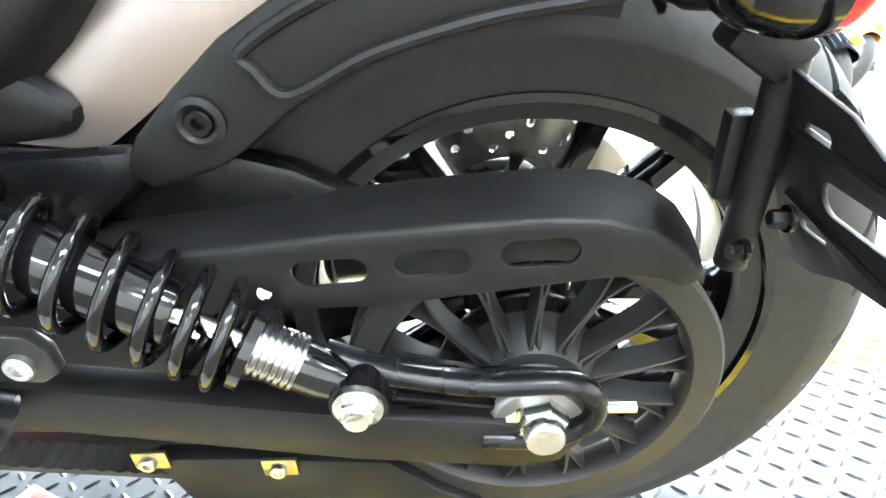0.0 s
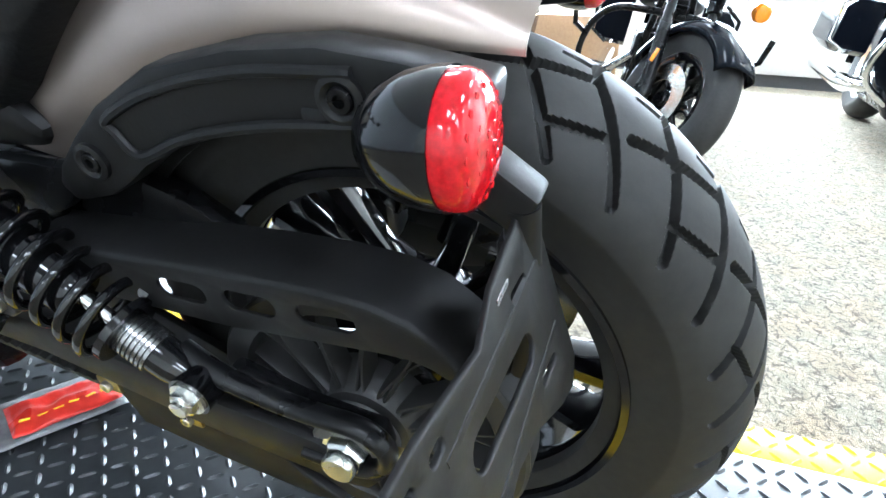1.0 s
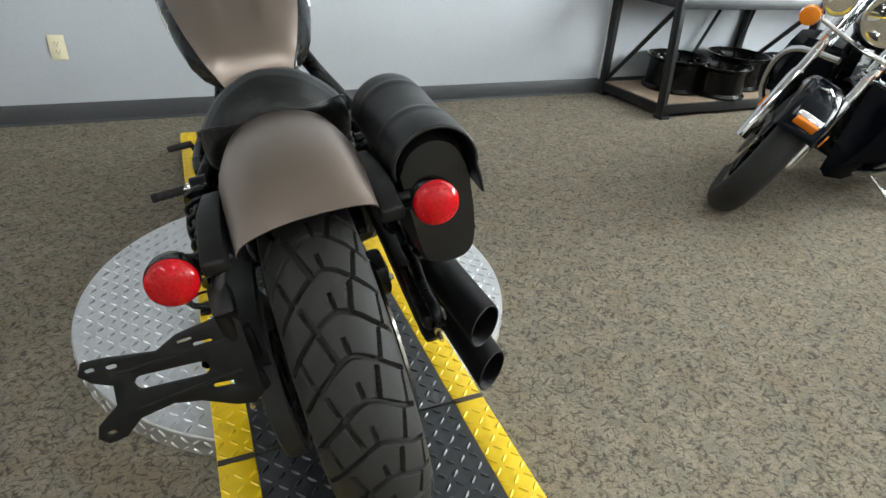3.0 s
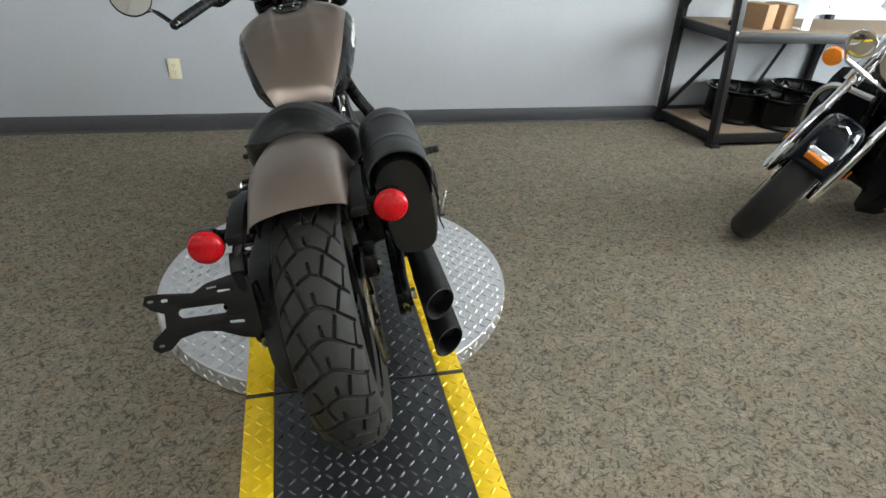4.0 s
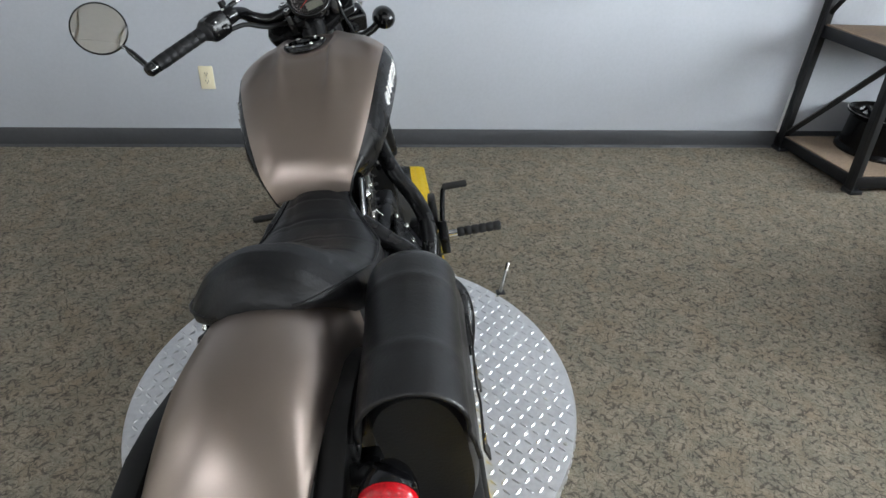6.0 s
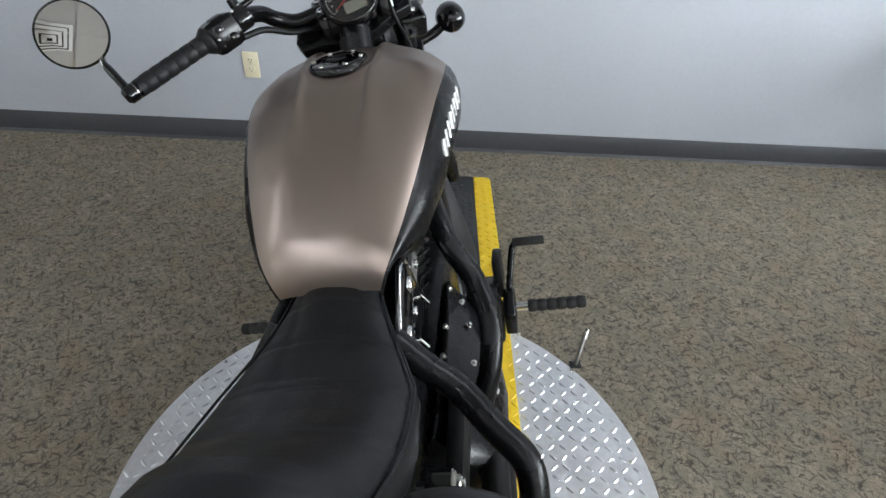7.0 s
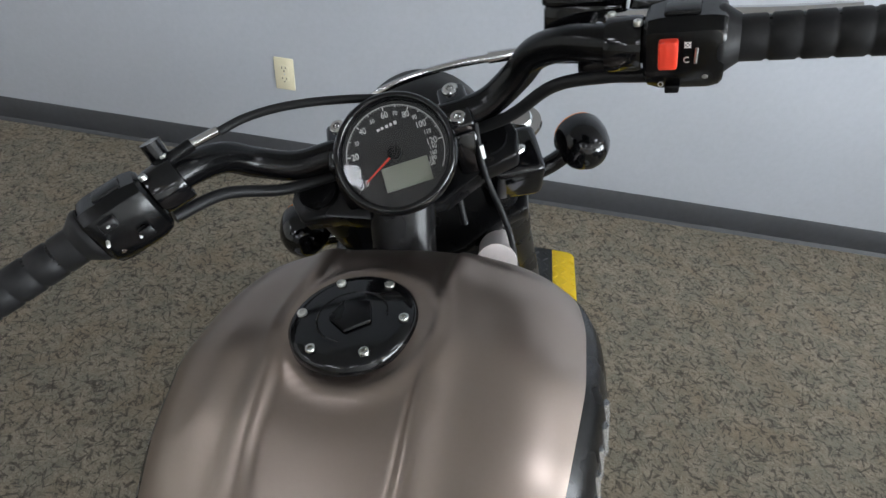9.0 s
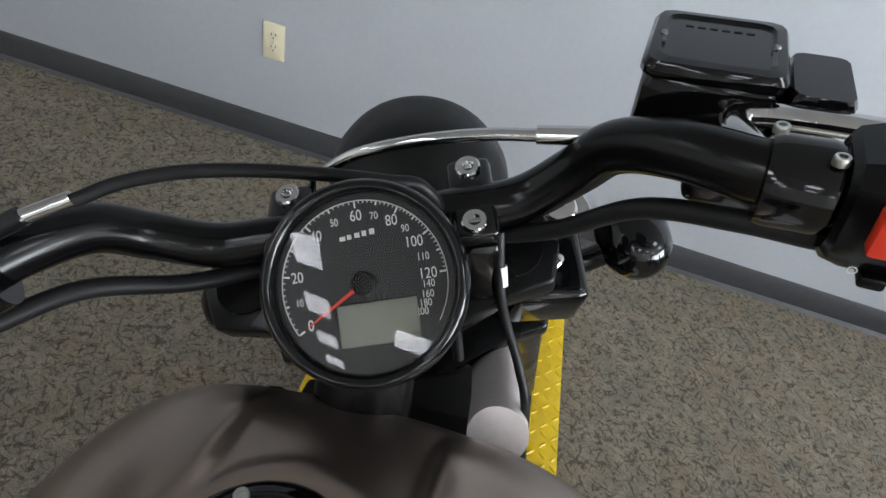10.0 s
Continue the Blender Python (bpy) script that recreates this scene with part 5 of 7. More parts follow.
def kickstand():
    bm = bmesh.new()
    tube(bm, smooth_path([(-0.10, 0.77, 0.19), (-0.185, 0.682, 0.125), (-0.29, 0.604, 0.108), (-0.345, 0.607, 0.112), (-0.371, 0.632, 0.117)], 7), 0.009, 12)
    ks = part("kickstand", bm, SATIN, bike, "black side stand, folded out onto the yellow stripe")
    bm = bmesh.new()
    tube(bm, smooth_path([(-0.371, 0.632, 0.117), (-0.348, 0.666, 0.112), (-0.313, 0.674, 0.106), (-0.262, 0.664, 0.098)], 7), 0.004, 10)
    part("stand_tang", bm, SATIN, ks)
    bm = bmesh.new()
    box(bm, (-0.345, 0.585, 0.086), (-0.275, 0.640, 0.098), 0.003, Matrix.Translation((0, 0, 0.002)))
    part("stand_foot", bm, SATIN, ks)


kickstand()


def tank():
    cy = [0.640, 0.644, 0.655, 0.675, 0.71, 0.78, 0.86, 0.94, 1.02, 1.09, 1.135, 1.170, 1.185]
    cz = [0.664, 0.690, 0.716, 0.737, 0.760, 0.803, 0.846, 0.880, 0.900, 0.900, 0.892, 0.872, 0.842]
    xs = [0.080, 0.088, 0.097, 0.108, 0.120, 0.140, 0.158, 0.172, 0.182, 0.180, 0.172, 0.158, 0.142]
    dz = [0.004, 0.010, 0.018, 0.022, 0.026, 0.032, 0.036, 0.040, 0.046, 0.052, 0.054, 0.050, 0.045]
    cy = [0.633 + 0.955 * (v - 0.64) for v in cy]
    s_all = np.concatenate([[0], np.cumsum(np.hypot(np.diff(cy), np.diff(cz)))])
    sq = np.linspace(0, s_all[-1], 110)

    def sm(v):
        w = np.interp(sq, s_all, v)
        k = np.array([1, 2, 3, 4, 3, 2, 1.0])
        k /= k.sum()
        return np.convolve(np.pad(w, 3, mode="edge"), k, "valid")

    Y, Z, X, D = sm(cy), sm(cz), sm(xs), sm(dz)
    nx = 161
    k = np.linspace(-1, 1, nx)
    pts = np.zeros((len(sq), nx, 3))
    for i in range(len(sq)):
        x = k * X[i]
        drop = D[i] * (0.45 * np.abs(k) ** 2 + 0.55 * np.abs(k) ** 5)
        fade = np.clip((Y[i] - 0.65) / 0.18, 0, 1) * np.clip((1.14 - Y[i]) / 0.03, 0, 1)
        wide = np.clip((0.90 - Y[i]) / 0.22, 0, 1)
        xr = 0.060 + 0.012 * (Y[i] - 0.7)
        q = (np.abs(x) - xr)
        ridge = (0.0080 + 0.0015 * wide) * fade * np.where(q < 0, np.exp(-(q / (0.007 + 0.030 * wide)) ** 2), np.exp(-(q / (0.020 + 0.022 * wide)) ** 2))
        # the filler sits on a round raised ring
        rr = np.hypot(x, Y[i] - 1.010)
        flat = np.clip((0.078 - rr) / 0.018, 0, 1)
        z = Z[i] - drop + ridge * (1 - flat)
        ring = 0.004 * np.exp(-((rr - 0.064) / 0.006) ** 2)
        z = z + ring
        pts[i, :, 0], pts[i, :, 1], pts[i, :, 2] = x + 0.003 + 0.012 * (Y[i] - 0.64), Y[i], z
    shell = grid_mesh("fuel_tank", pts, BROWN, bike, label="bronze matte metallic fuel tank with two raised creases", angle=70)
    for s in (-1, 1):
        edge = pts[:, -1 if s > 0 else 0, :]
        rows = [edge]
        for ox, oz in ((0.008, -0.009), (0.015, -0.025), (0.019, -0.052), (0.015, -0.092), (-0.004, -0.140), (-0.035, -0.175)):
            r = edge.copy()
            f = np.clip((edge[:, 1] - 0.633) / 0.12, 0.15, 1) * np.clip((1.165 - edge[:, 1]) / 0.08, 0.2, 1)
            r[:, 0] += s * ox * f
            r[:, 2] += oz * f * np.interp(edge[:, 1], [0.633, 0.88, 1.14], [0.5, 1.0, 1.0])
            rows.append(r)
        grid_mesh("tank_side", np.stack(rows), SATIN, shell, label="satin black tank side panel", angle=70)
    return pts


tank_pts = tank()


def tank_lettering():
    """A row of plain silver bars on each side, where the maker's name stands."""
    for s in (-1, 1):
        n = 8
        for k in range(n):
            y = 0.865 + 0.0195 * k
            zt = interp(y + 0.016, [0.78, 0.86, 0.94, 1.02, 1.09], [0.771, 0.810, 0.840, 0.854, 0.848])
            xe = interp(y + 0.016, [0.78, 0.86, 0.94, 1.02, 1.09], [0.140, 0.158, 0.172, 0.180, 0.170])
            bm = bmesh.new()
            mid = 0.003 + 0.012 * (y - 0.64)
            lo = Vector((mid + s * (xe + 0.0185), y, zt - 0.060))
            hi = Vector((mid + s * (xe + 0.0175), y + 0.006, zt - 0.030))
            tube(bm, [lo, hi], 0.0040 if k % 3 else 0.0055, 8)
            part("letter_bar", bm, GREYINK, bike)


tank_lettering()


def fuel_cap():
    tilt = Matrix.Translation((0.0, 1.011, 0.8970)) @ Matrix.Rotation(radians(-1.5), 4, "X") @ Matrix.Diagonal((0.95, 0.95, 1, 1))
    bm = bmesh.new()
    lathe(bm, [(0.0, 0.0075), (0.046, 0.0075), (0.054, 0.0065), (0.057, 0.004), (0.058, -0.004), (0, -0.004)], n=64)
    cap = part("fuel_cap", bm, GLOSS, bike, "gloss black round fuel cap with six bolts", m=tilt)
    bm = bmesh.new()
    penta = [(0.021 * math.sin(q * math.tau / 5 + math.pi), 0.021 * math.cos(q * math.tau / 5 + math.pi)) for q in range(5)]
    plate(bm, penta, [], lambda u, v, w: (u, v, 0.0073 + w), 0.004, 0.002)
    part("cap_lock", bm, SATIN, cap, "five-sided lock cover", m=tilt)
    bm = bmesh.new()
    lathe(bm, [(0.030, 0.0073), (0.0312, 0.0083), (0.0325, 0.0073)], n=48, a0=-0.7, a1=3.9)
    part("cap_groove", bm, SATIN, cap, m=tilt)
    for k in range(6):
        a = math.tau * k / 6 + 0.02
        bm = bmesh.new()
        socketbolt(bm, (0.0468 * math.cos(a), 0.0468 * math.sin(a), 0.0070), (0, 0, 1), 0.0046, 0.003)
        part("cap_bolt", bm, ZINC, cap, "bright socket bolt", m=tilt)


fuel_cap()


# ---- steering: fork, front wheel, bars, instruments ----
CAPS = ((0.106, 1.327, 0.915), (-0.108, 1.208, 0.915))


def front_end():
    d = -RAKE                       # down the fork
    top = HEAD + Vector((0, 0.055, 0.0)) + RAKE * 0.02
    axle = Vector((0, FY, FZ))
    L = (axle - top).dot(d)
    for s in (-1, 1):
        o = Vector((s * 0.095, 0, 0))
        base = axle - d * L + o
        bm = bmesh.new()
        lathe(bm, [(0, 0.065), (0.021, 0.065), (0.021, L * 0.62), (0, L * 0.62)], base, d, 24)
        leg = part("fork_leg", bm, SATIN, bike, "black telescopic fork leg", m=STEER)
        bm = bmesh.new()
        lathe(bm, [(0, L * 0.30), (0.029, L * 0.30), (0.030, L * 0.36), (0.028, L * 0.40), (0.027, L * 0.95), (0.022, L + 0.02), (0, L + 0.02)], base, d, 24)
        part("fork_slider", bm, SATIN, leg, m=STEER)
    for h, name in ((0.070, "upper_clamp"), (0.20, "lower_clamp")):
        bm = bmesh.new()
        c = axle - d * L + d * h
        prof = [(-0.128, 0.0), (-0.12, -0.028), (-0.085, -0.034), (-0.035, -0.055), (0.035, -0.055), (0.085, -0.034), (0.12, -0.028), (0.128, 0.0), (0.12, 0.028), (0.08, 0.034), (0.03, 0.03), (-0.03, 0.03), (-0.08, 0.034), (-0.12, 0.028)]
        v = Vector((0, math.cos(radians(29)), math.sin(radians(29))))
        plate(bm, prof, [], lambda a, b, w: c + Vector((a, 0, 0)) + v * b + d * w, 0.026, 0.004)
        part(name, bm, SATIN, bike, "black cast fork clamp", m=STEER)
    # cover beside the steering head, with a badge on it
    bm = bmesh.new()
    tilt = Matrix.Translation((0.101, 1.277, 0.905)) @ Matrix.Rotation(radians(20), 4, "Z") @ Matrix.Rotation(radians(24), 4, "X")
    box(bm, (-0.030, -0.036, -0.050), (0.032, 0.030, 0.006), 0.010, tilt, 3)
    clamp = part("clamp_cover", bm, GLOSS, bike, "gloss black fork clamp cover with silver badge")
    bm = bmesh.new()
    lathe(bm, [(0, 0.0022), (0.007, 0.002), (0.009, 0.0)], n=20)
    bmesh.ops.scale(bm, vec=(1.25, 0.7, 1), verts=bm.verts)
    part("badge", bm, GREYINK, clamp, "small oval silver badge", m=tilt @ Matrix.Translation((0.004, -0.006, 0.0062)) @ Matrix.Rotation(radians(25), 4, "Z"))
    bm = bmesh.new()
    lathe(bm, [(0, 0.008), (0.012, 0.008), (0.014, 0.006), (0.015, 0.0), (0.024, -0.001), (0.025, -0.006), (0, -0.006)], n=32)
    part("fork_cap", bm, CHROME, clamp, "bright fork cap", m=Matrix.Translation(CAPS[0]) @ Matrix.Rotation(radians(24), 4, "X"))
    bm = bmesh.new()
    lathe(bm, [(0, 0.008), (0.012, 0.008), (0.014, 0.006), (0.015, 0.0), (0.024, -0.001), (0.025, -0.006), (0.025, -0.05), (0, -0.05)], n=32)
    part("fork_cap", bm, CHROME, bike, "bright fork cap", m=Matrix.Translation(CAPS[1]) @ Matrix.Rotation(radians(24), 4, "X"))
    # front wheel
    tyre("front_tyre", FY, FZ, FR, 0.066, 0.212, bike, None, STEER, 200, 40)
    bm = bmesh.new()
    lathe(bm, [(0.214, -0.045), (0.219, -0.044), (0.200, -0.034), (0.190, 0), (0.200, 0.034), (0.219, 0.044), (0.214, 0.045), (0.185, 0.034), (0.178, 0), (0.185, -0.034)], axle, (1, 0, 0), 64, closed=True)
    rim = part("front_rim", bm, GLOSS, bike, "gloss black cast front rim", m=STEER)
    for k in range(5):
        a = k * math.tau / 5
        e = Vector((0, -math.sin(a), math.cos(a)))
        bm = bmesh.new()
        tube(bm, [axle + e * 0.03, axle + e * 0.185], [0.02, 0.013], 10)
        part("wheel_spoke", bm, GLOSS, rim, m=STEER)
    bm = bmesh.new()
    lathe(bm, [(0.085, -0.003), (0.145, -0.003), (0.145, 0.003), (0.085, 0.003)], axle + Vector((-0.072, 0, 0)), (1, 0, 0), 64, closed=True)
    part("brake_disc", bm, DISCSTEEL, bike, "front brake disc", m=STEER)
    # front fender: short arc over the tyre
    rows = []
    for a in np.linspace(radians(-52), radians(60), 40):
        e = np.array([0, math.sin(a), math.cos(a)])
        row = []
        for k in np.linspace(-1, 1, 21):
            r = 0.356 - 0.040 * abs(k) ** 2.5
            row.append((0.088 * math.sin(k * math.pi / 2), FY + e[1] * r, FZ + e[2] * r))
        rows.append(row)
    P = np.array(rows)
    a = np.array(STEER)
    ob = grid_mesh("front_fender", P @ a[:3, :3].T + a[:3, 3], MATTE, bike, label="matte black front fender", angle=60)
    sol = ob.modifiers.new("thickness", "SOLIDIFY")
    sol.thickness = 0.003
    # headlight nacelle
    c = Vector((0.012, 1.45, 0.826))
    hd = Vector((0, 1, -0.05)).normalized()
    bm = bmesh.new()
    prof = [(0.098 * math.sin(t), -0.098 * math.cos(t)) for t in np.linspace(0, math.pi / 2, 14)]
    lathe(bm, prof + [(0.100, 0.03), (0.096, 0.05), (0.088, 0.05), (0.085, 0.03), (0, 0.02)], c, hd, 56)
    part("headlight", bm, MATTE, bike, "matte black headlight shell", m=STEER)


front_end()


def handlebar():
    for s in (-1, 1):
        # risers
        bm = bmesh.new()
        cx = 0.0105 + s * 0.0625
        box(bm, (cx - 0.014, 1.200, 0.890), (cx + 0.014, 1.270, 0.950), 0.006)
        cap = Matrix.Translation((cx, 1.2365, 0.958)) @ Matrix.Rotation(radians(14), 4, "X")
        box(bm, (-0.015, -0.034, -0.012), (0.015, 0.034, 0.010), 0.005, cap, 3)
        rs = part("handlebar_riser", bm, GLOSS, bike, "gloss black handlebar riser", m=STEER)
        for q in (-0.0235, 0.0235):
            bm = bmesh.new()
            socketbolt(bm, cap @ Vector((0, q, 0.0085)), cap.to_3x3() @ Vector((0, -0.12, 1)), 0.0085, 0.005)
            part("riser_bolt", bm, CHROME, rs, "bright socket bolt", m=STEER)
    half = [(0.0, 1.235, 0.955), (0.060, 1.235, 0.955), (0.105, 1.235, 0.957), (0.140, 1.228, 0.978), (0.160, 1.212, 1.000), (0.185, 1.180, 1.012), (0.215, 1.148, 1.012), (0.262, 1.118, 1.008), (0.330, 1.085, 1.001), (0.400, 1.050, 0.993)]
    pts = [(-x, y, z) for x, y, z in half[:0:-1]] + half + [(0.424, 1.038, 0.990)]
    bm = bmesh.new()
    tube(bm, smooth_path(pts, 6), 0.0158, 20)
    bar = part("handlebar", bm, BARBLACK, bike, "gloss black drag handlebar turned to the left", m=STEER)
    for s in (-1, 1):
        a, b = Vector((s * 0.262, 1.118, 1.008)), Vector((s * 0.395, 1.0525, 0.9935))
        d = (b - a).normalized()
        L = (b - a).length
        if s > 0:
            a, b = a + d * 0.026, b + d * 0.026
        bm = bmesh.new()
        prof = [(0.0, -0.004), (0.0255, -0.004), (0.0262, -0.001), (0.0250, 0.002), (0.0205, 0.008), (0.0180, 0.012)]
        for k in range(6):
            q = 0.012 + k * 0.0215
            prof += [(0.0172, q), (0.0172, q + 0.0165), (0.0160, q + 0.0180), (0.0160, q + 0.0200)]
        lathe(bm, prof + [(0.0165, L), (0, L)], a, d, 32)
        part("grip", bm, GRIP, bar, "ribbed black rubber grip", m=STEER)
        bm = bmesh.new()
        lathe(bm, [(0, 0), (0.014, 0), (0.015, 0.004), (0.015, 0.014), (0.011, 0.018), (0, 0.018)], b + d * 0.002, d, 24)
        part("bar_end", bm, CHROME if s < 0 else SATIN, bar, m=STEER)
        # switch housing
        c = a - d * (0.026 if s < 0 else 0.020)
        u = Vector((0, 0, 1))
        e = d.cross(u).normalized()
        u = e.cross(d)
        R = Matrix((( *d, ), ( *e, ), ( *u, ))).transposed().to_4x4()
        M = Matrix.Translation(c) @ R
        bm = bmesh.new()
        sg = 1 if e.y < 0 else -1       # towards the rider
        rings = []
        for q, k in ((-0.036, 0.80), (-0.033, 0.92), (-0.024, 1.0), (0.012, 1.0), (0.020, 0.94), (0.0225, 0.86)):
            rings.append([M @ Vector((q, sg * y * k, z * k)) for y, z in ((-0.024, -0.020), (-0.026, 0.016), (-0.018, 0.026), (0.016, 0.026), (0.025, 0.018), (0.0265, 0.010), (0.0265, -0.012), (0.022, -0.024), (0.010, -0.034), (-0.012, -0.032))])
        loft(bm, rings)
        sw = part("switch_housing", bm, BARBLACK, bar, "black handlebar switch housing", 30, m=STEER)
        bm = bmesh.new()
        box(bm, (-0.022, -0.012, 0.0235), (0.004, 0.012, 0.0285), 0.002, M, 2)
        part("housing_lug", bm, BARBLACK, sw, m=STEER)
        bm = bmesh.new()
        lathe(bm, [(0, 0.0015), (0.0022, 0.0012), (0.0026, -0.002)], M @ Vector((0.010, sg * 0.0235, -0.018)), M.to_3x3() @ Vector((0, sg, -0.6)), 12)
        part("housing_screw", bm, ZINC, sw, m=STEER)
        if s > 0:
            bm = bmesh.new()
            box(bm, (-0.024, min(sg * 0.024, sg * 0.034), -0.008), (-0.010, max(sg * 0.024, sg * 0.034), 0.014), 0.002, M)
            part("kill_switch", bm, REDPLASTIC, sw, "red engine stop rocker switch", m=STEER)
            # run and stop symbols: a crossed loop, an open loop and a groove
            face = sg * 0.0268
            bm = bmesh.new()
            for a0, a1, z in ((0.0, math.tau, 0.0085), (0.9, 5.6, -0.003)):
                tube(bm, [M @ Vector((-0.0035 + 0.0021 * math.cos(k), face, z + 0.0021 * math.sin(k))) for k in np.linspace(a0, a1, 14)], 0.0003, 5)
            for g in (-1, 1):
                tube(bm, [M @ Vector((-0.0035 - 0.0024, face, 0.0085 - g * 0.0024)), M @ Vector((-0.0035 + 0.0024, face, 0.0085 + g * 0.0024))], 0.0003, 5)
            part("printed_mark", bm, WHITEINK, sw, m=STEER)
            bm = bmesh.new()
            tube(bm, [M @ Vector((0.003, sg * 0.0262, 0.006)), M @ Vector((0.0025, sg * 0.0262, -0.006))], 0.0013, 8)
            part("housing_groove", bm, CASTALU, sw, m=STEER)
            bm = bmesh.new()
            tube(bm, [M @ Vector((-0.022 + 0.0019 * math.cos(k), sg * 0.0228, -0.0245 + 0.0019 * math.sin(k))) for k in np.linspace(0, math.tau, 12)], 0.0003, 5)
            part("printed_mark", bm, WHITEINK, sw, m=STEER)
            bm = bmesh.new()
            box(bm, (-0.019, min(sg * 0.012, sg * 0.026), -0.0315), (-0.008, max(sg * 0.012, sg * 0.026), -0.0245), 0.0018, M)
            part("starter_button", bm, SATIN, sw, m=STEER)
        else:
            for (x0, x1, z0, z1, mt) in ((-0.004, 0.010, 0.006, 0.015, SATIN), (-0.022, -0.010, -0.018, -0.008, SATIN), (0.0125, 0.0155, -0.0045, -0.0015, WHITEINK), (-0.0115, -0.009, -0.0135, -0.011, WHITEINK), (0.0015, 0.005, 0.0095, 0.0115, WHITEINK)):
                bm = bmesh.new()
                h = 0.034 if mt is SATIN else 0.0362
                box(bm, (x0, min(sg * 0.024, sg * h), z0), (x1, max(sg * 0.024, sg * h), z1), 0.001, M)
                part("switch_button" if mt is SATIN else "printed_mark", bm, mt, sw, m=STEER)
        # lever perch and lever
        p = c - d * 0.052
        bm = bmesh.new()
        lathe(bm, [(0.0, -0.014), (0.021, -0.014), (0.022, -0.010), (0.022, 0.010), (0.021, 0.014), (0, 0.014)], p, d, 24)
        perch = part("lever_perch", bm, GLOSS, bar, m=STEER)
        bm = bmesh.new()
        f = Vector((0, 1, 0))
        up, out = (0.006, 0.016) if s > 0 else (0.0, 0.0)
        tube(bm, smooth_path([p + f * 0.02 - u * 0.004, p + f * (0.05 + out) + u * (up - 0.006), p + d * 0.06 + f * (0.062 + out) + u * (up - 0.008), p + d * 0.14 + f * (0.050 + out) + u * (up - 0.01), p + d * 0.20 + f * (0.052 + out) + u * (up - 0.012)], 6), 0.0085, 12, flat=0.8)
        part("lever", bm, CHROME, perch, "polished silver hand lever", m=STEER)
        for k in (-1, 1):
            bm = bmesh.new()
            socketbolt(bm, p + u * 0.019 + d * 0.006 * k - f * 0.012 * k, u, 0.0035, 0.004)
            part("perch_bolt", bm, ZINC, perch, m=STEER)
        if s > 0:
            # brake fluid reservoir
            mm = Matrix.Translation(FRONT) @ Matrix.Translation((0.175, 1.312, 1.045)) @ Matrix.Rotation(radians(-6), 4, "Z") @ Matrix.Rotation(radians(4), 4, "X")
            rect = lambda x0, x1, y0, y1, z, r: [mm @ Vector((x, y, z)) for x, y in ((x0 + r, y0), (x1 - r, y0), (x1 - r * 0.3, y0 + r * 0.3), (x1, y0 + r), (x1, y1 - r), (x1 - r * 0.3, y1 - r * 0.3), (x1 - r, y1), (x0 + r, y1), (x0 + r * 0.3, y1 - r * 0.3), (x0, y1 - r), (x0, y0 + r), (x0 + r * 0.3, y0 + r * 0.3))]
            bm = bmesh.new()
            loft(bm, [rect(-0.036, 0.030, -0.034, 0.030, -0.040, 0.008), rect(-0.038, 0.036, -0.037, 0.034, -0.032, 0.007), rect(-0.036, 0.037, -0.036, 0.036, 0.012, 0.006), rect(-0.034, 0.035, -0.034, 0.034, 0.016, 0.006)])
            res = part("brake_reservoir", bm, GLOSS, bar, "gloss black brake fluid reservoir", 35)
            bm = bmesh.new()
            loft(bm, [rect(-0.036, 0.037, -0.036, 0.036, 0.0165, 0.007), rect(-0.038, 0.039, -0.038, 0.038, 0.0185, 0.008), rect(-0.038, 0.039, -0.038, 0.038, 0.0225, 0.008), rect(-0.0355, 0.0365, -0.0355, 0.0355, 0.0265, 0.008), rect(-0.030, 0.031, -0.030, 0.030, 0.0272, 0.008), rect(-0.028, 0.029, -0.028, 0.028, 0.0254, 0.007)])
            lid = part("reservoir_lid", bm, GLOSS, res, angle=35)
            for q in (-0.030, 0.031):
                bm = bmesh.new()
                lathe(bm, [(0, 0.0012), (0.0018, 0.001), (0.0022, -0.001)], mm @ Vector((q, 0.0, 0.0272)), (0, 0, 1), 12)
                part("lid_screw", bm, CASTALU, lid)
            # raised print too small to read
            for k in range(6):
                bm = bmesh.new()
                box(bm, (-0.019 + 0.0068 * k, 0.016, 0.0252), (-0.0145 + 0.0068 * k, 0.0185, 0.0258), 0.0002, mm)
                part("moulded_bar", bm, SATIN, lid)
            bm = bmesh.new()
            loft(bm, [rect(0.036, 0.058, -0.034, 0.020, -0.040, 0.006), rect(0.040, 0.070, -0.034, 0.024, -0.010, 0.006), rect(0.041, 0.075, -0.032, 0.024, 0.012, 0.006), rect(0.043, 0.073, -0.030, 0.022, 0.017, 0.006)])
            part("master_cylinder", bm, GLOSS, res, angle=35)
            bm = bmesh.new()
            box(bm, (0.000, -0.070, -0.040), (0.050, -0.030, -0.010), 0.008, mm, 3)
            part("reservoir_clamp", bm, GLOSS, res)
        else:
            # stub of the clutch adjuster
            bm = bmesh.new()
            tube(bm, [p + f * 0.018 + u * 0.01, p + f * 0.022 + u * 0.036 - d * 0.0], 0.0095, 14)
            part("mirror_boss", bm, GLOSS, perch, m=STEER)
    # bar-end mirror on the left
    b = Vector((-0.395, 1.0525, 0.9935))
    d = Vector((-0.9, -0.44, -0.09)).normalized()
    bm = bmesh.new()
    lathe(bm, [(0, 0.0), (0.014, 0.0), (0.016, 0.006), (0.016, 0.020), (0.010, 0.026), (0, 0.026)], b + d * 0.004, d, 20)
    mir = part("bar_end_mirror", bm, GLOSS, bar, "round black bar-end mirror", m=STEER)
    return mir


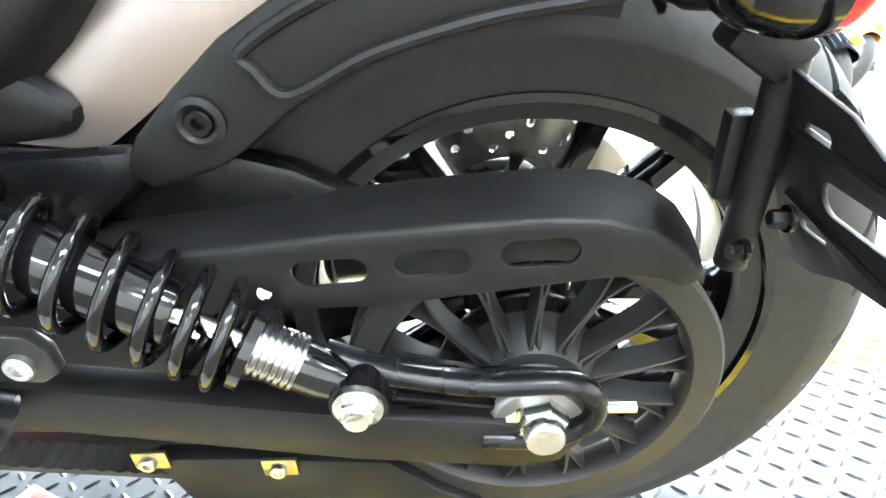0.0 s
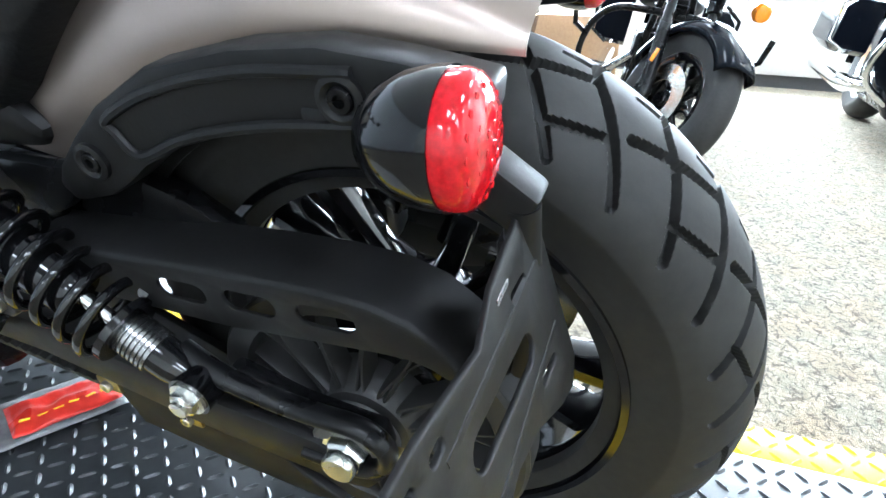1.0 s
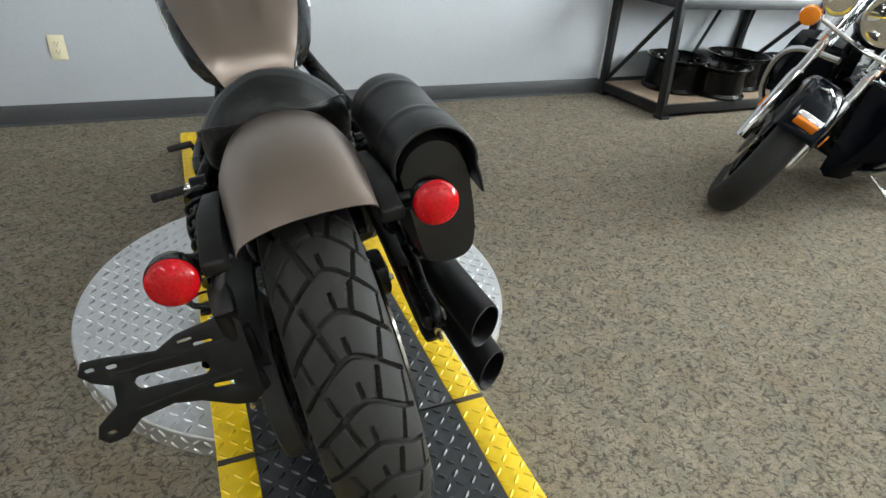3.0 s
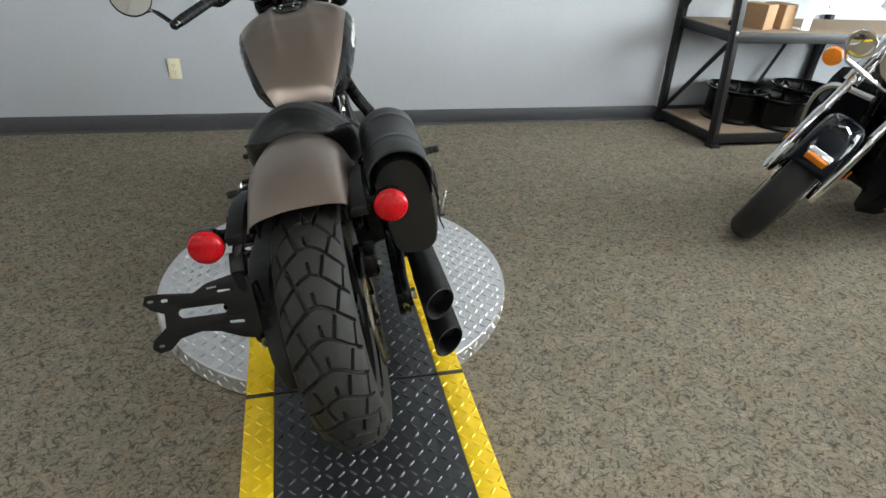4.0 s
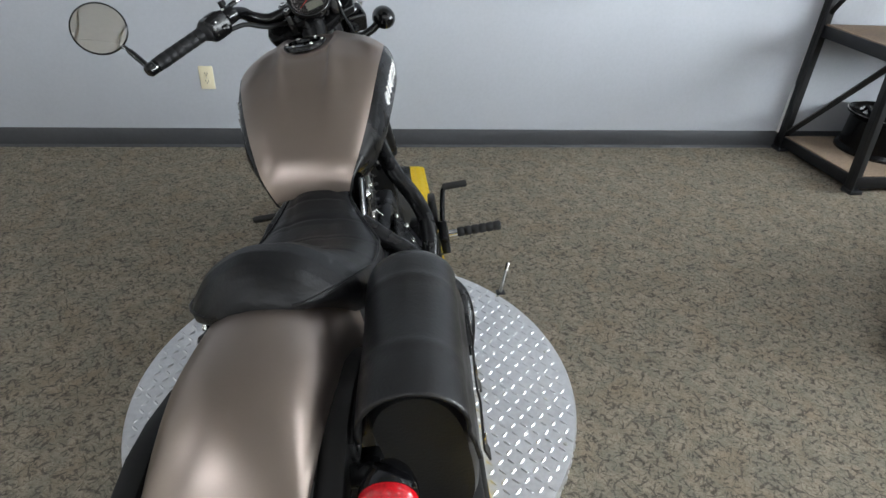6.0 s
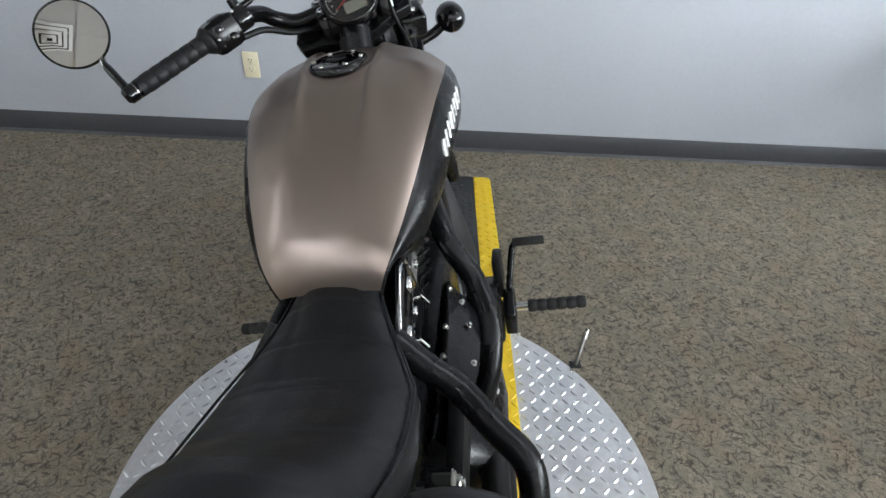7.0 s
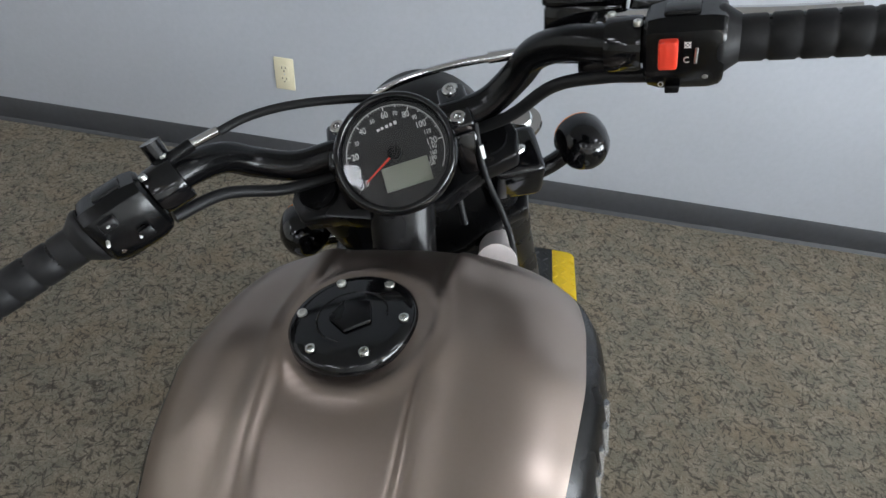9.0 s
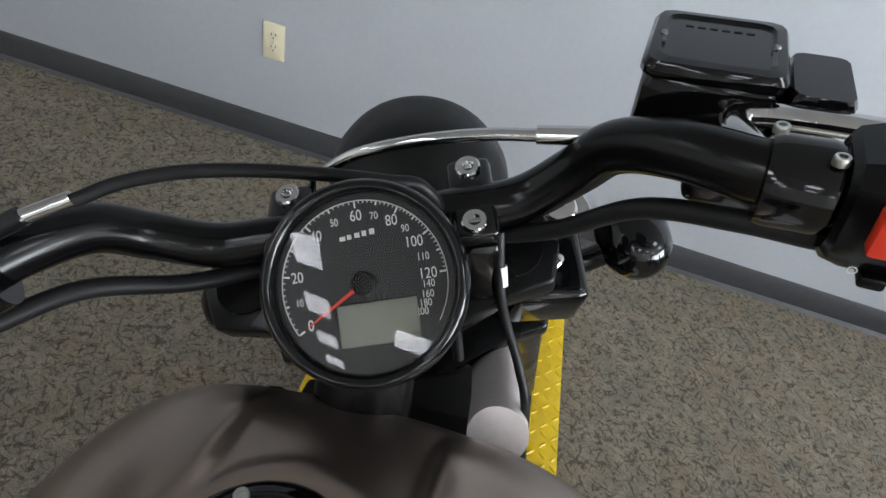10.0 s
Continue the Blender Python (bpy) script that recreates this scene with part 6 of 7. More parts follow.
bar_mirror = handlebar()


def mirror_head():
    # glass centre in the bike's axes, after steering
    b = STEER @ Vector((-0.41, 1.045, 0.992))
    c = Vector((-0.484, 1.031, 1.020)) + FRONT
    n = Vector((0.42, -0.80, 0.42)).normalized()
    bm = bmesh.new()
    tube(bm, smooth_path([b, b.lerp(c, 0.5) + Vector((0.006, 0, -0.004)), c + Vector((0.032, 0.005, -0.051))], 6), [0.0075] * 6 + [0.0055] * 7, 10)
    part("mirror_stem", bm, GLOSS, bar_mirror)
    bm = bmesh.new()
    lathe(bm, [(0.060, 0.002), (0.0625, 0.003), (0.064, 0.0), (0.062, -0.008), (0.044, -0.016), (0, -0.019)], c, n, 56)
    part("mirror_shell", bm, GLOSS, bar_mirror)
    bm = bmesh.new()
    lathe(bm, [(0.061, 0.0008), (0.04, 0.0018), (0.02, 0.0024), (0, 0.0026)], c, n, 48)
    part("mirror_glass", bm, MIRROR, bar_mirror, "round mirror glass")


mirror_head()


def instrument():
    n = Vector((0, -0.72, 0.69)).normalized()
    u = Vector((0, 0.69, 0.72))
    c = Vector((0.010, 1.158, 0.971))
    F = Matrix.Translation(c) @ Matrix((( 1, 0, 0), u[:], n[:])).transposed().to_4x4()
    G = STEER @ F
    bm = bmesh.new()
    lathe(bm, [(0, -0.045), (0.030, -0.043), (0.046, -0.030), (0.054, -0.012), (0.0575, 0.004), (0.0577, 0.008), (0.0568, 0.0115), (0.0552, 0.0138), (0.0535, 0.0146), (0.0518, 0.0142), (0.0503, 0.0126), (0.0496, 0.009), (0.0494, 0.006), (0.0, 0.006)], n=72)
    g = part("speedometer", bm, GLOSS, bike, "round black speedometer with white numerals", m=G)
    bm = bmesh.new()
    lathe(bm, [(0.0, 0.0066), (0.0492, 0.0066)], n=64)
    part("dial", bm, DIAL, g, m=G)

    def at(deg, r):
        a = radians(deg)
        return Vector((-math.sin(a) * r, math.cos(a) * r, 0))

    # scale: 0 at the lower left, clockwise to 200 at the lower right
    def angle(v):
        return interp(v, [0, 20, 40, 60, 80, 100, 120, 140, 160, 180, 200], [121, 78, 39, 0, -31, -58, -89, -98, -107, -115, -123])

    bm = bmesh.new()
    for k in range(0, 61):
        v = k * 2
        r0 = 0.0415 if v % 20 == 0 else (0.0432 if v % 10 == 0 else 0.0440)
        a, b = at(angle(v), r0), at(angle(v), 0.0452)
        t = (b - a).cross(Vector((0, 0, 1))).normalized() * (0.0005 if v % 10 == 0 else 0.00028)
        vs = [bm.verts.new(p + Vector((0, 0, 0.0071))) for p in (a - t, a + t, b + t, b - t)]
        bm.faces.new(vs)
    part("scale_marks", bm, WHITEINK, g, m=G)
    bm = bmesh.new()
    tube(bm, [at(q, 0.0456) + Vector((0, 0, 0.0071)) for q in np.linspace(121, -123, 90)], 0.00028, 5)
    part("scale_arc", bm, WHITEINK, g, m=G)
    for v in (0, 10, 20, 30, 40, 50, 60, 70, 80, 90, 100, 110, 120, 140, 160, 180, 200):
        big = v % 20 == 0 and v <= 120
        cu = bpy.data.curves.new("numeral", "FONT")
        cu.body, cu.align_x, cu.align_y = str(v), "CENTER", "CENTER"
        cu.size = 0.0085 if big else 0.0058
        cu.extrude = 0.0001
        ob = new("numeral", cu)
        p = at(angle(v), 0.0372 if v < 100 else 0.0352)
        ob.parent = g
        ob.matrix_basis = G @ Matrix.Translation(p + Vector((0, 0, 0.0073))) @ Matrix.Diagonal((0.8, 1, 1, 1))
        cu.materials.append(WHITEINK)
    bm = bmesh.new()
    box(bm, (-0.0165, -0.0335, 0.0066), (0.0275, -0.0105, 0.0078), 0.0008)
    part("display", bm, LCD, g, "grey-green blank display", m=G)
    bm = bmesh.new()
    lathe(bm, [(0.0065, 0.0066), (0.0065, 0.0105), (0.0055, 0.0115), (0, 0.0115)], n=24)
    part("needle_hub", bm, SATIN, g, m=G)
    bm = bmesh.new()
    a, b = at(121, 0.005), at(121, 0.0375)
    t = (b - a).cross(Vector((0, 0, 1))).normalized()
    vs = [bm.verts.new(p + Vector((0, 0, 0.0098))) for p in (a - t * 0.0011, a + t * 0.0011, b + t * 0.0004, b - t * 0.0004)]
    bm.faces.new(vs)
    part("needle", bm, REDPLASTIC, g, "thin red needle at zero", m=G)
    bm = bmesh.new()
    for k, w in enumerate((0.004, 0.003, 0.0035, 0.003, 0.0035)):
        box(bm, (-0.0105 + 0.0042 * k, 0.0245 + 0.0004 * k, 0.0068), (-0.0105 + 0.0042 * k + w * 0.8, 0.0268 + 0.0006 * k, 0.0072))
    part("script_bars", bm, WHITEINK, g, m=G)
    bm = bmesh.new()
    lathe(bm, [(0.0505 * k / 12, 0.0138 - 0.0037 * (k / 12) ** 2) for k in range(13)], n=64)
    cover = part("cover_glass", bm, cover_glass_material(), g, "clear cover glass", m=G)
    cover.visible_shadow = False
    # bracket to the bar
    bm = bmesh.new()
    box(bm, (-0.05, 1.170, 0.915), (0.05, 1.215, 0.945), 0.008)
    part("speedometer_bracket", bm, SATIN, bike, "black instrument bracket", m=STEER)


instrument()


def front_signal(s):
    c = Vector((0.215 if s > 0 else -0.174, 1.352, 0.812))
    d = Vector((0, 1, 0))
    bm = bmesh.new()
    lathe(bm, [(0, -0.046), (0.012, -0.045), (0.023, -0.037), (0.031, -0.023), (0.034, -0.004), (0.034, 0.010), (0.032, 0.012)], c, d, 32)
    h = part("turn_signal", bm, GLOSS, bike, "gloss black bullet turn signal with amber lens", m=STEER)
    bm = bmesh.new()
    lathe(bm, [(0.0335, 0.006), (0.033, 0.014), (0.022, 0.023), (0, 0.026)], c, d, 32)
    part("amber_lens", bm, AMBER, h, "amber lens", m=STEER)
    bm = bmesh.new()
    tube(bm, smooth_path([c + Vector((-s * 0.026, -0.008, -0.008)), (s * 0.165, 1.345, 0.795), (s * 0.120, 1.34, 0.79)], 6), 0.012, 12)
    part("signal_stalk", bm, GLOSS, h, m=STEER)


for side in (-1, 1):
    front_signal(side)


def cables():
    def run(name, pts, r, mat, label):
        bm = bmesh.new()
        tube(bm, smooth_path([Vector(p) + FRONT for p in pts], 8), r, 10)
        part(name, bm, mat, bike, label)
    S = lambda p: tuple(STEER @ Vector(p) - FRONT)
    run("clutch_cable", [(-0.150, 1.142, 1.010), (-0.133, 1.158, 1.014), (-0.110, 1.172, 1.016), (-0.084, 1.183, 1.016), (-0.056, 1.195, 1.013), (-0.027, 1.207, 1.008), (0.002, 1.221, 1.000), (0.022, 1.233, 0.990), (0.035, 1.24, 0.95), (0.05, 1.22, 0.85)], 0.0042, GRIP, "black clutch cable")
    run("cable_ferrule", [(-0.170, 1.126, 1.007), (-0.150, 1.142, 1.012)], 0.0045, CHROME, "bright cable ferrule")
    run("cable_adjuster", [(-0.170, 1.126, 1.007), (-0.198, 1.100, 0.996)], 0.0062, SATIN, "black cable adjuster")
    run("brake_hose", [(0.114, 1.277, 1.018), (0.085, 1.273, 1.016), (0.050, 1.271, 1.012), (0.008, 1.265, 1.004), (-0.033, 1.261, 0.990), (-0.060, 1.262, 0.970), (-0.082, 1.272, 0.940), (-0.09, 1.28, 0.80)], 0.0042, CHROME, "braided steel brake hose")
    run("hose_fitting", [(0.116, 1.2775, 1.018), (0.082, 1.273, 1.016)], 0.006, CHROME, "bright hose fitting")
    run("cable_tag", [(0.0745, 1.226, 0.945), (0.0770, 1.222, 0.932)], 0.0038, WHITEINK, "small white cable connector")
    for s in (-1, 1):
        run("wiring_loom", ([S((0.270, 1.112, 0.984)), S((0.235, 1.130, 0.984))] if s > 0 else []) + [S((s * 0.205, 1.150, 0.985)), S((s * 0.165, 1.183, 0.976)), S((s * 0.12, 1.212, 0.946)), S((s * 0.06, 1.238, 0.930)), S((0.0, 1.25, 0.915))], 0.0062, GRIP, "black sheathed wiring loom")
    run("throttle_cable", [(0.070, 1.235, 0.965), (0.076, 1.220, 0.93), (0.083, 1.218, 0.90), (0.096, 1.208, 0.87), (0.106, 1.197, 0.83), (0.11, 1.19, 0.70)], 0.0035, GRIP, "thin black cable")


cables()


# ---- steel rack by the wall ----
def storage_rack():
    x0, x1, y0, y1, top = 2.521, 4.75, 1.891, 2.44, 1.75
    e = empty("storage_rack", pose(0, 0, 0), "black steel workshop rack with chipboard shelves against the wall", "storage rack")

    def put(name, bm, mat, parent, label="", angle=43):
        # the near end of the rack has been knocked a little out of square
        for v in bm.verts:
            if v.co.x < 3.0:
                k = (v.co.y - y0) / (y1 - y0)
                v.co.x += (1 - k) * (0.008 - 0.095 * v.co.z) + k * (-0.052 - 0.025 * v.co.z)
        return part(name, bm, mat, parent, label, angle)

    for x in (x0, 3.66, x1):
        for y in (y0, y1):
            bm = bmesh.new()
            box(bm, (x - 0.028, y - 0.004, 0.0), (x + 0.028, y + 0.004, top), 0.001)
            box(bm, (x - 0.028 if y > 2 else x - 0.028, y - 0.028, 0.0), (x - 0.020, y + 0.028, top), 0.001)
            put("post", bm, RACKSTEEL, e)
            bm = bmesh.new()
            box(bm, (x - 0.034, y - 0.034, 0.0), (x + 0.034, y + 0.034, 0.022), 0.003)
            put("post_foot", bm, RACKGREY, e)
    for z in (0.075, 0.707, 1.50):
        bm = bmesh.new()
        box(bm, (x0, y0 + 0.01, z), (x1, y1 - 0.01, z + 0.014))
        put("shelf_board", bm, PARTICLE, e, "worn chipboard shelf")
        for y in (y0, y1):
            bm = bmesh.new()
            box(bm, (x0 - 0.02, y - 0.008, z - 0.05), (x1 + 0.02, y + 0.008, z + 0.012), 0.003)
            put("shelf_beam", bm, RACKGREY if z > 0.5 else RACKSTEEL, e)
        for x in (x0, x1):
            bm = bmesh.new()
            box(bm, (x - 0.012, y0, z - 0.05), (x + 0.012, y1, z + 0.010), 0.003)
            put("shelf_end", bm, RACKGREY if z > 0.5 else RACKSTEEL, e)
    for x in (x0, 3.66):
        for z0, z1, y_a, y_b in ((0.10, 0.70, y1, y0), (0.78, 1.46, y1, y0)):
            bm = bmesh.new()
            tube(bm, [(x + 0.01, y_a, z0), (x + 0.01, y_b, z1)], 0.017, 4)
            put("end_brace", bm, RACKSTEEL, e, angle=20)
    for xa, xb in ((3.12, 3.40), (3.58, 3.70)):
        bm = bmesh.new()
        tube(bm, [(xa, y1 - 0.02, 0.10), (xb, y1 - 0.02, 0.70)], 0.016, 4)
        put("back_brace", bm, RACKSTEEL, e, angle=20)
    for x in (x0, 3.66, x1):
        bm = bmesh.new()
        hexbolt(bm, (x, y0 - 0.008, 0.715), (0, -1, 0), 0.010, 0.006)
        put("rack_bolt", bm, ZINC, e)


storage_rack()


def spare_wheel(x, y, z, tall, r):
    e = empty("loose_wheel", pose(x, y, z), "gloss black cast wheel lying flat on the rack's lower shelf", "spare wheel", "spare wheels on the rack")
    bm = bmesh.new()
    lathe(bm, [(r - 0.03, 0.0), (r, 0.0), (r, 0.012), (r - 0.02, 0.03), (r - 0.024, tall - 0.03), (r, tall - 0.012), (r, tall), (r - 0.006, tall), (r - 0.035, tall - 0.03), (r - 0.038, 0.02)], n=48, closed=True)
    part("rim", bm, BARBLACK, e)
    bm = bmesh.new()
    lathe(bm, [(r + 0.001, tall - 0.001), (r + 0.0035, tall + 0.001), (r - 0.001, tall + 0.002)], n=48, closed=True)
    part("rim_edge", bm, ZINC, e, "bright machined rim edge")
    for k in range(9):
        a = k * math.tau / 9
        bm = bmesh.new()
        tube(bm, [(0.04 * math.cos(a), 0.04 * math.sin(a), tall * 0.62), ((r - 0.02) * math.cos(a + 0.15), (r - 0.02) * math.sin(a + 0.15), tall * 0.9)], [0.014, 0.010], 8)
        part("spoke", bm, GLOSS, e)
    bm = bmesh.new()
    lathe(bm, [(0, tall * 0.75), (0.04, tall * 0.72), (0.045, tall * 0.4), (0, tall * 0.4)], n=24)
    part("hub", bm, GLOSS, e)


for wx, wy, wt, wr in ((2.88, 2.23, 0.215, 0.205), (3.11, 2.05, 0.195, 0.185), (3.42, 2.22, 0.22, 0.21), (3.82, 2.10, 0.20, 0.20), (4.30, 2.14, 0.21, 0.20)):
    spare_wheel(wx, wy, 0.0895, wt, wr)


def carton(x, y, z, size, turn, label, tape=True):
    e = empty("cardboard_box", pose(x, y, z, 0, 0, turn), label, "cardboard box", "cardboard boxes")
    bm = bmesh.new()
    a, b, c = size
    box(bm, (-a / 2, -b / 2, 0), (a / 2, b / 2, c), 0.003)
    part("carton", bm, CARDBOARD, e)
    for s in (-1, 1):
        bm = bmesh.new()
        box(bm, (-a / 2, min(s * 0.002, s * b / 2), c), (a / 2, max(s * 0.002, s * b / 2), c + 0.003), 0.0008)
        part("box_flap", bm, CARDBOARD, e)
    return e


carton(2.715, 2.045, 0.721, (0.115, 0.15, 0.140), 22, "small brown cardboard box on the rack shelf")
carton(2.885, 2.075, 0.721, (0.115, 0.15, 0.140), 14, "small brown cardboard box on the rack shelf")

stand = empty("display_stand", pose(3.035, 1.96, 0.721), "white perforated metal bracket standing on the rack shelf", "metal bracket")
holes = [stadium(0.05 + 0.045 * i, 0.14 + 0.045 * j, 0.016, 0.013, 5, 1.2) for i in range(6) for j in range(4)]
bm = bmesh.new()
plate(bm, [(-0.06, 0.0), (0.005, 0.0), (0.005, 0.10), (0.33, 0.10), (0.33, 0.36), (-0.06, 0.36)], holes, lambda u, v, w: (u, w, v), 0.004, 0.001)
part("perforated_plate", bm, TRIM, stand)
bm = bmesh.new()
box(bm, (-0.06, 0.0, 0.0), (0.0, 0.12, 0.004), 0.001)
part("foot", bm, TRIM, stand)

damper = empty("spare_shock", pose(2.590, 2.115, 0.7245, 0, -8, 0), "chrome shock leaning upright on the rack shelf", "spare shock")
bm = bmesh.new()
lathe(bm, [(0, 0.0), (0.018, 0.0), (0.02, 0.01), (0.014, 0.03), (0, 0.03)], n=20)
part("mount_eye", bm, GLOSS, damper)
bm = bmesh.new()
lathe(bm, [(0, 0.03), (0.012, 0.03), (0.012, 0.18), (0.017, 0.19), (0.017, 0.34), (0, 0.34)], n=20)
part("tube", bm, CHROME, damper)

# large carton and low shelf behind the parked motorcycles
carton(4.55, 0.55, 0.0, (0.75, 1.25, 0.50), 4, "large brown cardboard carton on the floor below the window")
counter = empty("low_counter", pose(5.12, -1.6, 0), "low cream window ledge cabinet", "cabinet")
bm = bmesh.new()
box(bm, (-0.25, -1.6, 0.10), (0.25, 1.35, 0.66), 0.004)
part("body", bm, WALL_WHITE, counter)
bm = bmesh.new()
box(bm, (-0.22, -1.58, 0.0), (0.24, 1.33, 0.10))
part("plinth", bm, RUBBERBASE, counter, "dark recessed plinth")
bm = bmesh.new()
box(bm, (-0.27, -1.62, 0.66), (0.25, 1.37, 0.69), 0.004)
part("ledge", bm, TRIM, counter)


# ---- the parked motorcycles ----
def parked_bike(x, y, turn, label, fork=CHROME, wheel=GLOSS, paint=FARBLACK, lowers=True, guard=CHROME, lamps=True, fairing=False, steer=36):
    """Origin at the front tyre's foot, y ahead."""
    e = empty("parked_motorcycle", pose(x, y, 0.0, 0, -9, turn), label, "motorcycle", "parked motorcycles")
    hub = Vector((0, 0, 0.315))
    rk = Vector((0, -math.sin(radians(28)), math.cos(radians(28))))
    hd = Vector((0, -0.40, 0.93))
    S = Matrix.Translation(hd) @ Matrix.Rotation(radians(steer), 4, rk) @ Matrix.Translation(-hd)
    S = Matrix.Translation(-(S @ Vector((0, 0, 0)))) @ S        # keep the tyre's foot at the origin
    X = Vector((1, 0, 0))

    def wheel_set(c, r, half, m, disc, prefix):
        bm = bmesh.new()
        prof = [(r - half * 0.82 + half * 0.82 * math.cos(a), half * math.sin(a)) for a in np.linspace(-math.pi / 2, math.pi / 2, 15)]
        lathe(bm, [(r * 0.64, -half * 0.72)] + prof + [(r * 0.64, half * 0.72)], c, X, 72, closed=True)
        part(prefix + "_tyre", bm, SIDEWALL, e, "black rubber tyre", m=m)
        bm = bmesh.new()
        q = r * 0.64
        lathe(bm, [(q, -half * 0.74), (q + 0.008, -half * 0.70), (q - 0.014, -half * 0.5), (q - 0.02, 0), (q - 0.014, half * 0.5), (q + 0.008, half * 0.70), (q, half * 0.74), (q - 0.03, half * 0.55), (q - 0.034, 0), (q - 0.03, -half * 0.55)], c, X, 64, closed=True)
        rim = part(prefix + "_rim", bm, wheel, e, "cast wheel rim", m=m)
        for k in range(10):
            a = k * math.tau / 10
            d = Vector((0, math.cos(a), math.sin(a)))
            f = Vector((0, -math.sin(a), math.cos(a)))
            bm = bmesh.new()
            tube(bm, [c + d * 0.03, c + d * 0.11 + f * 0.008, c + d * (q - 0.02) + f * 0.02 * (1 if k % 2 else -1)], [0.013, 0.009, 0.010], 8)
            part("spoke", bm, wheel, rim, m=m)
        bm = bmesh.new()
        lathe(bm, [(0, -0.07), (0.03, -0.07), (0.042, -0.05), (0.042, 0.05), (0.03, 0.07), (0, 0.07)], c, X, 28)
        part("hub", bm, wheel, rim, m=m)
        for s in disc:
            bm = bmesh.new()
            lathe(bm, [(0.075, -0.0025), (0.142, -0.0025), (0.142, 0.0025), (0.075, 0.0025)], c + X * s * 0.078, X, 48, closed=True)
            part(prefix + "_brake_disc", bm, DISCSTEEL, e, "steel brake disc", m=m)
            bm = bmesh.new()
            box(bm, (s * 0.078 - 0.022, -0.155, hub.z - 0.02), (s * 0.078 + 0.022, -0.095, hub.z + 0.06), 0.008)
            if prefix == "front":
                part("caliper", bm, SATIN, e, m=m)
            else:
                bm.free()

    wheel_set(hub, 0.315, 0.064, S, (-1, 1), "front")
    wheel_set(Vector((0, -1.62, 0.315)), 0.315, 0.082, None, (), "rear")
    top = hub - Vector((0, 0.05, 0)) + rk * 0.70
    for s in (-1, 1):
        o = X * s * 0.115
        bm = bmesh.new()
        lathe(bm, [(0, -0.035), (0.022, -0.035), (0.028, -0.01), (0.028, 0.26), (0.025, 0.30), (0, 0.30)], hub + o - Vector((0, 0.05, 0)), rk, 22)
        leg = part("fork_leg", bm, fork, e, "telescopic fork leg", m=S)
        bm = bmesh.new()
        lathe(bm, [(0, 0.28), (0.0205, 0.28), (0.0205, 0.44), (0, 0.44)], hub + o - Vector((0, 0.05, 0)), rk, 20)
        part("fork_tube", bm, CHROME if fork is CHROME else SATIN, leg, m=S)
        bm = bmesh.new()
        lathe(bm, [(0, 0.43), (0.033, 0.43), (0.034, 0.52), (0.033, 0.70), (0, 0.70)], hub + o - Vector((0, 0.05, 0)), rk, 22)
        part("fork_cover", bm, fork, leg, m=S)
        bm = bmesh.new()
        box(bm, (s * 0.146, -0.09, 0.42), (s * 0.152, -0.068, 0.475), 0.002, Matrix.Rotation(0, 4, "X"))
        part("side_reflector", bm, AMBER, leg, "amber reflector", m=S)
    # fender
    rows = []
    for a in np.linspace(radians(-75), radians(48), 30):
        rows.append([(0.088 * math.sin(k * math.pi / 2), math.sin(a) * (0.345 - 0.07 * abs(k) ** 3), hub.z + math.cos(a) * (0.345 - 0.07 * abs(k) ** 3)) for k in np.linspace(-1, 1, 17)])
    A = np.array(S)
    P = np.array(rows) @ A[:3, :3].T + A[:3, 3]
    ob = grid_mesh("front_fender", P, paint, e, label="glossy black front fender", angle=60)
    ob.modifiers.new("thickness", "SOLIDIFY").thickness = 0.004
    if lamps:
        mm = S @ Matrix.Translation((0, 0.20, hub.z + 0.285)) @ Matrix.Rotation(radians(-30), 4, "X")
        bm = bmesh.new()
        box(bm, (-0.05, 0.0, -0.028), (0.05, 0.03, 0.03), 0.008, mm)
        fl = part("fender_lamp", bm, CHROME, e, "chrome fender lamp with amber lens")
        bm = bmesh.new()
        box(bm, (-0.044, 0.024, -0.024), (0.044, 0.042, 0.026), 0.006, mm)
        part("amber_lens", bm, AMBER, fl)
        bm = bmesh.new()
        tube(bm, [S @ Vector(p) for p in ((-0.06, 0.03, 0.63), (0, 0.05, 0.67), (0.06, 0.03, 0.63))], 0.006, 8)
        part("fender_trim", bm, CHROME, e, "chrome fender trim")
    # head
    c = Vector((0, -0.14, 0.92))
    fd = Vector((0, 1, -0.03)).normalized()
    bm = bmesh.new()
    lathe(bm, [(0, -0.14), (0.06, -0.12), (0.09, -0.06), (0.098, 0.0), (0.098, 0.03), (0.088, 0.032), (0.03, 0.0), (0, 0.0)], c, fd, 36)
    hl = part("headlight", bm, CHROME if lamps else paint, e, "round headlight", m=S)
    bm = bmesh.new()
    lathe(bm, [(0, 0.04), (0.05, 0.036), (0.088, 0.026)], c, fd, 36)
    part("headlight_lens", bm, MIRROR, hl, "clear headlight lens", m=S)
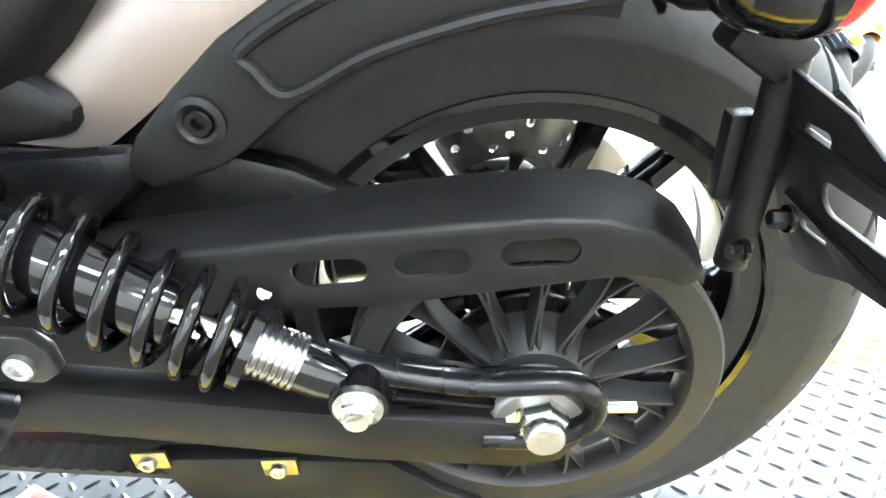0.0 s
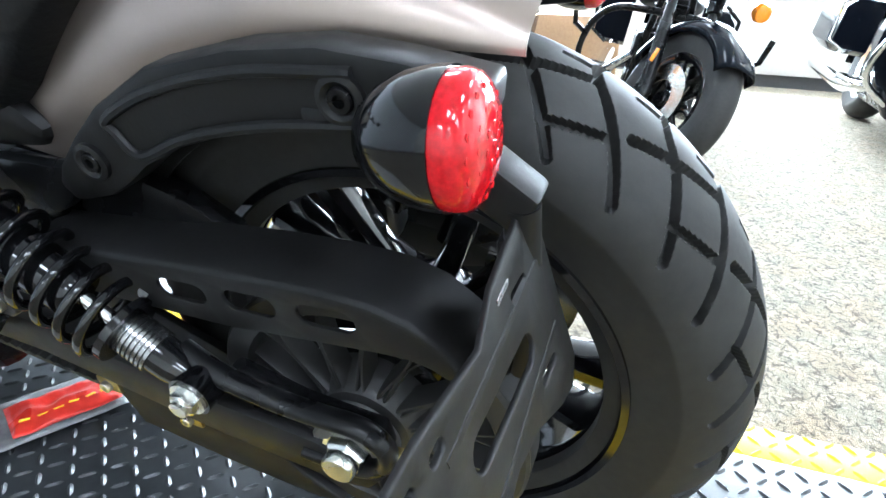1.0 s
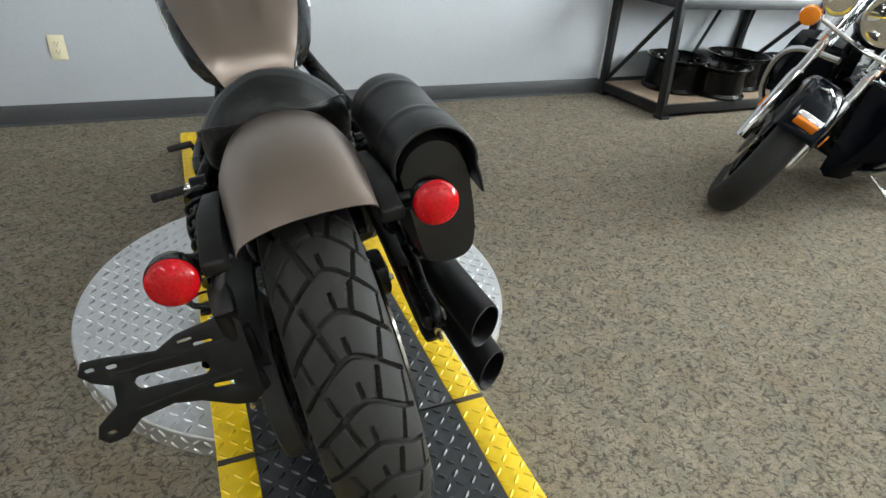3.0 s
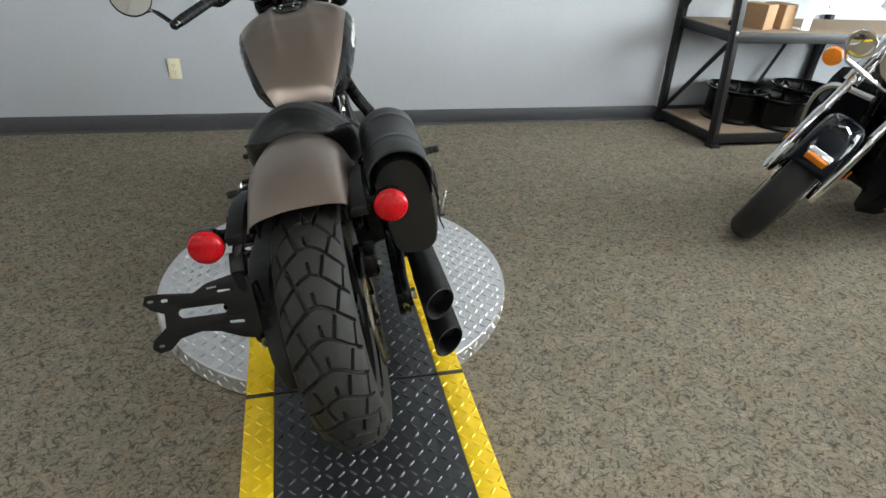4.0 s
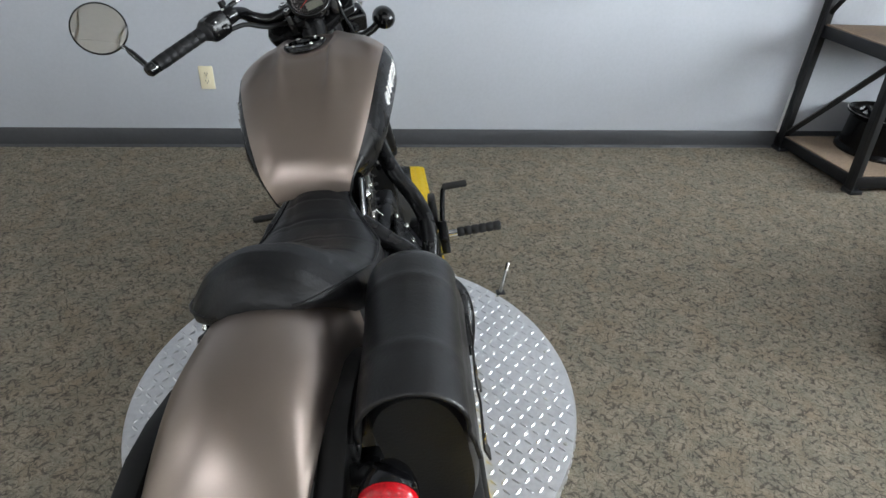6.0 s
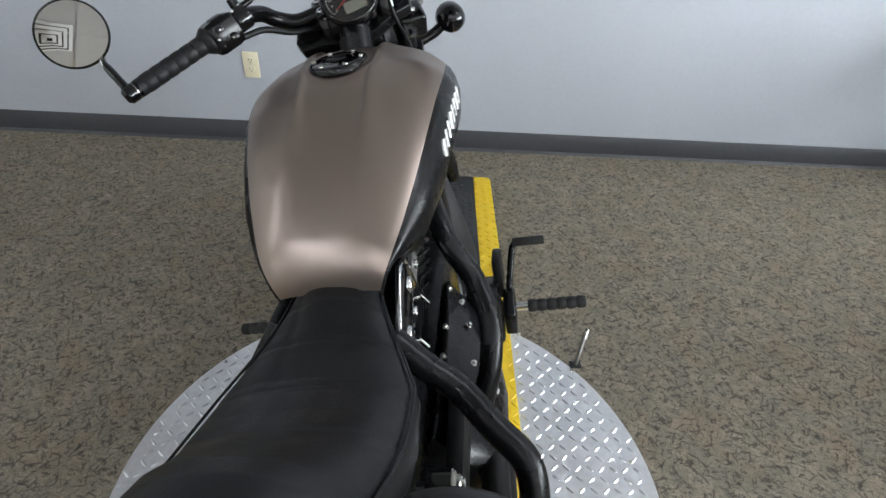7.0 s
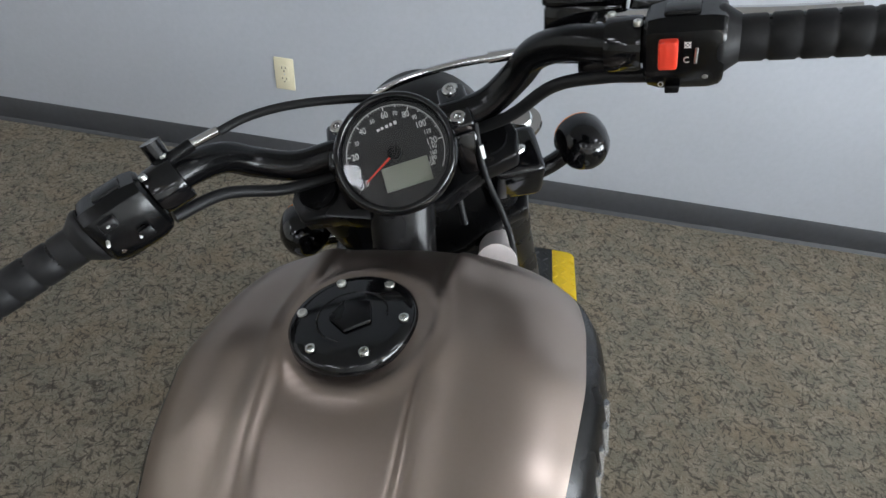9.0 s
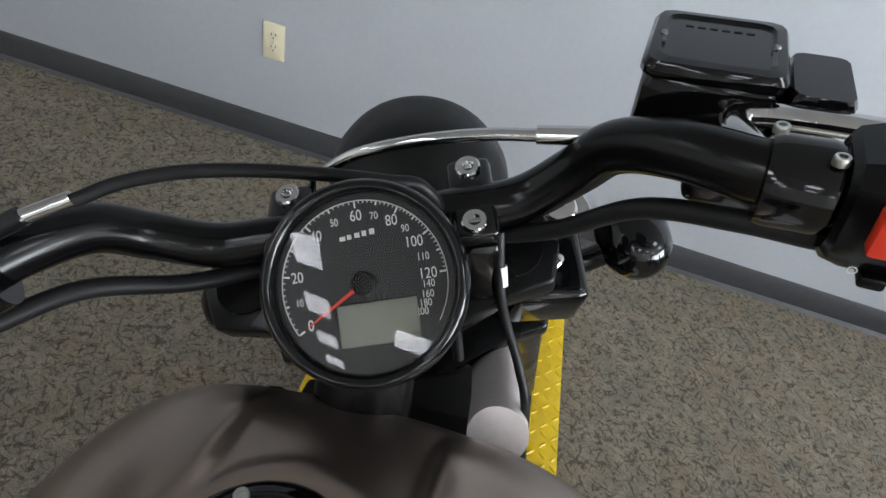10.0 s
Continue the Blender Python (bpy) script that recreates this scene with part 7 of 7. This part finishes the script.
    for s in (-1, 1):
        if lamps:
            bm = bmesh.new()
            lathe(bm, [(0, -0.07), (0.035, -0.05), (0.055, 0.0), (0.055, 0.015), (0.048, 0.016), (0, 0.0)], c + Vector((s * 0.185, -0.02, -0.045)), fd, 28)
            ax = part("spot_lamp", bm, CHROME, e, "chrome auxiliary lamp", m=S)
            bm = bmesh.new()
            lathe(bm, [(0, 0.018), (0.048, 0.012)], c + Vector((s * 0.185, -0.02, -0.045)), fd, 28)
            part("lamp_lens", bm, MIRROR, ax, m=S)
            bm = bmesh.new()
            tube(bm, [c + Vector((s * 0.24, -0.06, -0.06)), c + Vector((s * 0.185, -0.06, -0.14)), c + Vector((0, -0.04, -0.15))], 0.010, 8)
            part("lamp_bar", bm, CHROME, ax, m=S)
        bm = bmesh.new()
        lathe(bm, [(0, -0.03), (0.03, -0.02), (0.04, 0.0), (0.036, 0.02), (0, 0.032)], c + Vector((s * 0.235, -0.01, -0.135)), fd, 24)
        part("turn_signal", bm, AMBER, e, "round amber turn signal", m=S)
        # bars and grips
        bm = bmesh.new()
        tube(bm, smooth_path([(0, -0.36, 1.02), (s * 0.12, -0.36, 1.06), (s * 0.24, -0.42, 1.13), (s * 0.42, -0.58, 1.08)], 6), 0.0125, 10)
        part("handlebar", bm, CHROME if fork is CHROME else SATIN, e, "handlebar half", m=S)
        # guards, boards, bags
        bm = bmesh.new()
        tube(bm, smooth_path([(s * 0.06, -0.44, 0.62), (s * 0.26, -0.42, 0.60), (s * 0.36, -0.45, 0.48), (s * 0.35, -0.49, 0.30), (s * 0.12, -0.50, 0.17)], 6), 0.016, 10)
        part("engine_guard", bm, guard, e, "tubular engine guard")
        if lowers:
            bm = bmesh.new()
            rings = []
            for t in np.linspace(0, 1, 9):
                z = 0.16 + 0.50 * t
                w = 0.10 + 0.18 * math.sin(t * 2.3)
                rings.append([(s * 0.10, -0.48, z), (s * (0.10 + w * 0.6), -0.43, z), (s * (0.10 + w), -0.50, z), (s * (0.09 + w), -0.62, z), (s * 0.10, -0.66, z)])
            loft(bm, rings)
            part("lower_fairing", bm, paint, e, "glossy black lower fairing", 45)
        else:
            bm = bmesh.new()
            tube(bm, [(s * 0.36, -0.46, 0.46), (s * 0.42, -0.42, 0.50), (s * 0.44, -0.42, 0.60)], 0.013, 8)
            part("highway_peg", bm, SATIN, e, "black highway peg")
        bm = bmesh.new()
        box(bm, (min(s * 0.20, s * 0.36), -1.02, 0.25), (max(s * 0.20, s * 0.36), -0.66, 0.285), 0.012)
        part("footboard", bm, CHROME if fork is CHROME else SATIN, e, "rider footboard")
        bm = bmesh.new()
        rings = []
        for yy, k in ((-1.30, 0.80), (-1.36, 0.97), (-1.55, 1.0), (-1.80, 0.97), (-1.90, 0.85)):
            rings.append([(s * (0.19 + 0.19 * p), yy, 0.52 + 0.165 * q * k) for p, q in ((0, -1), (0.7, -1), (1, -0.7), (1, 0.6), (0.75, 1), (0, 1))])
        loft(bm, rings)
        bag = part("saddlebag", bm, paint, e, "glossy black hard saddlebag", 40)
        bm = bmesh.new()
        tube(bm, [(s * 0.30, -1.28, 0.37), (s * 0.395, -1.33, 0.42), (s * 0.40, -1.33, 0.62), (s * 0.30, -1.28, 0.69)], 0.012, 8)
        part("bag_guard", bm, guard, bag, "tubular bag guard")
        bm = bmesh.new()
        tube(bm, smooth_path([(s * 0.12, -0.62, 0.40), (s * 0.24, -0.72, 0.28), (s * 0.27, -1.1, 0.22), (s * 0.28, -1.95, 0.25)], 6), [0.022] * 12 + [0.04] * 7, 14)
        part("exhaust_pipe", bm, CHROME, e, "chrome exhaust pipe")
    # body
    bm = bmesh.new()
    box(bm, (-0.14, -1.18, 0.16), (0.14, -0.60, 0.52), 0.04)
    part("engine", bm, SATIN, e, "black engine block")
    for y0, tl in ((-0.76, -22), (-1.02, 22)):
        for k in range(7):
            bm = bmesh.new()
            box(bm, (-0.09, -0.08, 0.48 + 0.026 * k), (0.09, 0.08, 0.486 + 0.026 * k), 0.002, Matrix.Translation((0, y0, 0)))
            part("cooling_fin", bm, CASTALU if fork is CHROME else SATIN, e)
        bm = bmesh.new()
        box(bm, (-0.075, -0.065, 0.44), (0.075, 0.065, 0.66), 0.012, Matrix.Translation((0, y0, 0)))
        part("cylinder", bm, CASTALU if fork is CHROME else SATIN, e, "finned engine cylinder")
    rings = []
    for yy, w, zt, zb in ((-0.42, 0.05, 0.80, 0.74), (-0.48, 0.12, 0.88, 0.70), (-0.62, 0.165, 0.92, 0.68), (-0.80, 0.165, 0.90, 0.68), (-0.95, 0.12, 0.84, 0.69), (-1.02, 0.06, 0.78, 0.70)):
        rings.append([(w * math.cos(a) * (1 if math.sin(a) < 0.2 else 0.95), yy, (zt + zb) / 2 + (zt - zb) / 2 * math.sin(a)) for a in np.linspace(0, math.tau, 20, endpoint=False)])
    bm = bmesh.new()
    loft(bm, rings)
    part("fuel_tank", bm, paint, e, "glossy fuel tank", 60)
    rings = []
    for yy, w, zt, zb in ((-0.98, 0.10, 0.74, 0.64), (-1.10, 0.17, 0.72, 0.60), (-1.30, 0.19, 0.74, 0.60), (-1.45, 0.17, 0.82, 0.66), (-1.75, 0.15, 0.83, 0.68), (-1.85, 0.10, 0.80, 0.70)):
        rings.append([(w * math.copysign(abs(math.cos(a)) ** 0.6, math.cos(a)), yy, (zt + zb) / 2 + (zt - zb) / 2 * math.copysign(abs(math.sin(a)) ** 0.6, math.sin(a))) for a in np.linspace(0, math.tau, 20, endpoint=False)])
    bm = bmesh.new()
    loft(bm, rings)
    part("seat", bm, LEATHER, e, "black two-up seat", 60)
    rows = [[(0.11 * math.sin(k * math.pi / 2), -1.62 + math.sin(a) * (0.37 - 0.06 * abs(k) ** 3), 0.315 + math.cos(a) * (0.37 - 0.06 * abs(k) ** 3)) for k in np.linspace(-1, 1, 15)] for a in np.linspace(radians(-95), radians(40), 24)]
    ob = grid_mesh("rear_fender", np.array(rows), paint, e, label="glossy rear fender", angle=60)
    ob.modifiers.new("thickness", "SOLIDIFY").thickness = 0.004
    for s in (-1, 1):
        bm = bmesh.new()
        tube(bm, [(s * 0.04, -0.42, 0.90), (s * 0.10, -0.52, 0.40), (s * 0.11, -0.66, 0.16), (s * 0.11, -1.3, 0.17)], 0.018, 8)
        part("frame_tube", bm, SATIN, e, "black frame tube")
    if fairing:
        rings = []
        for t in np.linspace(0, 1, 10):
            z = 0.80 + 0.42 * t
            w = 0.36 * math.sin(0.5 + 2.0 * t)
            rings.append([(w * math.sin(k), -0.20 - 0.16 * t + 0.10 * math.cos(k) - 0.02, z) for k in np.linspace(-1.4, 1.4, 20)])
        P = np.array(rings) @ A[:3, :3].T + A[:3, 3]
        ob = grid_mesh("fairing", P, paint, e, label="glossy black fork-mounted fairing", angle=60)
        ob.modifiers.new("thickness", "SOLIDIFY").thickness = 0.006
    else:
        rings = [[(0.24 * math.sin(k) * (1 - 0.2 * t), -0.22 - 0.22 * t + 0.06 * math.cos(k), 1.0 + 0.42 * t) for k in np.linspace(-1.3, 1.3, 16)] for t in np.linspace(0, 1, 8)]
        P = np.array(rings) @ A[:3, :3].T + A[:3, 3]
        ob = grid_mesh("windscreen", P, glass_material("screen_glass", (0.9, 0.95, 1.0)), e, label="clear windscreen", angle=60)
        ob.visible_shadow = False
    # side stand: its foot on the floor, on the left
    wfoot = e.matrix_basis @ Vector((-0.36, -0.76, 0))
    wfoot.z = 0.012
    foot = e.matrix_basis.inverted() @ wfoot
    bm = bmesh.new()
    tube(bm, smooth_path([(-0.10, -0.70, 0.20), tuple(Vector((-0.10, -0.70, 0.20)).lerp(foot, 0.6) + Vector((0, 0, 0.01))), foot], 6), 0.010, 10)
    ks = part("side_stand", bm, CHROME if fork is CHROME else SATIN, e, "side stand, folded out")
    bm = bmesh.new()
    tube(bm, [foot + Vector((0.0, -0.025, 0)), foot + Vector((-0.005, 0.03, 0.0))], 0.010, 8)
    part("stand_foot", bm, SATIN, ks)
    return e


parked_bike(1.985, 0.865, 92, "black touring motorcycle with chrome fork and amber lamps, parked")
parked_bike(2.05, -0.28, 90, "black touring motorcycle with black wheels and guards, parked", fork=SATIN, wheel=GLOSS, lowers=False, guard=SATIN, lamps=False, fairing=True)
parked_bike(2.20, -1.56, 88, "black and chrome touring motorcycle with spoked wheels, parked on its stand", wheel=CHROME)
parked_bike(3.62, -2.72, 80, "orange and black motorcycle with saddlebags, parked on its stand", paint=ORANGE, lowers=False)


# ---- wrapped packet lying on the ramp under the motorcycle ----
def packet():
    e = empty("wrapped_packet", pose(-0.045, 0.545, PLAT + 0.002, 0, 0, 150), "red and yellow packet in clear plastic film lying on the ramp", "packet")
    def sheet(name, w, h, z, mat, amp, seed, ox=0, oy=0):
        n = 18
        u, v = np.meshgrid(np.linspace(-w / 2, w / 2, n), np.linspace(-h / 2, h / 2, n), indexing="ij")
        zz = np.zeros_like(u)
        for i in range(n):
            for j in range(n):
                zz[i, j] = z + amp * (0.5 + 0.5 * noise.noise(Vector((u[i, j] * 30 + seed, v[i, j] * 30, seed)))) * (1 - 0.8 * max(abs(u[i, j]) / (w / 2), abs(v[i, j]) / (h / 2)) ** 3)
        ob = grid_mesh(name, np.stack([u + ox, v + oy, zz], -1), mat, e, angle=60)
        ob.modifiers.new("thickness", "SOLIDIFY").thickness = 0.001
        return ob
    sheet("film_wrap", 0.19, 0.125, 0.002, FILM, 0.022, 1.0)
    sheet("red_card", 0.150, 0.085, 0.012, REDBAG, 0.028, 2.0, -0.012, 0.014)
    for k in range(6):
        bm = bmesh.new()
        m = Matrix.Translation((-0.068 + 0.022 * k, 0.034 + 0.003 * math.sin(k * 0.9), 0.027 + 0.003 * math.sin(k))) @ Matrix.Rotation(0.25 * math.sin(k * 2.1), 4, "Z") @ Matrix.Rotation(0.35, 4, "X")
        box(bm, (-0.007, -0.008, -0.0008), (0.007, 0.008, 0.0008), 0.0005, m)
        part("printed_bar", bm, YELLOW, e)


packet()
